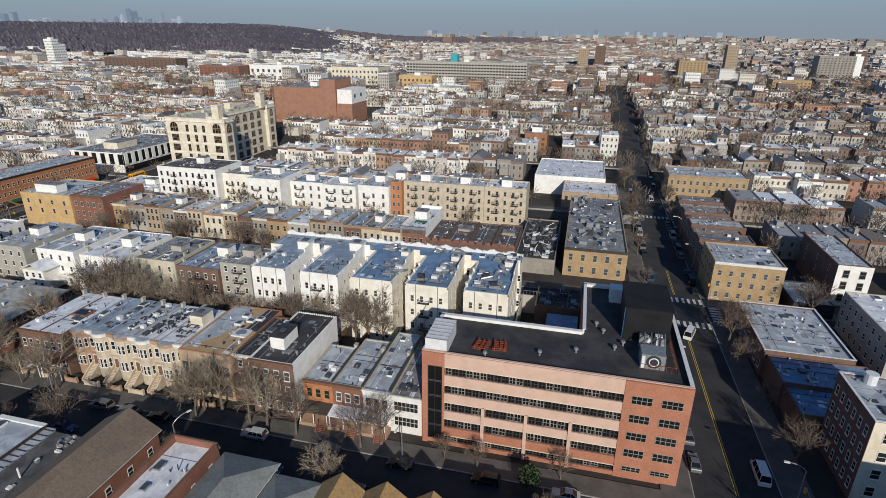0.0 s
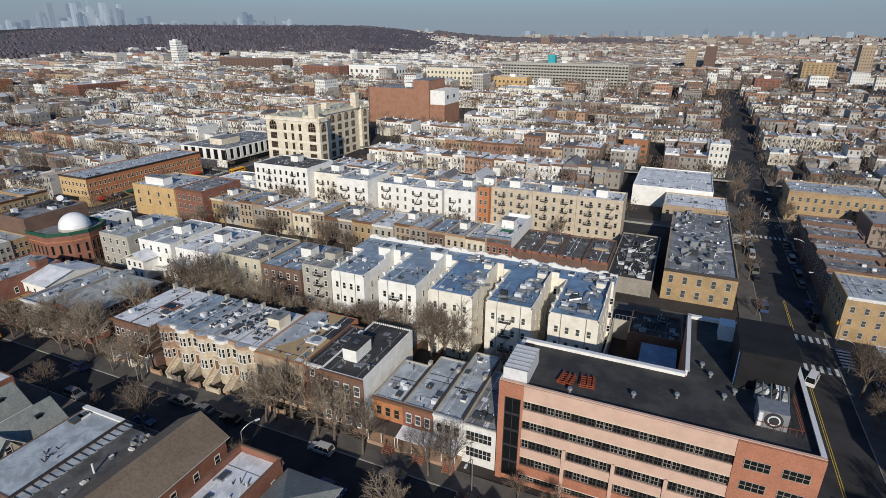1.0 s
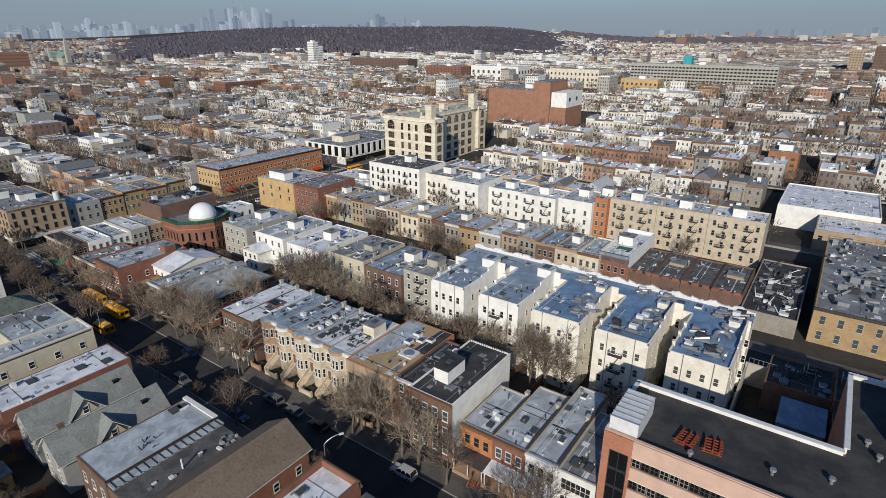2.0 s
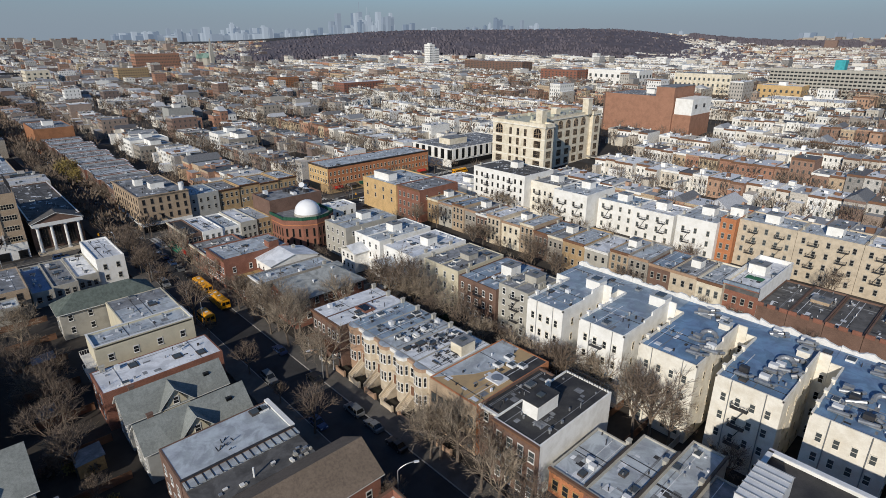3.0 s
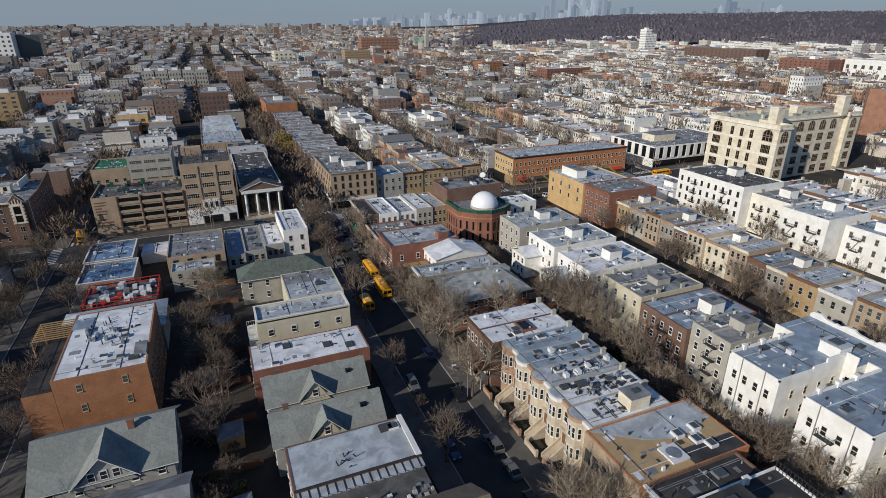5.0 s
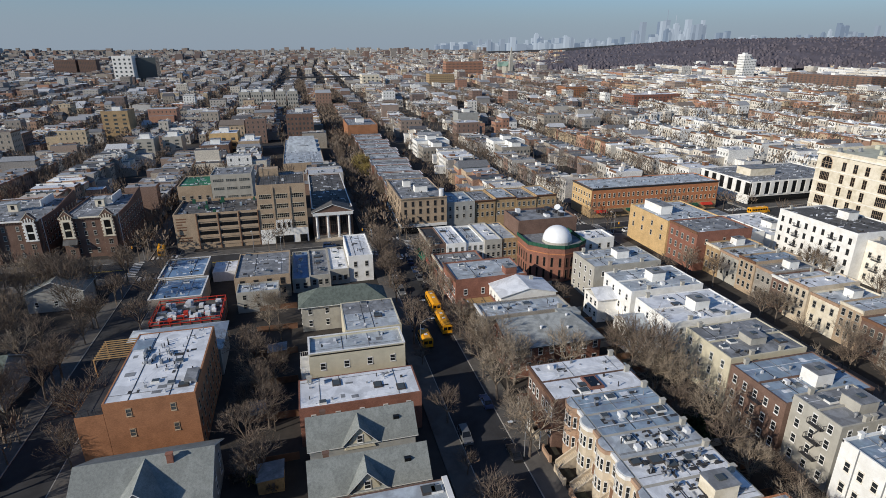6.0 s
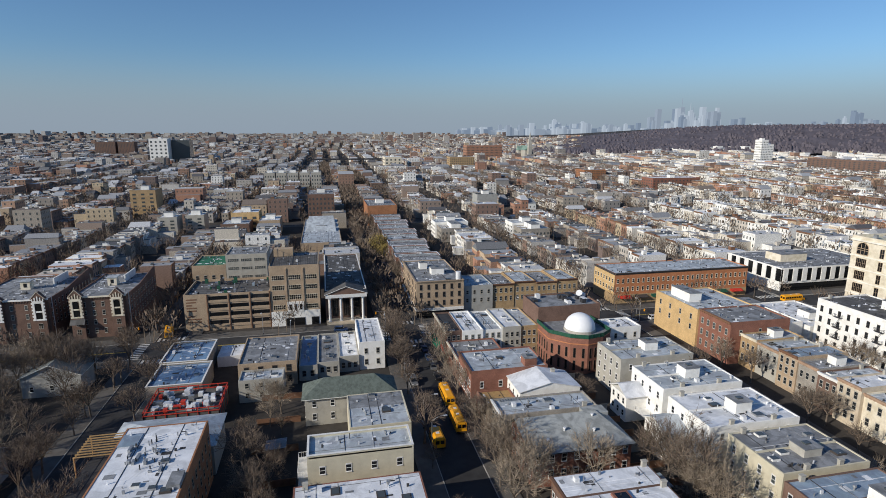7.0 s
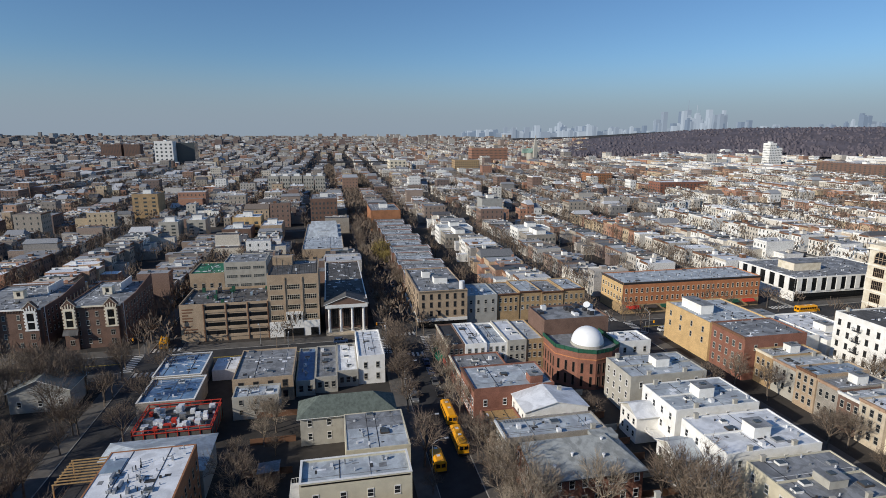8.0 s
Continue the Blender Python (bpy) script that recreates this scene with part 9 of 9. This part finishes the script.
def car(kind, paint, x, y, turn, label=""):
    key = (kind, paint)
    if key not in CARS:
        body, gl, wh, lamp, l, w = car_parts(kind)
        CARS[key] = (body.mesh("body", ["paint_" + paint]), gl.mesh("window_glass", ["pane_dark"]), wh.mesh("wheel", ["tyre", "metal_grey"]), lamp.mesh("headlight", ["metal_white"]), l, w)
    body, gl, wh, lamp, l, w = CARS[key]
    t = thing("car" if kind != "van" else "van", label or f"parked {paint} {kind} by the kerb", "car" if kind != "van" else "van", (x, y, 0.1), turn, group="parked cars")
    part("body", body, (), t)
    part("window_glass", gl, (), t)
    for a in (-l + 0.85, l - 0.9):
        for e in (-1, 1):
            part("wheel", wh, (), t, at=pose(a, e * (w - 0.12), 0.33))
    for e in (-1, 1):
        part("headlight", lamp, (), t, at=pose(0, e * (w - 0.35), 0)) if x > -205 and y < 150 else None
    return t


rng = random.Random(13)
paints = ["silver", "black", "grey", "blue", "white", "grey", "black", "blue", "silver"]
for px, py, kd, col, turn in ((-53.0, 71.0, "suv", "silver", 180), (-24.9, 70.8, "sedan", "black", 180), (-86.8, 71.0, "suv", "grey", 180), (-88.2, 63.9, "sedan", "blue", 0), (-73.5, 70.9, "sedan", "black", 180), (-80.5, 71.0, "sedan", "grey", 180), (-38.5, 71.0, "sedan", "grey", 180),
                              (-101.5, 71.0, "sedan", "black", 180), (-108.0, 64.0, "suv", "grey", 0), (-117.0, 71.0, "sedan", "blue", 180), (-66.0, 64.0, "sedan", "black", 0), (-31.0, 63.9, "sedan", "grey", 0), (-10.0, 70.9, "suv", "black", 180), (3.0, 71.0, "sedan", "silver", 180), (-16.5, 63.9, "sedan", "black", 0), (-46.0, 64.0, "suv", "blue", 0)):
    car(kd, col, px, py, turn)
for y in range(84, 136, 7):
    if rng.random() < 0.8:
        car(rng.choice(["sedan", "suv"]), rng.choice(["black", "grey", "blue", "black"]), 24.2, y, 90)
for k in range(9):
    car(rng.choice(["sedan", "suv", "van"]), rng.choice(["black", "grey", "silver", "white"]), rng.choice([24.2, 27.5, 32.5, 35.8]), 240 + k * 13 + rng.uniform(-3, 3), 90)
car("van", "white", 34.6, 84, 90, "white panel van standing on the avenue")
car("van", "white", 30.5, 131, 70, "white van turning at the crossing")
for y in range(158, 232, 7):
    for xx in (24.2, 35.8):
        if rng.random() < 0.75:
            car(rng.choice(["sedan", "suv", "van"]), rng.choice(paints), xx, y, 90)
for y in list(range(-3, 54, 7)) + list(range(82, 136, 7)) + list(range(160, 210, 7)):
    for xx in (-219.6, -208.4):
        if rng.random() < 0.36:
            car(rng.choice(["sedan", "suv"]), rng.choice(paints), xx, y, 90)
for x in range(-262, -420, -8):
    if rng.random() < 0.7:
        car("sedan", rng.choice(["black", "grey", "silver", "blue"]), x, rng.choice([64.0, 71.0]), 0)
for x in range(-176, -202, -7):
    car("sedan", rng.choice(["black", "grey", "blue"]), x, 71.2, 180)
    car("suv", rng.choice(["black", "grey"]), x + 2, 64.1, 0)


def school_bus(x, y, turn, L=10.4):
    t = thing("school_bus", "yellow school bus standing in the street", "bus", (x, y, 0.1), turn, group="school buses")
    l, w = L / 2, 1.22
    body = Soup().solid([(-l, -w, 0.5), (l - 1.7, -w, 0.5), (l - 1.7, w, 0.5), (-l, w, 0.5)], [(-l, -w, 2.7), (l - 1.7, -w, 2.7), (l - 1.7, w, 2.7), (-l, w, 2.7)], bottom=True)
    body.solid([(-l, -w, 2.7), (l - 1.7, -w, 2.7), (l - 1.7, w, 2.7), (-l, w, 2.7)], [(-l + 0.1, -w * 0.62, 3.05), (l - 1.9, -w * 0.62, 3.05), (l - 1.9, w * 0.62, 3.05), (-l + 0.1, w * 0.62, 3.05)])
    body.solid([(l - 1.7, -w * 0.85, 0.5), (l, -w * 0.75, 0.5), (l, w * 0.75, 0.5), (l - 1.7, w * 0.85, 0.5)], [(l - 1.7, -w * 0.85, 1.6), (l - 0.2, -w * 0.7, 1.45), (l - 0.2, w * 0.7, 1.45), (l - 1.7, w * 0.85, 1.6)], bottom=True)
    part("body", body, ["bus_yellow"], t)
    for e in (-1, 1):
        for k in range(9):
            u = -l + 0.5 + k * (L - 2.6) / 9
            part("side_window", Soup().box(u, u + 0.7, e * w - 0.02, e * w + 0.02, 1.75, 2.45), ["pane_dark"], t)
        part("stripe", Soup().box(-l, l - 1.7, e * w - 0.03, e * w + 0.03, 1.25, 1.35).box(-l, l - 1.7, e * w - 0.03, e * w + 0.03, 0.7, 0.8), ["paint_black"], t)
    part("windscreen", Soup().box(l - 1.72, l - 1.66, -w * 0.9, w * 0.9, 1.7, 2.55), ["pane_dark"], t)
    part("rear_window", Soup().box(-l - 0.03, -l + 0.02, -w * 0.8, -w * 0.1, 1.6, 2.4).box(-l - 0.03, -l + 0.02, w * 0.1, w * 0.8, 1.6, 2.4), ["pane_dark"], t)
    part("roof_hatch", Soup().box(-1.6, -0.9, -0.35, 0.35, 3.0, 3.12).box(1.2, 1.9, -0.35, 0.35, 3.0, 3.12), ["metal_white"], t)
    part("bumper", Soup().box(-l - 0.15, -l, -w, w, 0.45, 0.75), ["paint_black"], t)
    part("bumper", Soup().box(l, l + 0.15, -w * 0.8, w * 0.8, 0.45, 0.75), ["paint_black"], t)
    for k in (-1, 1):
        for e in (-1, 1):
            part("tail_light", Soup().box(-l - 0.04, -l, e * 0.85 - 0.12, e * 0.85 + 0.12, 2.5, 2.65), ["paint_red"], t) if k < 0 else None
            part("wheel", Soup().tube((0, -0.14, 0), (0, 0.14, 0), 0.48, 0.48, 14, 0).tube((0, -0.15, 0), (0, 0.15, 0), 0.25, 0.25, 10, 1), ["tyre", "metal_grey"], t, at=pose(-l + 2.4 if k < 0 else l - 1.1, e * (w - 0.18), 0.48))


school_bus(-163.6, 70.9, 180)
school_bus(-151.0, 70.6, 180)
school_bus(-143.8, 64.3, 182, 7.0)
school_bus(-227.5, -11.0, 190, 9.5)
school_bus(-216.5, 228, 92, 10.4)


# ---- street furniture ----
def lamp_post(x, y, turn, h=8.6):
    t = thing("street_lamp", "tall grey street lamp with a curved arm", "street lamp", (x, y, lie(x, y)), turn, group="street lamps")
    part("pole", Soup().tube((0, 0, 0), (0, 0, h - 1.2), 0.11, 0.08, 8), ["metal_grey"], t)
    arm, p = Soup(), Vector((0, 0, h - 1.2))
    for k in range(1, 6):
        q = Vector((2.6 * (k / 5) ** 1.3, 0, h - 1.2 + 1.2 * math.sin(k / 5 * math.pi / 2)))
        arm.tube(p, q, 0.07, 0.06, 6)
        p = q
    part("arm", arm, ["metal_grey"], t)
    part("lamp_head", Soup().box(2.5, 3.3, -0.18, 0.18, h - 0.12, h + 0.06), ["metal_white"], t)
    part("base", Soup().tube((0, 0, -0.1), (0, 0, 0.7), 0.24, 0.16, 8), ["metal_dark"], t)


for x, y, turn in ((-62.5, 62.7, 60), (-100, 72.3, -90), (-140, 62.6, 90), (-150, 62.6, 90), (-25, 72.3, -90), (-180, 62.4, 90), (38.2, 78, 180), (38.0, 137, 180), (22, 110, 0), (38, 176, 180), (38, 205, 180), (-206.5, 60, 180), (-206.5, 137, 180), (-206, 152, 180), (-221.4, 20, 0), (-221.4, 110, 0), (-206.5, 30, 180)):
    lamp_post(x, y, turn)


def signal(x, y, turn):
    t = thing("traffic_light", "yellow-cased traffic light on a grey pole", "traffic light", (x, y, 0.15), turn, group="traffic lights")
    part("pole", Soup().tube((0, 0, 0), (0, 0, 5.2), 0.1, 0.08, 8).tube((0, 0, 5.0), (3.2, 0, 5.3), 0.05, 0.05, 6), ["metal_grey"], t)
    part("signal_head", Soup().box(3.0, 3.35, -0.18, 0.18, 4.3, 5.2), ["bus_yellow"], t)


for ax in (-214, 30):
    for sy in (-9.5, 67.5, 144.5):
        for e in (-1, 1):
            signal(ax + e * 8.2, sy + e * 6.0, 90 if e > 0 else -90)

# garden fences and low front walls
rng = random.Random(19)
for k in range(24):
    a = -168 + k * 6.1
    f = Soup()
    f.solid([(-0.05, 0, 0), (0.05, 0, 0), (0.05, 10.4, 0), (-0.05, 10.4, 0)], [(-0.05, 0, 1.8), (0.05, 0, 1.8), (0.05, 10.4, 1.65), (-0.05, 10.4, 1.65)], bottom=True)
    one("garden_fence", f, ["trim_brown" if k % 3 else "siding_grey"], "weathered timber fence between back gardens", "fence", group="garden fences", at=pose(a, 98.5 if a < -76 else 100.5, 0))
for k in range(9):
    a = -112.6 + k * 5.5
    if a < -66:
        w = Soup().box(0, 3.3, 0, 0.35, -0.2, 1.0).box(-0.15, 0.35, -0.08, 0.43, -0.2, 1.35).box(3.1, 3.5, -0.08, 0.43, -0.2, 1.35)
        one("front_wall", w, ["limestone" if k % 2 else "brownstone"], "low stone front garden wall with posts", "wall", group="front garden walls", at=pose(a, 76.2, 0.1))
        one("planting_bed", Soup().box(0.2, 3.2, 0.5, 2.6, -0.1, 0.35), ["soil"], "dark soil planting bed in a front garden", "planting bed", group="front garden beds", at=pose(a, 76.2, 0.1))
for k in range(14):
    a = -172 + k * 12.4
    f = Soup().box(-0.04, 0.04, 0, 10, 0, 1.6)
    one("garden_fence", f, ["trim_brown"], "dark timber fence across a shaded garden", "fence", group="garden fences", at=pose(a, 24.5, 0))
for px, py, w, d, h, m in ((-105, 30, 4, 4, 2.6, "timber"), (-124, 27, 3, 3, 2.4, "siding_grey"), (-146, 30, 3.5, 4, 2.5, "brick_brown"), (-88, 30, 3, 4, 2.4, "siding_grey"), (-33, 103, 3, 3, 2.4, "roof_blue"), (-117.5, 101.5, 4.0, 4.0, 2.6, "roof_blue"), (-20, 97.5, 6, 5, 3.0, "roof_blue")):
    b = thing("garden_shed", "small shed in a back garden", "shed", (px, py, 0))
    part("wall", Soup().box(-w / 2, w / 2, -d / 2, d / 2, -0.3, h), ["siding_grey" if m == "roof_blue" else m], b)
    part("roof", Soup().solid([(-w / 2 - 0.2, -d / 2 - 0.2, h), (w / 2 + 0.2, -d / 2 - 0.2, h), (w / 2 + 0.2, d / 2 + 0.2, h + 0.3), (-w / 2 - 0.2, d / 2 + 0.2, h + 0.3)], [(-w / 2 - 0.2, -d / 2 - 0.2, h + 0.1), (w / 2 + 0.2, -d / 2 - 0.2, h + 0.1), (w / 2 + 0.2, d / 2 + 0.2, h + 0.4), (-w / 2 - 0.2, d / 2 + 0.2, h + 0.4)], bottom=True), ["roof_blue" if m == "roof_blue" else "roof_grey"], b)
# dark low sheds between the yard and the second street
for x0, x1, y0, y1, h in ((-7.5, 3.5, 126.0, 137.6, 6.2), (3.6, 12.0, 124.6, 137.8, 7.4), (12.1, 22.5, 126, 137.4, 6.6)):
    b = flat_house("yard_shed", "dark tarred low shed behind the office yard", x0, x1, y0, y1, h, "brick_brown", "roof_black", bits=5, group="yard sheds")
    for k in range(5):
        px, py = rng.uniform(-3.5, 3), rng.uniform(-4.5, 3.5)
        part("metal_rack", Soup().box(px, px + 0.12, py, py + 2.4, h - 0.5, h + 1.3).box(px, px + 1.8, py, py + 0.12, h + 1.0, h + 1.15), [rng.choice(["metal_grey", "metal_dark"])], b)
# walled yard behind the office
b = thing("walled_yard", "shaded yard behind the office, rendered walls, one shed roof coloured blue for shade", "yard", (-4, 120, 0))
part("yard_wall", Soup().box(-7.6, 22, 13.0, 13.4, -0.3, 5.2).box(-7.6, -7.2, -6, 13.0, -0.3, 4.2), ["stucco_grey"], b)
part("shed", Soup().box(0, 7, -5, 4, -0.3, 5.0), ["siding_grey"], b)
# deep blue here replaces the office's shade on this roof
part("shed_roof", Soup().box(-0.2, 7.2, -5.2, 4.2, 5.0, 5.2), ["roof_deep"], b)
part("shed", Soup().box(8, 23, -6, 12.9, -0.3, 6.0), ["brick_grey"], b)
part("shed_roof", Soup().box(7.9, 23.1, -6.0, 12.95, 6.0, 6.2), ["roof_black"], b)
st = Soup()
rails(st, [(-7, 6, 6.0), (-7, 12, 6.0), (-2, 12, 6.0)], 1.0, 0.05, 0.8)
part("yard_fence", st, ["metal_grey"], b)
